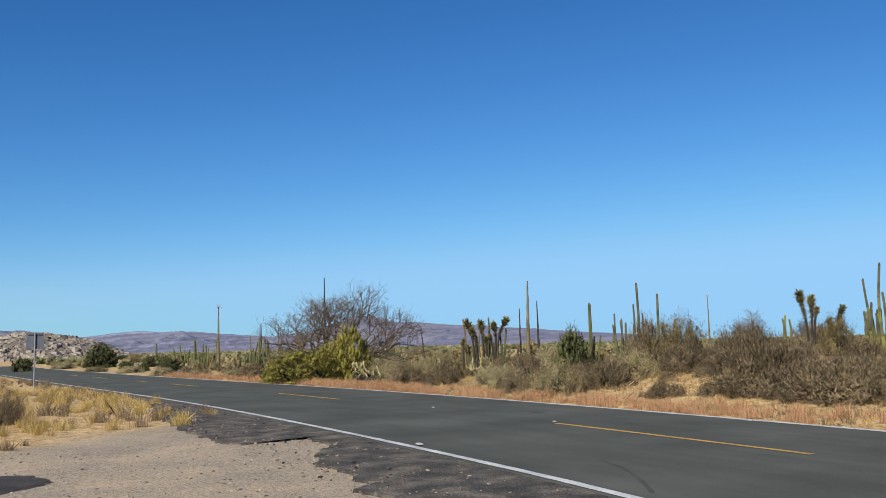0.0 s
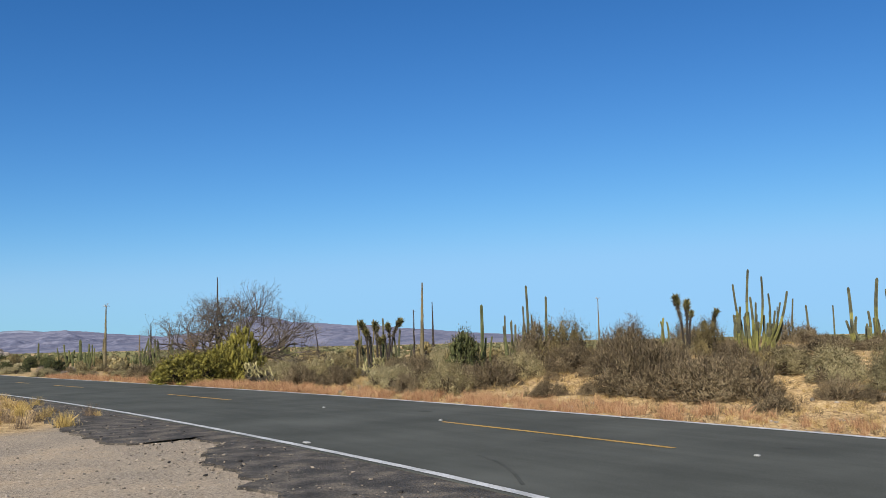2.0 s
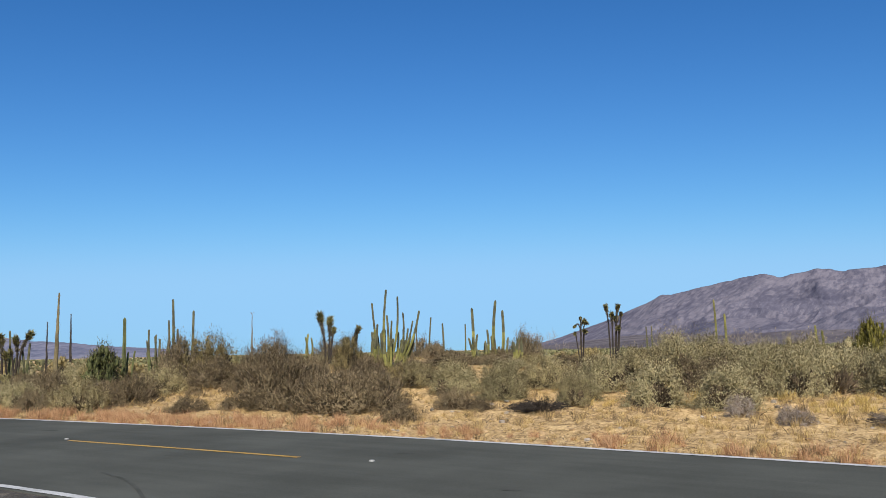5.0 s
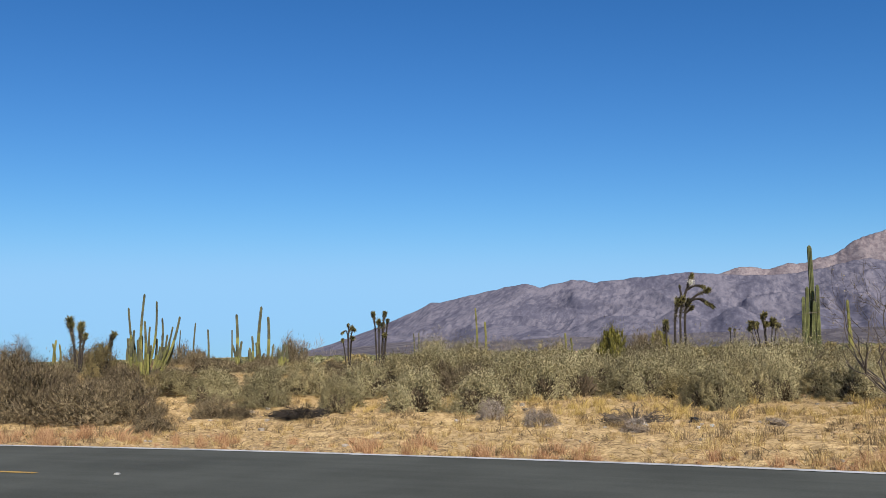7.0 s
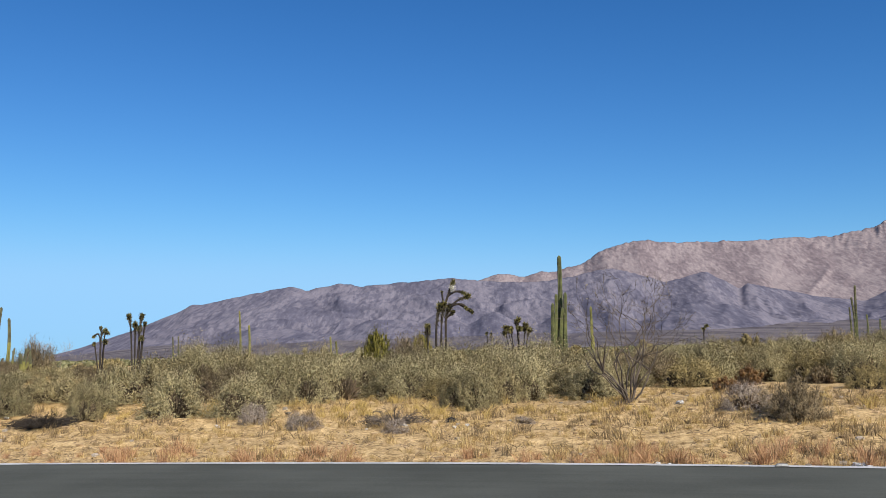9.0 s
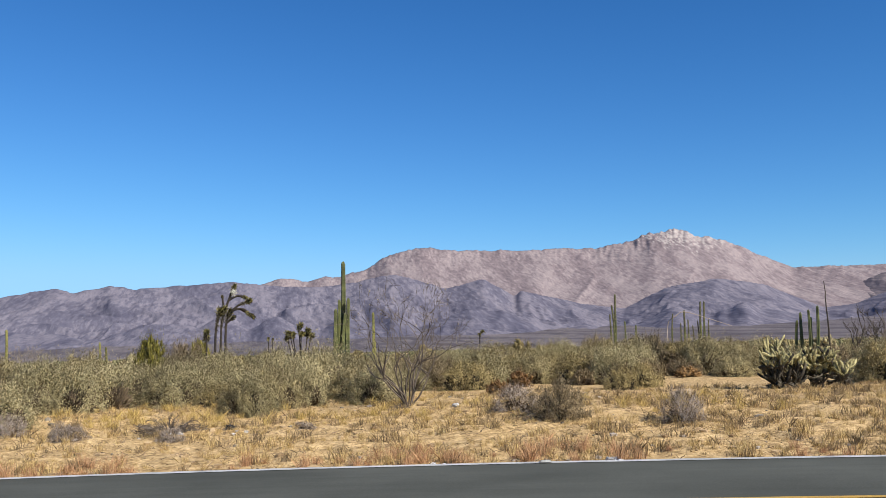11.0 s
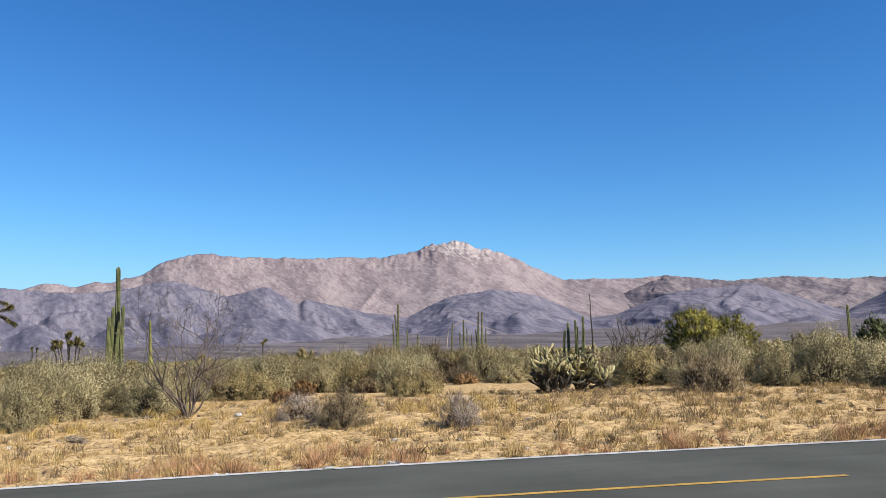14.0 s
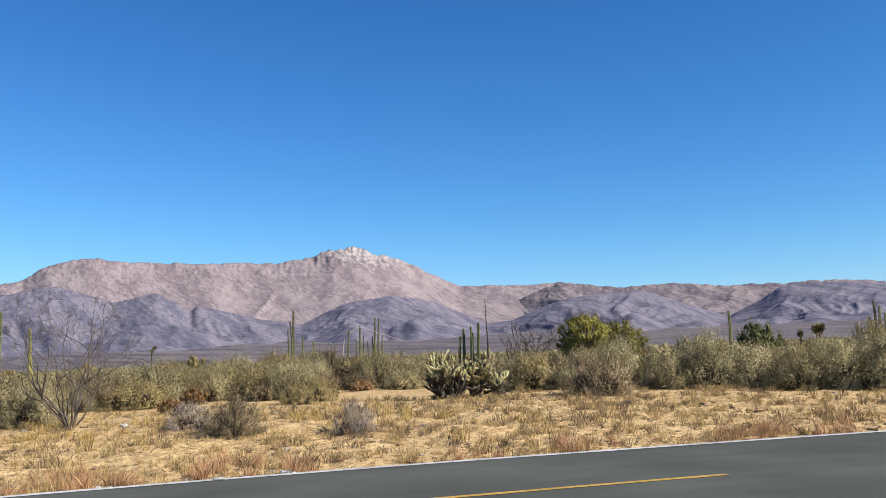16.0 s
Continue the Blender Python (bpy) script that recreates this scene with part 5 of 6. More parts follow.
yucca("yucca_tree", "small branched tree yucca", -15.67, 36.81, [([(-0.00, -0.00, -0.10), (-0.05, 0.06, 2.00), (0.11, 0.21, 2.45)], 0.14), ([(0.00, 0.00, -0.10), (-0.07, 0.05, 2.13), (-0.33, 0.02, 2.16)], 0.1), ([(0.00, 0.00, -0.10), (0.07, 0.17, 2.13), (0.16, 0.34, 2.32)], 0.13), ([(-0.02, -0.01, -0.10), (-0.02, 0.06, 2.30), (-0.07, 0.11, 2.50)], 0.11), ([(0.02, 0.01, -0.10), (0.16, -0.06, 1.78), (0.25, -0.14, 1.93)], 0.16), ([(-0.00, -0.00, -0.10), (-0.15, -0.22, 1.73), (-0.14, -0.37, 1.84)], 0.12)], 74, 0.06)
yucca("yucca_tree", "tall crooked tree yucca with dark trunks and a pale flower cluster", -1.59, 41.81, [([(-0.27, 0.0, -0.1), (-0.25, -0.1, 2.2), (-0.05, -0.1, 3.3)], 0.25), ([(-0.06, 0.0, -0.1), (0.0, -0.1, 2.4), (0.15, -0.15, 3.35)], 0.23), ([(0.18, 0.0, -0.1), (0.20, 0.0, 2.5), (0.42, 0.0, 3.25)], 0.23), ([(0.15, 0.0, 3.2), (0.32, 0.1, 3.75), (0.60, 0.15, 4.42)], 0.19), ([(0.15, 0.0, 3.3), (0.08, 0.1, 3.6), (0.05, 0.1, 3.95)], 0.10), ([(0.42, 0.0, 3.2), (0.75, -0.05, 3.5), (1.0, -0.05, 3.6), (1.30, -0.1, 3.72)], 0.20), ([(0.42, 0.0, 3.25), (0.80, 0.1, 3.35), (1.1, 0.1, 3.2), (1.45, 0.1, 2.98)], 0.17), ([(0.80, 0.1, 3.35), (1.05, 0.0, 3.3), (1.20, 0.0, 3.1)], 0.14), ([(0.25, 0.0, 2.75), (0.42, -0.05, 2.85), (0.57, -0.1, 2.98)], 0.16), ([(0.32, 0.1, 3.75), (0.70, 0.1, 3.95), (1.10, 0.05, 3.86)], 0.15)], 75, 0.12, flower=(0.54, 0.05, 4.12))
yucca("yucca_tree", "low clump of round yucca heads", 1.74, 37.80, [([(0.07, -0.00, -0.10), (-0.35, -0.10, 1.83), (-0.49, -0.21, 2.07)], 0.18), ([(0.11, -0.01, -0.10), (0.01, -0.07, 2.06), (0.07, -0.14, 2.39)], 0.2), ([(0.16, -0.01, -0.10), (0.32, 0.01, 1.81), (0.38, 0.03, 2.17)], 0.21), ([(0.16, -0.01, -0.10), (0.46, 0.12, 1.76), (0.57, 0.25, 1.95)], 0.18), ([(-0.00, 0.00, -0.10), (-0.23, 0.03, 1.78), (-0.27, 0.05, 1.93)], 0.17), ([(0.07, -0.00, -0.10), (0.07, -0.15, 1.82), (0.12, -0.29, 2.01)], 0.2), ([(-0.08, 0.00, -0.10), (-0.44, 0.11, 1.69), (-0.51, 0.20, 1.84)], 0.16)], 76, 0.05)
yucca("yucca_tree", "short dark shaggy yucca", -2.15, 39.78, [([(-0.00, -0.00, -0.10), (0.01, -0.08, 1.96), (0.02, -0.16, 2.26)], 0.2), ([(0.02, 0.00, -0.10), (0.02, 0.09, 1.81), (-0.00, 0.18, 1.96)], 0.22)], 77, 0.07)
yucca("yucca_tree", "small yucca heads over the sage", 0.57, 37.84, [([(-0.10, 0.00, -0.10), (-0.09, -0.03, 1.69), (-0.11, -0.07, 1.81)], 0.09), ([(0.04, -0.00, -0.10), (0.08, 0.11, 1.69), (0.08, 0.22, 1.78)], 0.09)], 78, 0.04)
yucca("yucca_tree", "small distant yucca with two heads", 11.73, 46.39, [([(-0.06, 0.01, -0.10), (0.01, 0.07, 1.77), (0.18, 0.11, 2.08)], 0.13), ([(-0.06, 0.01, -0.10), (-0.03, 0.03, 1.71), (-0.07, 0.05, 1.94)], 0.11)], 79, 0.05)
yucca("yucca_tree", "cluster of thick yucca stems with shaggy heads", -36.17, 22.99, [([(-0.29, -0.46, -0.10), (-0.26, -0.62, 1.64), (-0.30, -0.89, 2.49)], 0.26), ([(-0.11, -0.17, -0.10), (0.01, -0.23, 1.63), (0.07, -0.38, 2.45)], 0.27), ([(0.20, 0.31, -0.10), (0.38, 0.38, 1.75), (0.68, 0.62, 2.58)], 0.24), ([(0.13, 0.20, -0.10), (0.33, 0.26, 1.62), (0.39, 0.11, 2.38)], 0.24), ([(-0.22, -0.35, -0.10), (-0.18, -0.51, 1.51), (-0.18, -0.72, 2.17)], 0.24), ([(-0.01, -0.02, -0.10), (0.05, -0.07, 1.24), (0.10, -0.15, 1.76)], 0.22), ([(-0.61, -0.97, -0.10), (-0.64, -0.91, 1.26), (-0.71, -0.89, 1.65)], 0.18), ([(0.20, 0.31, -0.10), (0.11, 0.20, 1.36), (0.04, 0.13, 1.89)], 0.16)], 80, 0.11)
yucca("yucca_tree", "small distant dark yucca", -68.96, 31.65, [([(-0.00, -0.00, -0.10), (0.09, -0.14, 1.76), (0.17, -0.33, 2.08)], 0.3), ([(-0.00, -0.00, -0.10), (0.15, 0.03, 1.66), (0.31, 0.06, 1.94)], 0.28)], 81, 0.1)
yucca("yucca_tree", "small distant dark yucca", -84.77, 32.76, [([(-0.05, -0.14, -0.10), (-0.22, -0.19, 1.67), (-0.41, -0.29, 1.95)], 0.35), ([(-0.02, -0.04, -0.10), (0.02, 0.11, 1.66), (0.06, 0.26, 2.04)], 0.3)], 82, 0.1)
yucca("yucca_tree", "dark shaggy yucca above the brush", 42.36, 29.42, [([(-0.03, 0.04, -0.10), (-0.07, -0.05, 1.44), (-0.17, -0.07, 1.75)], 0.32), ([(0.03, -0.05, -0.10), (0.02, -0.15, 1.44), (0.01, -0.27, 1.79)], 0.3), ([(-0.49, 0.68, -0.10), (-0.43, 0.72, 1.30), (-0.37, 0.77, 1.54)], 0.25)], 83, 0.1)

cholla(12.67, 19.69, 1.42, 0.62, 91, 560)
cholla(13.45, 19.54, 1.05, 0.62, 92, 480)
cholla(14.16, 19.41, 0.75, 0.5, 93, 220, name="cholla_cactus", label="low straggling cholla cactus with dry joints")
cholla(-34.30, 19.21, 1.05, 0.75, 94, 300)
cholla(-33.40, 20.70, 0.95, 0.62, 95, 260)
cholla(-35.60, 16.73, 0.95, 0.8, 97, 280)
cholla(-34.19, 18.49, 1.0, 0.7, 96, 260)


stalk = thing("dead_stalk", "pale dry arching flower stalk among cacti", "dead stalk")
for pts, r in [([(-1.98, 0.98, -0.10), (-1.74, 0.82, 2.93), (-1.15, 0.50, 3.60), (-0.44, 0.10, 4.00), (1.17, -0.78, 3.40), (3.11, -1.88, 2.57)], 0)]:
    g = Shape()
    line = catmull3(pts, 4)
    g.tube(line, [0.045 - 0.025 * k / len(line) for k in range(len(line))], 5)
    part("stem", g, M_GREY_TWIG, stalk)
settle(stalk, 38.62, 75.04)


def bare_tree(x, y):
    """A spreading half-bare tree with several limbs from low down."""
    rs = np.random.RandomState(101)
    top = thing("mesquite_tree", "spreading half-bare mesquite tree with sparse small leaves", "tree")
    wood, fine, ends = Shape(), Shape(), []
    for a, t, ln in ((4.2, 1.6, 1.5), (4.0, 1.0, 1.5), (4.5, 0.6, 1.45), (3.4, 0.8, 1.35), (1.0, 0.5, 1.45), (1.3, 1.0, 1.5), (0.8, 1.5, 1.5), (5.4, 0.8, 1.3), (4.3, 2.0, 1.35), (1.1, 1.9, 1.35), (2.5, 0.5, 1.3)):
        branching(wood, fine, ends, (0.12 * math.cos(a), 0.12 * math.sin(a), 0.2), (math.cos(a) * t * 0.74, math.sin(a) * t * 0.74, 0.72), ln * 0.97, 0.10, 7, rs, 0.52, 0.04)
    leaves, rust = Shape(), Shape()
    for p, d in ends:
        for k in range(1):
            q = p + Vector(rs.normal(size=3)) * 0.04
            s = rs.uniform(0.04, 0.08)
            leaves.leaf(q, rs.normal(size=3), s, s * 0.35, rs)
    for k in range(420):
        v = Vector(rs.normal(size=3)) * 0.17
        s = rs.uniform(0.06, 0.12)
        rust.leaf(Vector((-1.05, -1.75, 1.8)) + Vector((v.x, v.y, v.z * 1.5)), rs.normal(size=3), s, s * 0.4, rs)
    trunk = part("trunk", wood, M_BRANCH, top)
    part("fine_branchwork", fine, M_BRANCH, trunk)
    part("foliage", leaves, M_OLIVE, top)
    part("dead_clump", rust, M_RUST_LEAF, top, "clump of rusty dead leaves")
    return settle(top, x, y)


bare_tree(-43.47, 18.74)


def bare_shrub(name, label, x, y, seed, limbs, spread=0.38, up=0.25, r=0.026, ln=0.62, depth=4, tilt=0.75, mat=None, splits=2, crook=0.14):
    rs = np.random.RandomState(seed)
    top = thing(name, label, "shrub", "desert shrubs")
    wood, fine, ends = Shape(), Shape(), []
    for k in range(limbs):
        a = 6.283 * k / limbs + rs.uniform(-0.3, 0.3)
        t = tilt * rs.uniform(0.4, 1.0)
        branching(wood, fine, ends, (0.05 * math.cos(a), 0.05 * math.sin(a), 0), (math.cos(a) * t, math.sin(a) * t, 1), ln * rs.uniform(0.8, 1.15), r, depth, rs, spread, up, splits, crook)
    for p, d in ends:
        for k in range(4):
            fine.blade(p - d * rs.uniform(0, 0.25) * ln, p + (d + Vector(rs.normal(size=3)) * 0.55).normalized() * ln * rs.uniform(0.12, 0.34), 0.007, rs)
    lf = Shape()
    for p, d in ends[::2]:
        s = rs.uniform(0.02, 0.05)
        lf.leaf(p, rs.normal(size=3), s, s * 0.5, rs)
    stems = part("branchwork", wood, mat or M_WOOD, top)
    tagged(part("fine_branchwork", fine, mat or M_WOOD, stems), kind="stuff")
    part("foliage", lf, M_SAGE, top)
    return settle(top, x, y)


bare_shrub("bare_shrub", "leafless shrub of thin fanning grey branches", 3.23, 19.08, 111, 17, ln=0.86, r=0.022, spread=0.42, up=0.12, tilt=0.6, depth=5, splits=1, crook=0.2, mat=M_BRANCH)
bare_shrub("bare_shrub", "wide leafless grey tree-like shrub", 27.79, 35.95, 112, 8, spread=0.55, up=0.1, r=0.06, ln=0.9, tilt=1.2, mat=M_BRANCH)
bare_shrub("bare_shrub", "leafless grey shrub on the skyline", -8.68, 34.94, 113, 7, spread=0.5, up=0.12, r=0.02, ln=0.62, tilt=0.9, mat=M_GREY_TWIG)
bare_shrub("bare_shrub", "leafless grey shrub on the skyline", -16.06, 32.22, 114, 7, spread=0.5, up=0.12, r=0.02, ln=0.66, tilt=0.9, mat=M_GREY_TWIG)
bare_shrub("bare_shrub", "leafless thorny shrub on the skyline", -18.81, 20.42, 115, 8, spread=0.5, up=0.12, r=0.016, ln=0.5, tilt=0.9)

def paloverde(x, y, height, width, seed):
    """A small green tree: forked trunk and a rounded crown of fine tufts with gaps."""
    rs = np.random.RandomState(seed)
    top = thing("paloverde_tree", "small rounded paloverde tree with bright yellow-green crown", "tree", "paloverde trees")
    wood, cen, out = Shape(), [], []
    for k in range(230):
        v = Vector(rs.normal(size=3)).normalized()
        r = rs.uniform(0.45, 1.0) ** 0.5 * (1 + 0.14 * math.sin(3 * math.atan2(v.y, v.x) + seed))
        c = Vector((width * r * v.x, width * r * v.y, height * (0.60 + 0.36 * r * v.z)))
        fork = Vector((0.18 * c.x, 0.18 * c.y, height * 0.22))
        wood.tube([(0.05 * v.x, 0.05 * v.y, -0.05), fork, fork.lerp(c, 0.5) + Vector((0, 0, 0.1)), c], [0.035, 0.022, 0.012, 0.005], 4, close=False)
        cen.append(c)
        out.append((v.x, v.y, v.z + 0.25))
    cen, out = np.array(cen), unit(np.array(out))
    axes = unit(out * 0.6 + np.array([0, 0, 0.6]))
    tris, nor = tufted(cen, axes, out, 0.18 * width * rs.uniform(0.7, 1.35, len(cen)), rs, 110, 0.07, 0.25, 1.4, 0.3, 0.5)
    part("trunk", wood, M_DARK_WOOD, top)
    crown = new("crown", soft_mesh("crown", tris, nor, M_GREEN))
    crown.parent = top
    return settle(top, x, y)


paloverde(23.58, 26.48, 2.54, 1.08, 121)
paloverde(25.05, 26.15, 2.25, 0.98, 122)

# shrub kinds, each built once
SAGES = [leafy_shrub("sage_bush", "grey-green leafy sage bush", 200 + k, (M_SAGE, M_SAGE_DULL)[k % 2], M_TWIG_DARK, 1.3 + 0.1 * (k % 3), 1.1 + 0.1 * (k % 2), leaves=19000, tufts=84 + 8 * k, leaf=0.044, slim=0.46, tuft=0.16 + 0.014 * (k % 3), tall=1.75, up=0.95, core=0.0, wild=0.7, heart=0.55, lobes=4 + k % 3, whips=120) for k in range(5)]
OLIVES = [leafy_shrub("olive_bush", "dense olive-brown desert bush", 220 + k, M_OLIVE, M_DARK_WOOD, 1.2, 1.15, leaves=17000, tufts=95, leaf=0.044, slim=0.46, tuft=0.16, tall=1.6, up=0.8, core=0.0, wild=0.7, heart=0.55, whips=120) for k in range(3)]
BROWNS = [leafy_shrub("twiggy_bush", "brown twiggy bush with few small leaves", 240 + k, M_CREOSOTE, M_TWIG_DARK, 0.93, 1.05, leaves=16000, tufts=130, leaf=0.06, slim=0.17, tuft=0.16, tall=1.7, up=0.7, core=0.0, wild=0.5, heart=0.6, whips=700) for k in range(4)]
GREYS = [leafy_shrub("dry_bush", "small pale grey dry bush", 260 + k, M_GREY_TWIG, M_TWIG, 0.75, 0.72, leaves=5200, tufts=80, leaf=0.09, slim=0.07, tuft=0.17, tall=1.4, core=0.0, heart=0.4, whips=200, wild=0.5) for k in range(3)]
GREENS = [leafy_shrub("green_bush", "bushy yellow-green shrub with fine leaves", 280 + k, M_GREEN, M_DARK_WOOD, 1.9, 1.5, leaves=15000, tufts=170, leaf=0.12, slim=0.11, tuft=0.12, tall=1.7, core=0.35, wild=0.4) for k in range(2)]
DARKS = [leafy_shrub("dark_bush", "dark green leafy desert bush", 290 + k, M_DARK_GREEN, M_DARK_WOOD, 1.5, 1.2, leaves=6500, tufts=100, leaf=0.09, core=0.4) for k in range(2)]
PILES = [twiggy_shrub("brush_pile", "low heap of dark dead brush", 310 + k, (M_BRANCH, M_DARK_WOOD)[k], None, 0.35, 1.0, stems=(80, 220)[k], forks=6, thick=0.017) for k in range(2)]
RUSTS = [leafy_shrub("rusty_bush", "small rust-coloured dry leafy bush", 300 + k, M_RUST_LEAF, M_TWIG, 0.8, 0.7, leaves=4200, tufts=60, leaf=0.08, slim=0.13, tuft=0.15, core=0.5) for k in range(2)]
STRAWS = [leafy_shrub("straw_bush", "low dry golden-brown bush", 320 + k, M_BROWN_LEAF, M_TWIG, 0.8, 0.8, leaves=4600, tufts=64, leaf=0.10, slim=0.10, tuft=0.15, core=0.5) for k in range(2)]
FARS = [leafy_shrub("far_bush", "olive-grey bush on the plain", 330 + k, (M_SAGE, M_OLIVE, M_OLIVE)[k], M_DARK_WOOD, 1.4, 1.2, leaves=4200, tufts=60, leaf=0.09, slim=0.35, tuft=0.16, whips=20) for k in range(3)]

# large bushes that stand out one by one: kind, x, y, size, turn, tallness
TAKEN = []


def stand(kind, x, y, size, turn, tall=1.0):
    TAKEN.append((x, y))
    return put(kind, x, y, size, turn, tall=tall)


stand(BROWNS[2], -16.33, 17.74, 1.16, 152, 1.20)
stand(BROWNS[1], -13.91, 17.39, 1.07, 131, 0.98)
stand(BROWNS[0], -12.90, 17.60, 0.80, 256, 1.19)
stand(BROWNS[1], -21.80, 17.80, 0.80, 147, 1.17)
stand(BROWNS[2], -20.82, 20.09, 0.90, 169, 1.08)
stand(BROWNS[2], -16.03, 18.77, 0.84, 119, 1.40)
stand(BROWNS[2], -32.74, 22.69, 0.91, 148, 1.18)
stand(SAGES[4], -38.59, 28.16, 1.02, 93, 0.90)
stand(BROWNS[3], -33.20, 21.73, 0.79, 26, 1.18)
stand(BROWNS[1], -41.85, 37.80, 1.61, 150, 0.92)
stand(SAGES[2], -10.29, 19.01, 0.56, 258, 0.99)
stand(SAGES[4], -11.80, 19.48, 0.64, 129, 0.86)
stand(SAGES[3], -13.30, 20.08, 0.57, 346, 0.89)
stand(SAGES[0], -8.22, 18.87, 0.53, 110, 1.05)
stand(SAGES[1], -9.71, 20.26, 0.64, 106, 0.90)
stand(OLIVES[0], -22.73, 21.72, 0.85, 318, 1.45)
stand(BROWNS[3], -23.40, 21.01, 0.98, 171, 1.69)
stand(OLIVES[1], -16.82, 21.63, 0.50, 335, 1.70)
stand(DARKS[1], -30.47, 23.48, 0.78, 40, 1.7)
stand(OLIVES[0], -31.93, 24.51, 0.78, 350, 2.0)
stand(BROWNS[1], -15.46, 30.66, 0.88, 206, 1.92)
stand(BROWNS[0], -18.64, 20.11, 1.17, 28, 1.12)
stand(BROWNS[3], -18.81, 28.77, 0.88, 54, 1.51)
stand(BROWNS[0], -14.94, 19.91, 0.78, 192, 1.01)
stand(BROWNS[1], -13.94, 20.61, 0.78, 274, 0.85)
stand(OLIVES[2], -14.16, 19.86, 0.52, 165, 0.95)
stand(BROWNS[0], -13.69, 22.53, 0.82, 165, 0.48)
stand(BROWNS[1], -12.98, 23.50, 0.76, 174, 0.46)
stand(BROWNS[1], -16.03, 19.07, 0.63, 113, 1.74)
stand(OLIVES[1], -12.09, 24.51, 0.62, 341, 0.52)
stand(SAGES[2], -11.75, 22.45, 0.54, 235, 0.37)
stand(BROWNS[2], -14.82, 19.11, 0.70, 99, 0.96)
stand(SAGES[3], -12.03, 19.77, 0.61, 336, 0.93)
stand(SAGES[0], -10.15, 18.89, 0.62, 274, 1.09)
stand(SAGES[3], -8.10, 18.14, 0.33, 183, 1.60)
stand(SAGES[0], -8.30, 20.25, 0.68, 223, 0.99)
stand(SAGES[0], -6.39, 18.64, 0.71, 289, 1.06)
stand(SAGES[4], -4.88, 18.45, 0.73, 242, 0.87)
stand(SAGES[2], -4.80, 20.81, 0.67, 156, 1.09)
stand(SAGES[4], -4.01, 20.89, 0.66, 346, 1.13)
stand(SAGES[0], -3.61, 24.50, 0.83, 172, 0.95)
stand(SAGES[0], -2.06, 22.31, 0.81, 315, 0.96)
stand(SAGES[2], -1.12, 25.34, 0.85, 182, 0.96)
stand(SAGES[0], -0.04, 19.40, 0.56, 91, 1.15)
stand(SAGES[1], 0.80, 22.57, 0.70, 277, 1.07)
stand(BROWNS[1], -15.55, 17.62, 1.15, 312, 1.05)
stand(BROWNS[0], -13.52, 17.63, 1.21, 295, 0.81)
stand(BROWNS[0], -16.59, 18.12, 0.59, 176, 1.39)
stand(SAGES[1], 0.33, 20.60, 0.60, 33, 1.15)
stand(SAGES[4], 1.15, 21.42, 0.57, 216, 1.26)
stand(SAGES[3], -0.30, 19.31, 0.51, 212, 1.19)
stand(GREENS[0], -4.00, 35.61, 0.52, 208, 2.14)
stand(BROWNS[0], -2.61, 33.74, 0.98, 324, 1.80)
stand(GREENS[0], -2.57, 41.76, 0.46, 44, 2.37)
stand(BROWNS[3], 5.39, 15.37, 0.57, 275, 1.36)
stand(GREYS[0], 4.94, 16.62, 0.82, 120, 0.81)
stand(GREYS[2], 7.30, 14.27, 0.59, 167, 1.38)
stand(RUSTS[0], 6.25, 22.80, 0.54, 35, 1.01)
stand(RUSTS[1], 13.52, 32.45, 0.93, 242, 1.16)
stand(OLIVES[0], 9.57, 22.38, 0.40, 257, 1.33)
stand(OLIVES[2], 10.57, 23.29, 0.54, 2, 1.04)
stand(SAGES[3], 16.18, 30.42, 1.01, 148, 1.06)
stand(SAGES[1], 14.05, 36.45, 0.95, 22, 0.92)
stand(SAGES[4], 6.75, 29.84, 0.67, 135, 1.30)
stand(SAGES[1], 20.16, 45.34, 1.45, 32, 0.78)
stand(BROWNS[0], 15.17, 16.37, 0.92, 92, 1.10)
stand(SAGES[4], 26.00, 43.00, 1.10, 283, 0.86)
stand(BROWNS[1], 20.00, 28.09, 1.01, 8, 1.07)
stand(SAGES[4], 19.51, 24.79, 0.85, 264, 0.79)
stand(DARKS[0], 20.34, 19.02, 0.54, 76, 1.26)
stand(BROWNS[3], 18.98, 22.83, 0.70, 100, 1.56)
stand(SAGES[1], 17.61, 16.56, 0.71, 26, 1.06)
stand(SAGES[2], 18.29, 15.82, 0.77, 60, 1.06)
stand(SAGES[4], 19.26, 15.15, 0.84, 351, 0.94)
stand(SAGES[1], 18.91, 13.53, 0.74, 106, 1.05)
stand(SAGES[1], 19.74, 12.87, 0.80, 9, 1.05)
stand(SAGES[0], 19.97, 11.99, 0.80, 141, 1.16)
stand(DARKS[0], 20.65, 20.23, 0.50, 44, 1.30)
stand(DARKS[1], 34.35, 26.76, 1.02, 348, 1.32)
stand(OLIVES[0], 33.71, 20.78, 0.83, 200, 1.87)
stand(GREYS[0], -1.45, 15.88, 0.40, 26, 0.85)
stand(GREYS[0], 0.83, 16.59, 0.42, 148, 0.44)
stand(GREYS[2], -4.29, 17.07, 0.44, 172, 1.23)
stand(GREYS[2], -3.43, 16.91, 0.32, 145, 1.31)
stand(SAGES[4], -18.06, 21.76, 0.61, 32, 0.47)
stand(PILES[1], -8.59, 17.49, 0.66, 86, 1.03)
stand(PILES[0], 3.00, 18.65, 0.22, 316, 2.05)
stand(PILES[0], -1.54, 16.77, 0.64, 32, 1.31)
stand(GREYS[0], -3.17, 16.41, 0.63, 341, 0.60)
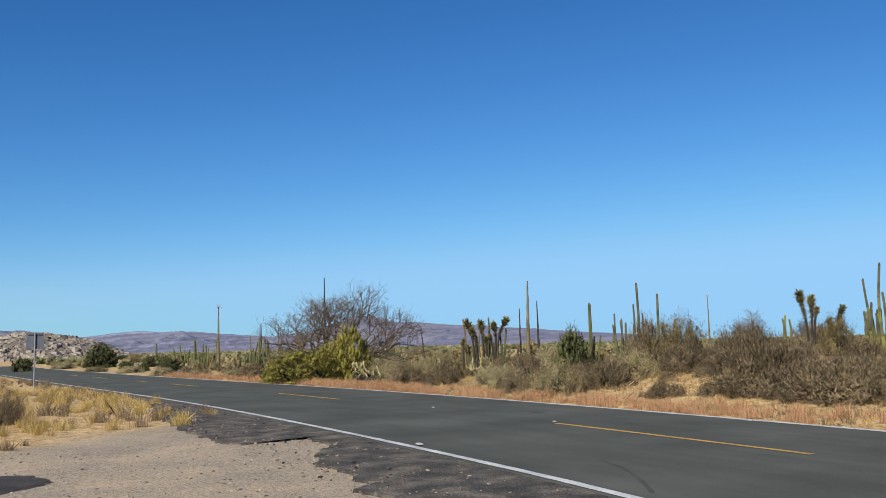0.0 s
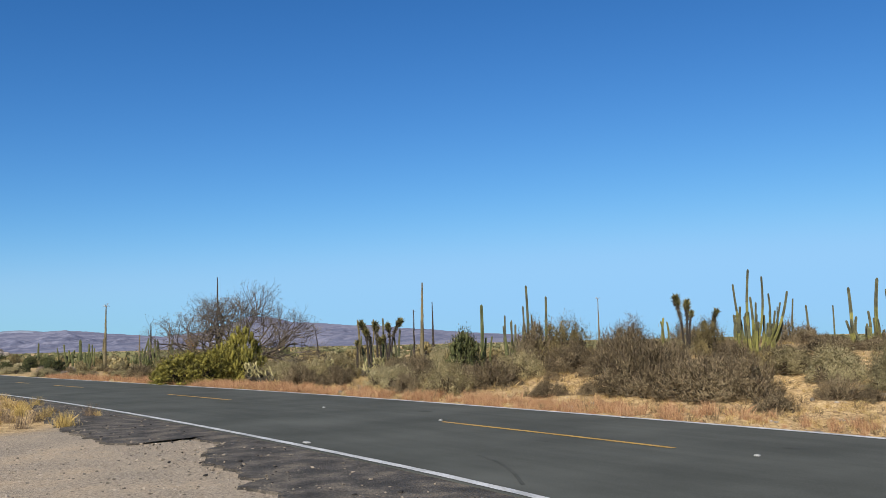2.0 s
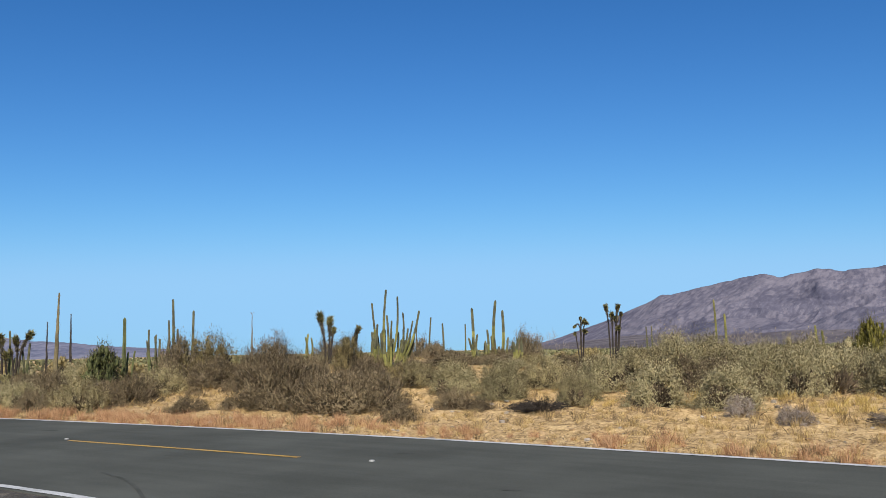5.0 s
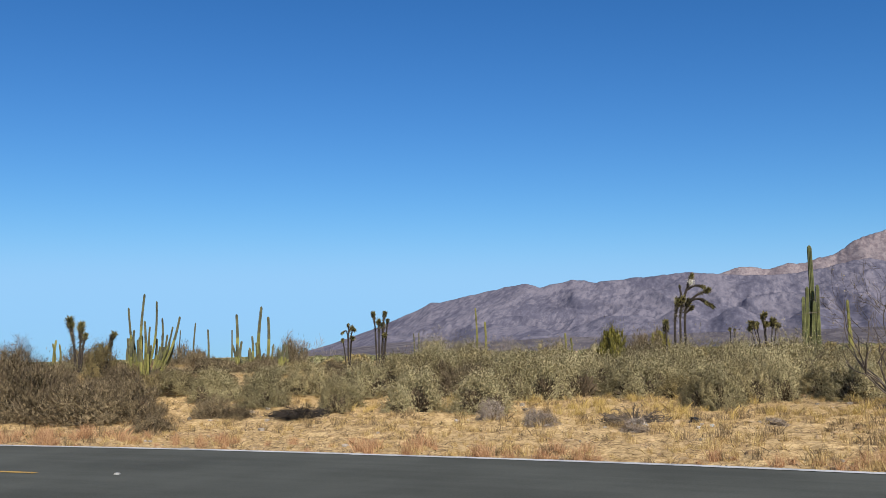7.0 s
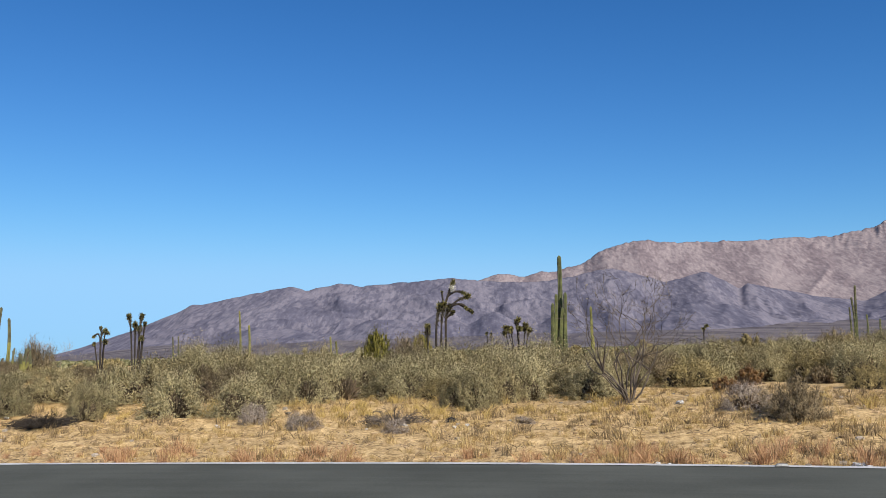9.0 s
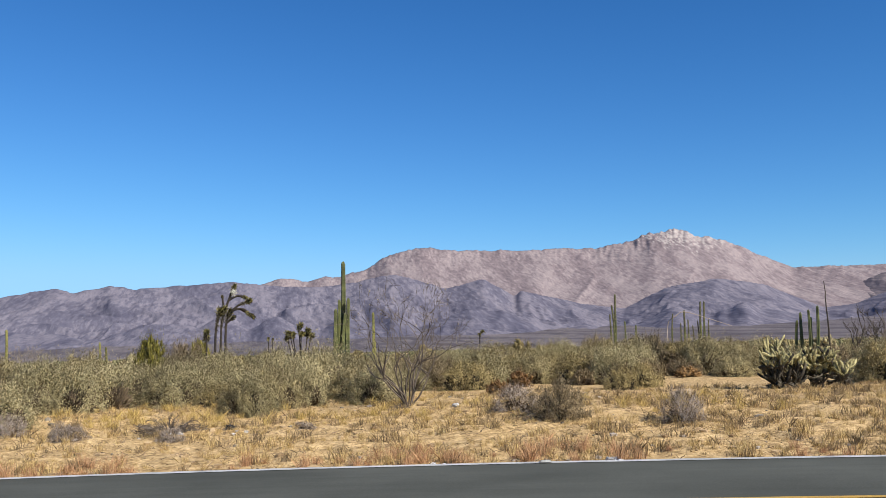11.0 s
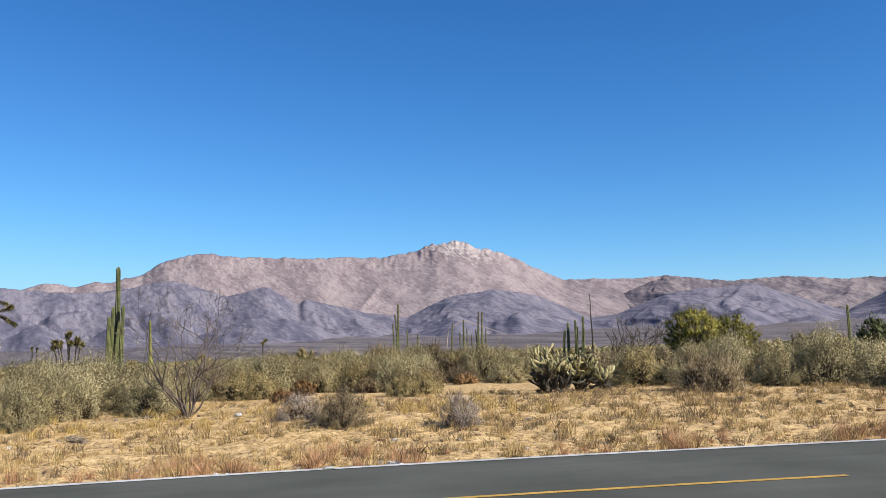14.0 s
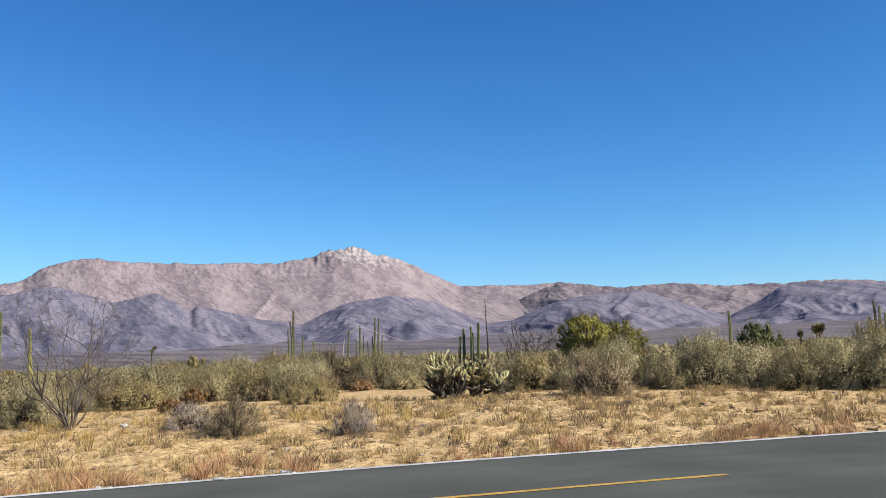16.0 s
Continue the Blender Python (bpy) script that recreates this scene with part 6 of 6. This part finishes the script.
stand(PILES[0], -0.48, 16.88, 0.15, 90, 2.55)
stand(BROWNS[3], 16.76, 35.65, 1.38, 348, 1.16)
stand(OLIVES[2], 15.67, 38.30, 1.06, 252, 1.13)
stand(SAGES[1], 19.48, 36.53, 1.21, 327, 0.88)
stand(BROWNS[1], 21.49, 37.71, 1.14, 95, 1.18)
stand(SAGES[4], 13.03, 37.16, 1.15, 222, 0.87)
stand(SAGES[1], 10.10, 35.98, 1.00, 13, 0.89)
stand(BROWNS[1], 16.63, 42.22, 1.19, 96, 1.44)
stand(OLIVES[0], 14.64, 33.31, 0.76, 60, 1.27)
stand(RUSTS[1], 12.06, 31.13, 0.76, 183, 1.36)
stand(STRAWS[0], 15.14, 30.88, 0.93, 184, 1.24)
stand(STRAWS[1], 32.54, 39.14, 1.20, 198, 0.71)
stand(BROWNS[3], 25.76, 32.42, 1.09, 12, 0.93)
stand(RUSTS[0], 23.80, 63.67, 1.53, 110, 0.71)
stand(STRAWS[0], 9.51, 25.11, 0.55, 35, 1.21)
stand(STRAWS[1], 8.53, 34.69, 0.97, 220, 1.28)
stand(STRAWS[1], 21.09, 27.83, 1.18, 72, 0.96)
stand(STRAWS[1], 17.98, 21.22, 0.57, 34, 1.05)
stand(OLIVES[1], 19.06, 18.59, 0.68, 187, 0.96)
stand(STRAWS[0], 12.48, 26.61, 0.60, 85, 1.03)
stand(OLIVES[1], 15.78, 31.58, 0.91, 256, 1.15)
stand(GREENS[0], -39.56, 15.10, 1.04, 94, 0.74)
stand(GREENS[1], -39.95, 17.75, 0.92, 353, 1.5)
stand(GREENS[0], -40.85, 14.50, 0.61, 149, 0.98)
stand(GREENS[0], -39.65, 16.23, 0.75, 250, 1.12)
stand(SAGES[2], -35.76, 17.71, 0.83, 263, 0.74)
stand(BROWNS[2], -32.06, 16.58, 0.90, 158, 0.90)
stand(SAGES[4], -36.89, 17.18, 0.66, 167, 0.72)
stand(BROWNS[1], -29.86, 16.93, 0.76, 245, 1.05)
stand(SAGES[4], -25.41, 16.77, 0.63, 172, 0.90)
stand(BROWNS[1], -27.19, 18.70, 0.82, 94, 1.28)
stand(DARKS[1], -104.91, 17.36, 1.77, 199, 0.97)
stand(DARKS[0], -95.93, 8.71, 1.00, 34, 1.04)
stand(OLIVES[2], -99.38, 19.84, 1.38, 301, 0.84)
stand(SAGES[4], -73.37, 14.29, 1.06, 90, 0.36)
stand(SAGES[4], -62.29, 14.31, 0.90, 265, 0.42)
stand(SAGES[3], -56.46, 15.01, 0.82, 325, 0.42)
stand(SAGES[4], -51.32, 15.56, 0.63, 26, 0.51)
stand(SAGES[3], -49.28, 16.52, 0.61, 226, 0.57)
stand(SAGES[3], -83.02, 13.36, 0.99, 151, 0.40)
stand(SAGES[2], -106.46, 13.60, 1.52, 274, 0.33)
stand(BROWNS[0], -23.89, 2.04, 0.39, 160, 1.77)


# the sage belt and the brush beyond it
def scatter(n, seed, inside, kinds, low, high, gap, taken):
    rs, done, tries = np.random.RandomState(seed), 0, 0
    while done < n and tries < n * 60:
        tries += 1
        spot = inside(rs)
        if spot is None:
            continue
        x, y = spot
        if any((x - q[0]) ** 2 + (y - q[1]) ** 2 < gap * gap for q in taken):
            continue
        kind = kinds[rs.randint(len(kinds))]
        taken.append((x, y))
        put(kind, x, y, rs.uniform(low, high), rs.uniform(0, 360), rs.uniform(-4, 4), tall=rs.uniform(0.75, 1.15))
        done += 1


def sector(b0, b1, r0, r1, wedge=None):
    """A random place between two bearings and two distances from the pull-out."""
    def inside(rs):
        b, r = math.radians(rs.uniform(b0, b1)), math.sqrt(rs.uniform(r0 * r0, r1 * r1))
        x, y = r * math.sin(b), r * math.cos(b)
        if road_offset([x], [y])[0] < 4.6:
            return None
        return (x, y)
    return inside


scatter(60, 31, sector(-20, 8, 21.5, 32), SAGES + SAGES + OLIVES[:1] + BROWNS[:1], 0.6, 0.95, 1.4, TAKEN)
scatter(44, 39, sector(-52, -22, 19, 34), BROWNS + BROWNS + STRAWS + SAGES[1:2], 0.32, 0.56, 0.9, TAKEN)
scatter(90, 32, sector(7, 25, 26, 44), SAGES + BROWNS[:2] + OLIVES + RUSTS + RUSTS + STRAWS + STRAWS, 0.6, 1.0, 1.1, TAKEN)
scatter(80, 33, sector(37, 62, 26, 40), SAGES + OLIVES + BROWNS[:1] + STRAWS[:1], 0.62, 0.9, 1.2, TAKEN)
scatter(80, 34, sector(22, 40, 31, 52), SAGES + BROWNS + OLIVES + STRAWS + RUSTS[:1], 0.5, 0.85, 1.15, TAKEN)
scatter(44, 35, sector(-58, -34, 27, 42), BROWNS + SAGES[:2] + OLIVES[:2], 0.5, 0.8, 1.5, TAKEN)
scatter(50, 36, sector(-72, -54, 38, 62), BROWNS[:2] + SAGES[:3] + OLIVES, 0.45, 0.75, 1.6, TAKEN)
scatter(80, 37, sector(-88, -60, 70, 150), DARKS + FARS, 0.4, 0.8, 2.5, TAKEN)
scatter(70, 51, sector(-84, -62, 46, 84), STRAWS + GREYS + SAGES[:2], 0.3, 0.62, 1.2, TAKEN)
scatter(150, 52, sector(-88, -58, 84, 170), DARKS + OLIVES + FARS, 0.38, 0.75, 1.7, TAKEN)
scatter(110, 38, sector(-62, 62, 50, 120), FARS + FARS + BROWNS[:1], 0.75, 1.2, 2.2, TAKEN)
for kinds in (STRAWS, FARS, PILES, SAGES, OLIVES, BROWNS, GREYS, GREENS, DARKS, RUSTS):
    for first in kinds:
        away(first)


# ---- far scrub on the plain, too many to count ----
def far_scrub():
    rs, g = np.random.RandomState(77), Shape()
    for k in range(5200):
        b = math.radians(rs.uniform(-92, 64))
        r = 120 * (1500 / 120) ** rs.uniform(0, 1)
        x, y = r * math.sin(b), r * math.cos(b)
        if road_offset([x], [y])[0] < 8:
            continue
        s = rs.uniform(0.5, 1.3) * (1 + r / 2500)
        for j in range(5):
            g.lump((x + rs.normal() * s * 0.6, y + rs.normal() * s * 0.6, s * rs.uniform(0.25, 0.6)), (s * rs.uniform(0.25, 0.55), s * rs.uniform(0.25, 0.55), s * rs.uniform(0.25, 0.5)), rs, 0.4, 3, 5)
    return tagged(new("far_scrub", mesh_of("far_scrub", g.v, g.f, M_OLIVE_FAR)), "far low scrub scattered over the plain", "scrub", kind="stuff")


M_OLIVE_FAR = material("far_scrub_leaf", (0.06, 0.06, 0.025), (0.20, 0.19, 0.09), rough=0.9, scale=0.3, fine=3.0, bump=0.0, island=0.5)
far_scrub()


# ---- grasses ----
def along_road(n, seed, s0, s1, o0, o1, low, high, clump=0.0):
    rs, out = np.random.RandomState(seed), []
    while len(out) < n:
        s, o = rs.uniform(s0, s1), rs.uniform(o0, o1)
        if clump and patch_noise(s, o, 1.1) + 0.4 * patch_noise(s + 50, o, 0.4) < clump * rs.uniform(-1, 1):
            continue
        p = along(s, o)
        out.append((p[0], p[1], rs.uniform(low, high)))
    return out


S_LEFT, S_MID, S_RIGHT = at_line(-60), at_line(-12), at_line(26)
grass_field("russet_grass", "russet dry grass tufts along the road edge", along_road(620, 41, S_LEFT, S_MID, FAR_HALF + 0.3, FAR_HALF + 1.7, 0.4, 1.1, 0.6) + along_road(170, 42, S_MID, S_RIGHT, FAR_HALF + 0.35, FAR_HALF + 1.4, 0.3, 1.0, 0.6), M_RED_STRAW, 43, blades=130, height=0.30, width=0.0022, lean=0.42)
grass_field("straw_grass", "pale dry straw grass on sandy ground", along_road(6400, 44, at_line(-34), S_RIGHT, FAR_HALF + 0.4, FAR_HALF + 13, 0.2, 0.55, 0.5) + along_road(500, 45, S_LEFT, at_line(-20), FAR_HALF + 1.5, FAR_HALF + 9, 0.4, 1.0, 0.4) + along_road(700, 50, at_line(-6), S_RIGHT, FAR_HALF + 0.3, FAR_HALF + 8, 0.3, 0.9, 0.7), M_STRAW, 46, blades=40, height=0.26, width=0.0038)
grass_field("dry_weeds", "small dark dry weeds on the sand", along_road(1900, 52, at_line(-34), S_RIGHT, FAR_HALF + 0.5, FAR_HALF + 13, 0.25, 0.8, 0.5) + along_road(650, 56, at_line(0), S_RIGHT + 12, FAR_HALF + 0.4, FAR_HALF + 9, 0.3, 0.9, 0.6), M_WEED, 53, blades=34, height=0.27, width=0.005)
grass_field("straw_grass", "yellow dry grass at the foot of the sage", along_road(150, 57, at_line(-9), at_line(7), FAR_HALF + 5.2, FAR_HALF + 9.5, 0.35, 0.85, 0.6), M_GOLD_STRAW, 58, blades=60, height=0.30, width=0.004)


def verge(n, seed, s0, s1, o0, o1, low, high):
    """Spots on the camera's side of the road, short of the gravel."""
    rs, out = np.random.RandomState(seed), []
    while len(out) < n:
        s, o = rs.uniform(s0, s1), rs.uniform(o0, o1)
        p = along(s, o)
        if p[0] + 0.9 * (p[1] - 3.0) > -18.6 + rs.normal() * 0.7:
            continue
        if patch_noise(p[0], p[1], 1.2) < rs.uniform(-0.5, 0.3):
            continue
        out.append((p[0], p[1], rs.uniform(low, high)))
    return out


grass_field("straw_grass", "golden dry grass beside the gravel pull-out", verge(170, 47, at_line(-42), at_line(-15), -12, -NEAR_HALF - 0.6, 0.5, 1.2), M_GOLD_STRAW, 48, blades=180, height=0.33, width=0.0022)
grass_field("straw_grass", "pale dry grass on the near verge", verge(420, 49, at_line(-75), at_line(-15), -16, -NEAR_HALF - 0.6, 0.4, 1.2), M_STRAW, 51, blades=130, height=0.27, width=0.0022)
grass_field("dry_weeds", "grey-brown dry weeds on the near verge", verge(260, 54, at_line(-60), at_line(-14), -15, -NEAR_HALF - 0.6, 0.4, 1.3), M_TWIG, 55, blades=80, height=0.34, width=0.004)


# ---- clods, dead twigs and chaff on the sand ----
def ground_litter():
    rs, g = np.random.RandomState(63), Shape()
    spots = [along(rs.uniform(at_line(-42), S_RIGHT), FAR_HALF + 0.4 + 13 * rs.uniform() ** 1.2) for k in range(14000)]
    zs = ground_height(np.array([p[0] for p in spots]), np.array([p[1] for p in spots]))
    for p, z in zip(spots, zs):
        if patch_noise(p[0], p[1], 1.6) < rs.uniform(-0.6, 0.25):
            continue
        for j in range(3):
            q = Vector((p[0] + rs.normal() * 0.12, p[1] + rs.normal() * 0.12, z + rs.uniform(0.0, 0.02)))
            a = rs.uniform(0, 6.283)
            ln = rs.uniform(0.04, 0.17)
            g.blade(q, q + Vector((math.cos(a) * ln, math.sin(a) * ln, rs.uniform(0.0, 0.08))), 0.013, rs)
    return tagged(new("ground_litter", mesh_of("ground_litter", g.v, g.f, M_TWIG)), "dead twigs and chaff strewn on the sand", "dead twigs", kind="stuff")


ground_litter()


def clods():
    rs, g = np.random.RandomState(64), Shape()
    for k in range(2600):
        p = along(rs.uniform(at_line(-40), S_RIGHT), FAR_HALF + 0.4 + 11 * rs.uniform() ** 1.3)
        s = 0.02 + 0.06 * rs.uniform() ** 4
        g.lump((p[0], p[1], ground_z(p[0], p[1]) + s * 0.15), (s * rs.uniform(0.8, 1.6), s * rs.uniform(0.8, 1.6), s * 0.6), rs, 0.3, 3, 5)
    return tagged(new("clods", mesh_of("clods", g.v, g.f, M_CLOD)), "small clods of dry sandy earth", "clods", kind="stuff")


M_CLOD = material("dry_earth", (0.22, 0.145, 0.075), (0.44, 0.32, 0.18), rough=0.95, scale=8, fine=50, bump=0.3, island=0.5)
clods()


# ---- stones and gravel ----
def gravel():
    rs, g = np.random.RandomState(61), Shape()
    n = 0
    while n < 15000:
        x, y = rs.uniform(-17, 3), rs.uniform(-3.5, 7.0)
        o = road_offset([x], [y])[0]
        if o > -NEAR_HALF - 0.3 or math.hypot(x, y) < 2.0:
            continue
        if math.hypot(x, y) > 9 and rs.uniform() < 0.5:
            continue
        s = 0.006 + 0.017 * rs.uniform() ** 6
        g.lump((x, y, s * 0.2), (s * rs.uniform(0.8, 1.4), s * rs.uniform(0.8, 1.4), s * 0.7), rs, 0.25, 3, 5)
        n += 1
    z = ground_height(np.array([v.x for v in g.v]), np.array([v.y for v in g.v]))
    for v, h in zip(g.v, z):
        v.z += h
    return tagged(new("gravel", mesh_of("gravel", g.v, g.f, M_GRAVEL)), "loose pale and dark gravel on the pull-out", "gravel", kind="stuff")


gravel()


def tar_patch(x, y, r):
    """A dark, slightly raised patch on the gravel, with a ragged rim."""
    g, n = Shape(), 40
    g.v.append(Vector((x, y, ground_z(x, y) + 0.035)))
    for f, up in ((0.5, 0.03), (0.85, 0.022), (1.0, -0.01)):
        for k in range(n):
            a = 6.283 * k / n
            q = r * f * (1 + 0.22 * noise.noise(Vector((1.6 * math.cos(a), 1.6 * math.sin(a), 4.0))) + 0.12 * noise.noise(Vector((6 * math.cos(a), 6 * math.sin(a), 1.0))))
            px, py = x + 1.15 * q * math.cos(a), y + q * math.sin(a)
            g.v.append(Vector((px, py, ground_z(px, py) + up)))
    for k in range(n):
        g.f.append((0, 1 + k, 1 + (k + 1) % n))
        for i in range(2):
            a, b = 1 + i * n + k, 1 + i * n + (k + 1) % n
            g.f.append((a, a + n, b + n, b))
    return tagged(new("tar_patch", mesh_of("tar_patch", g.v, g.f, M_DARK_PATCH)), "dark ragged patch on the gravel", "tar patch", kind="structure")


M_DARK_PATCH = material("dark_patch_surface", (0.018, 0.016, 0.015), (0.060, 0.052, 0.044), rough=0.9, scale=3.0, fine=45.0, bump=0.8, bump_dist=0.02)
tar_patch(-13.4, 1.1, 0.75)


def roadside_stones():
    rs, g = np.random.RandomState(62), Shape()
    for k in range(900):
        p = along(rs.uniform(at_line(-40), S_RIGHT), FAR_HALF + rs.uniform(0.3, 11))
        s = 0.015 + 0.06 * rs.uniform() ** 5
        g.lump((p[0], p[1], ground_z(p[0], p[1]) + s * 0.2), (s * rs.uniform(0.8, 1.5), s * rs.uniform(0.8, 1.4), s * 0.7), rs, 0.25, 3, 5)
    return tagged(new("stones", mesh_of("stones", g.v, g.f, M_STONE)), "scattered stones on the sandy verge", "stones", kind="stuff")


roadside_stones()


# ---- road sign, seen from behind ----
def road_sign(x, y, height, turn):
    top = thing("road_sign", "grey back of a road sign on a steel post", "road sign")
    post, plate, rail = Shape(), Shape(), Shape()
    post.tube([(0, 0, -0.2), (0, 0, height)], [0.035, 0.035], 8)
    for k, (dx, dz) in enumerate(((-0.38, -0.38), (0.38, -0.38), (0.38, 0.38), (-0.38, 0.38))):
        plate.v.append(Vector((dx, 0.05, height - 0.36 + dz)))
    for k in range(4):
        plate.v.append(plate.v[k] + Vector((0, 0.012, 0)))
    plate.f += [(0, 1, 2, 3), (7, 6, 5, 4), (0, 4, 5, 1), (1, 5, 6, 2), (2, 6, 7, 3), (3, 7, 4, 0)]
    rail.box(-0.30, 0.30, 0.02, 0.05, height - 0.10, height - 0.04)
    rail.box(-0.05, 0.05, 0.035, 0.049, height - 0.72, height - 0.11)
    part("post", post, M_METAL, top)
    p = part("plate", plate, M_SIGN_BACK, top)
    part("bracket", rail, M_DARK_STEEL, p, "dark steel bracket")
    return settle(top, x, y, turn)


road_sign(-46.41, 4.87, 2.60, 75.0)


# ---- road studs and litter ----
def stud(x, y, long=0.075, wide=0.055, turn=0.0):
    top, g = thing("road_stud", "small white worn road stud on the asphalt", "road stud", "road studs"), Shape()
    n = len(g.v)
    for z, k in ((0.0, 1.0), (0.022, 0.7)):
        g.v += [Vector((sx * long / 2 * k, sy * wide / 2 * k, z)) for sx, sy in ((-1, -1), (1, -1), (1, 1), (-1, 1))]
    g.f += [(4, 5, 6, 7), (0, 1, 5, 4), (1, 2, 6, 5), (2, 3, 7, 6), (3, 0, 4, 7)]
    part("body", g, M_STUD, top)
    top.matrix_basis = pose(x, y, 0.016, 0, 0, turn)


for x, y in (-20.17, 11.02), (-7.59, 10.12), (-14.94, 10.67):
    stud(x, y)
stud(-13.39, 6.94, 0.17, 0.08, -5)
stud(3.65, 10.92, 0.16, 0.08, -15)
stud(-12.60, 13.26, 0.14, 0.07, -8)


def scrap(x, y, size, seed, mat, label, name="litter"):
    """A crumpled scrap of rubbish."""
    rs, g = np.random.RandomState(seed), Shape()
    g.lump((0, 0, size * 0.4), (size, size * rs.uniform(0.5, 0.9), size * 0.55), rs, 0.45, 5, 8)
    ob = tagged(new(name, mesh_of(name, g.v, g.f, mat)), label, "litter", "litter on the verge")
    ob.matrix_basis = Matrix.Translation((x, y, ground_z(x, y))) @ pose(0, 0, 0, 0, 0, rs.uniform(0, 360))


scrap(-5.02, 17.17, 0.077, 1, M_LITTER_W, "crumpled white plastic litter on the sand")
scrap(-4.81, 17.23, 0.039, 2, M_LITTER_W, "crumpled white plastic litter on the sand")
scrap(-9.94, 18.61, 0.055, 3, M_LITTER_W, "crumpled white plastic litter on the sand")
scrap(-1.34, 16.42, 0.066, 4, M_LITTER_W, "crumpled white plastic litter on the sand")
scrap(-1.49, 16.34, 0.039, 5, M_LITTER_W, "crumpled white plastic litter on the sand")
scrap(-0.42, 16.34, 0.050, 6, M_LITTER_W, "crumpled white plastic litter on the sand")
scrap(-0.19, 16.43, 0.055, 7, M_LITTER_W, "crumpled white plastic litter on the sand")
scrap(4.65, 11.25, 0.050, 8, M_LITTER_W, "crumpled white plastic litter on the sand")
scrap(4.80, 11.30, 0.039, 9, M_LITTER_W, "crumpled white plastic litter on the sand")
scrap(4.06, 18.08, 0.077, 10, M_LITTER_W, "crumpled white plastic litter on the sand")
scrap(-33.85, 15.18, 0.055, 11, M_LITTER_W, "crumpled white plastic litter on the sand")
scrap(4.69, 11.19, 0.055, 12, M_LITTER_W, "crumpled white plastic litter on the sand")
scrap(2.36, 11.83, 0.033, 13, M_LITTER_W, "crumpled white plastic litter on the sand")
scrap(2.47, 11.68, 0.039, 14, M_LITTER_W, "crumpled white plastic litter on the sand")
scrap(4.73, 11.03, 0.050, 15, M_LITTER_W, "crumpled white plastic litter on the sand")
scrap(-17.30, 17.30, 0.066, 16, M_LITTER_W, "crumpled white plastic litter on the sand")
scrap(-16.64, 17.54, 0.055, 17, M_LITTER_W, "crumpled white plastic litter on the sand")
scrap(-16.16, 17.47, 0.055, 18, M_LITTER_W, "crumpled white plastic litter on the sand")
scrap(-49.07, 5.64, 0.110, 19, M_LITTER_W, "crumpled white plastic litter on the sand")
scrap(12.52, 19.99, 0.055, 20, M_LITTER_W, "crumpled white plastic litter on the sand")
scrap(16.45, 14.45, 0.055, 21, M_LITTER_W, "crumpled white plastic litter on the sand")
scrap(-10.19, 18.76, 0.1, 22, M_LITTER_D, "black scrap of rubber on the sand")
scrap(-0.48, 16.88, 0.11, 23, M_LITTER_D, "black scrap of rubber on the sand")
scrap(14.11, 14.37, 0.08, 24, M_LITTER_D, "black scrap of rubber on the sand")
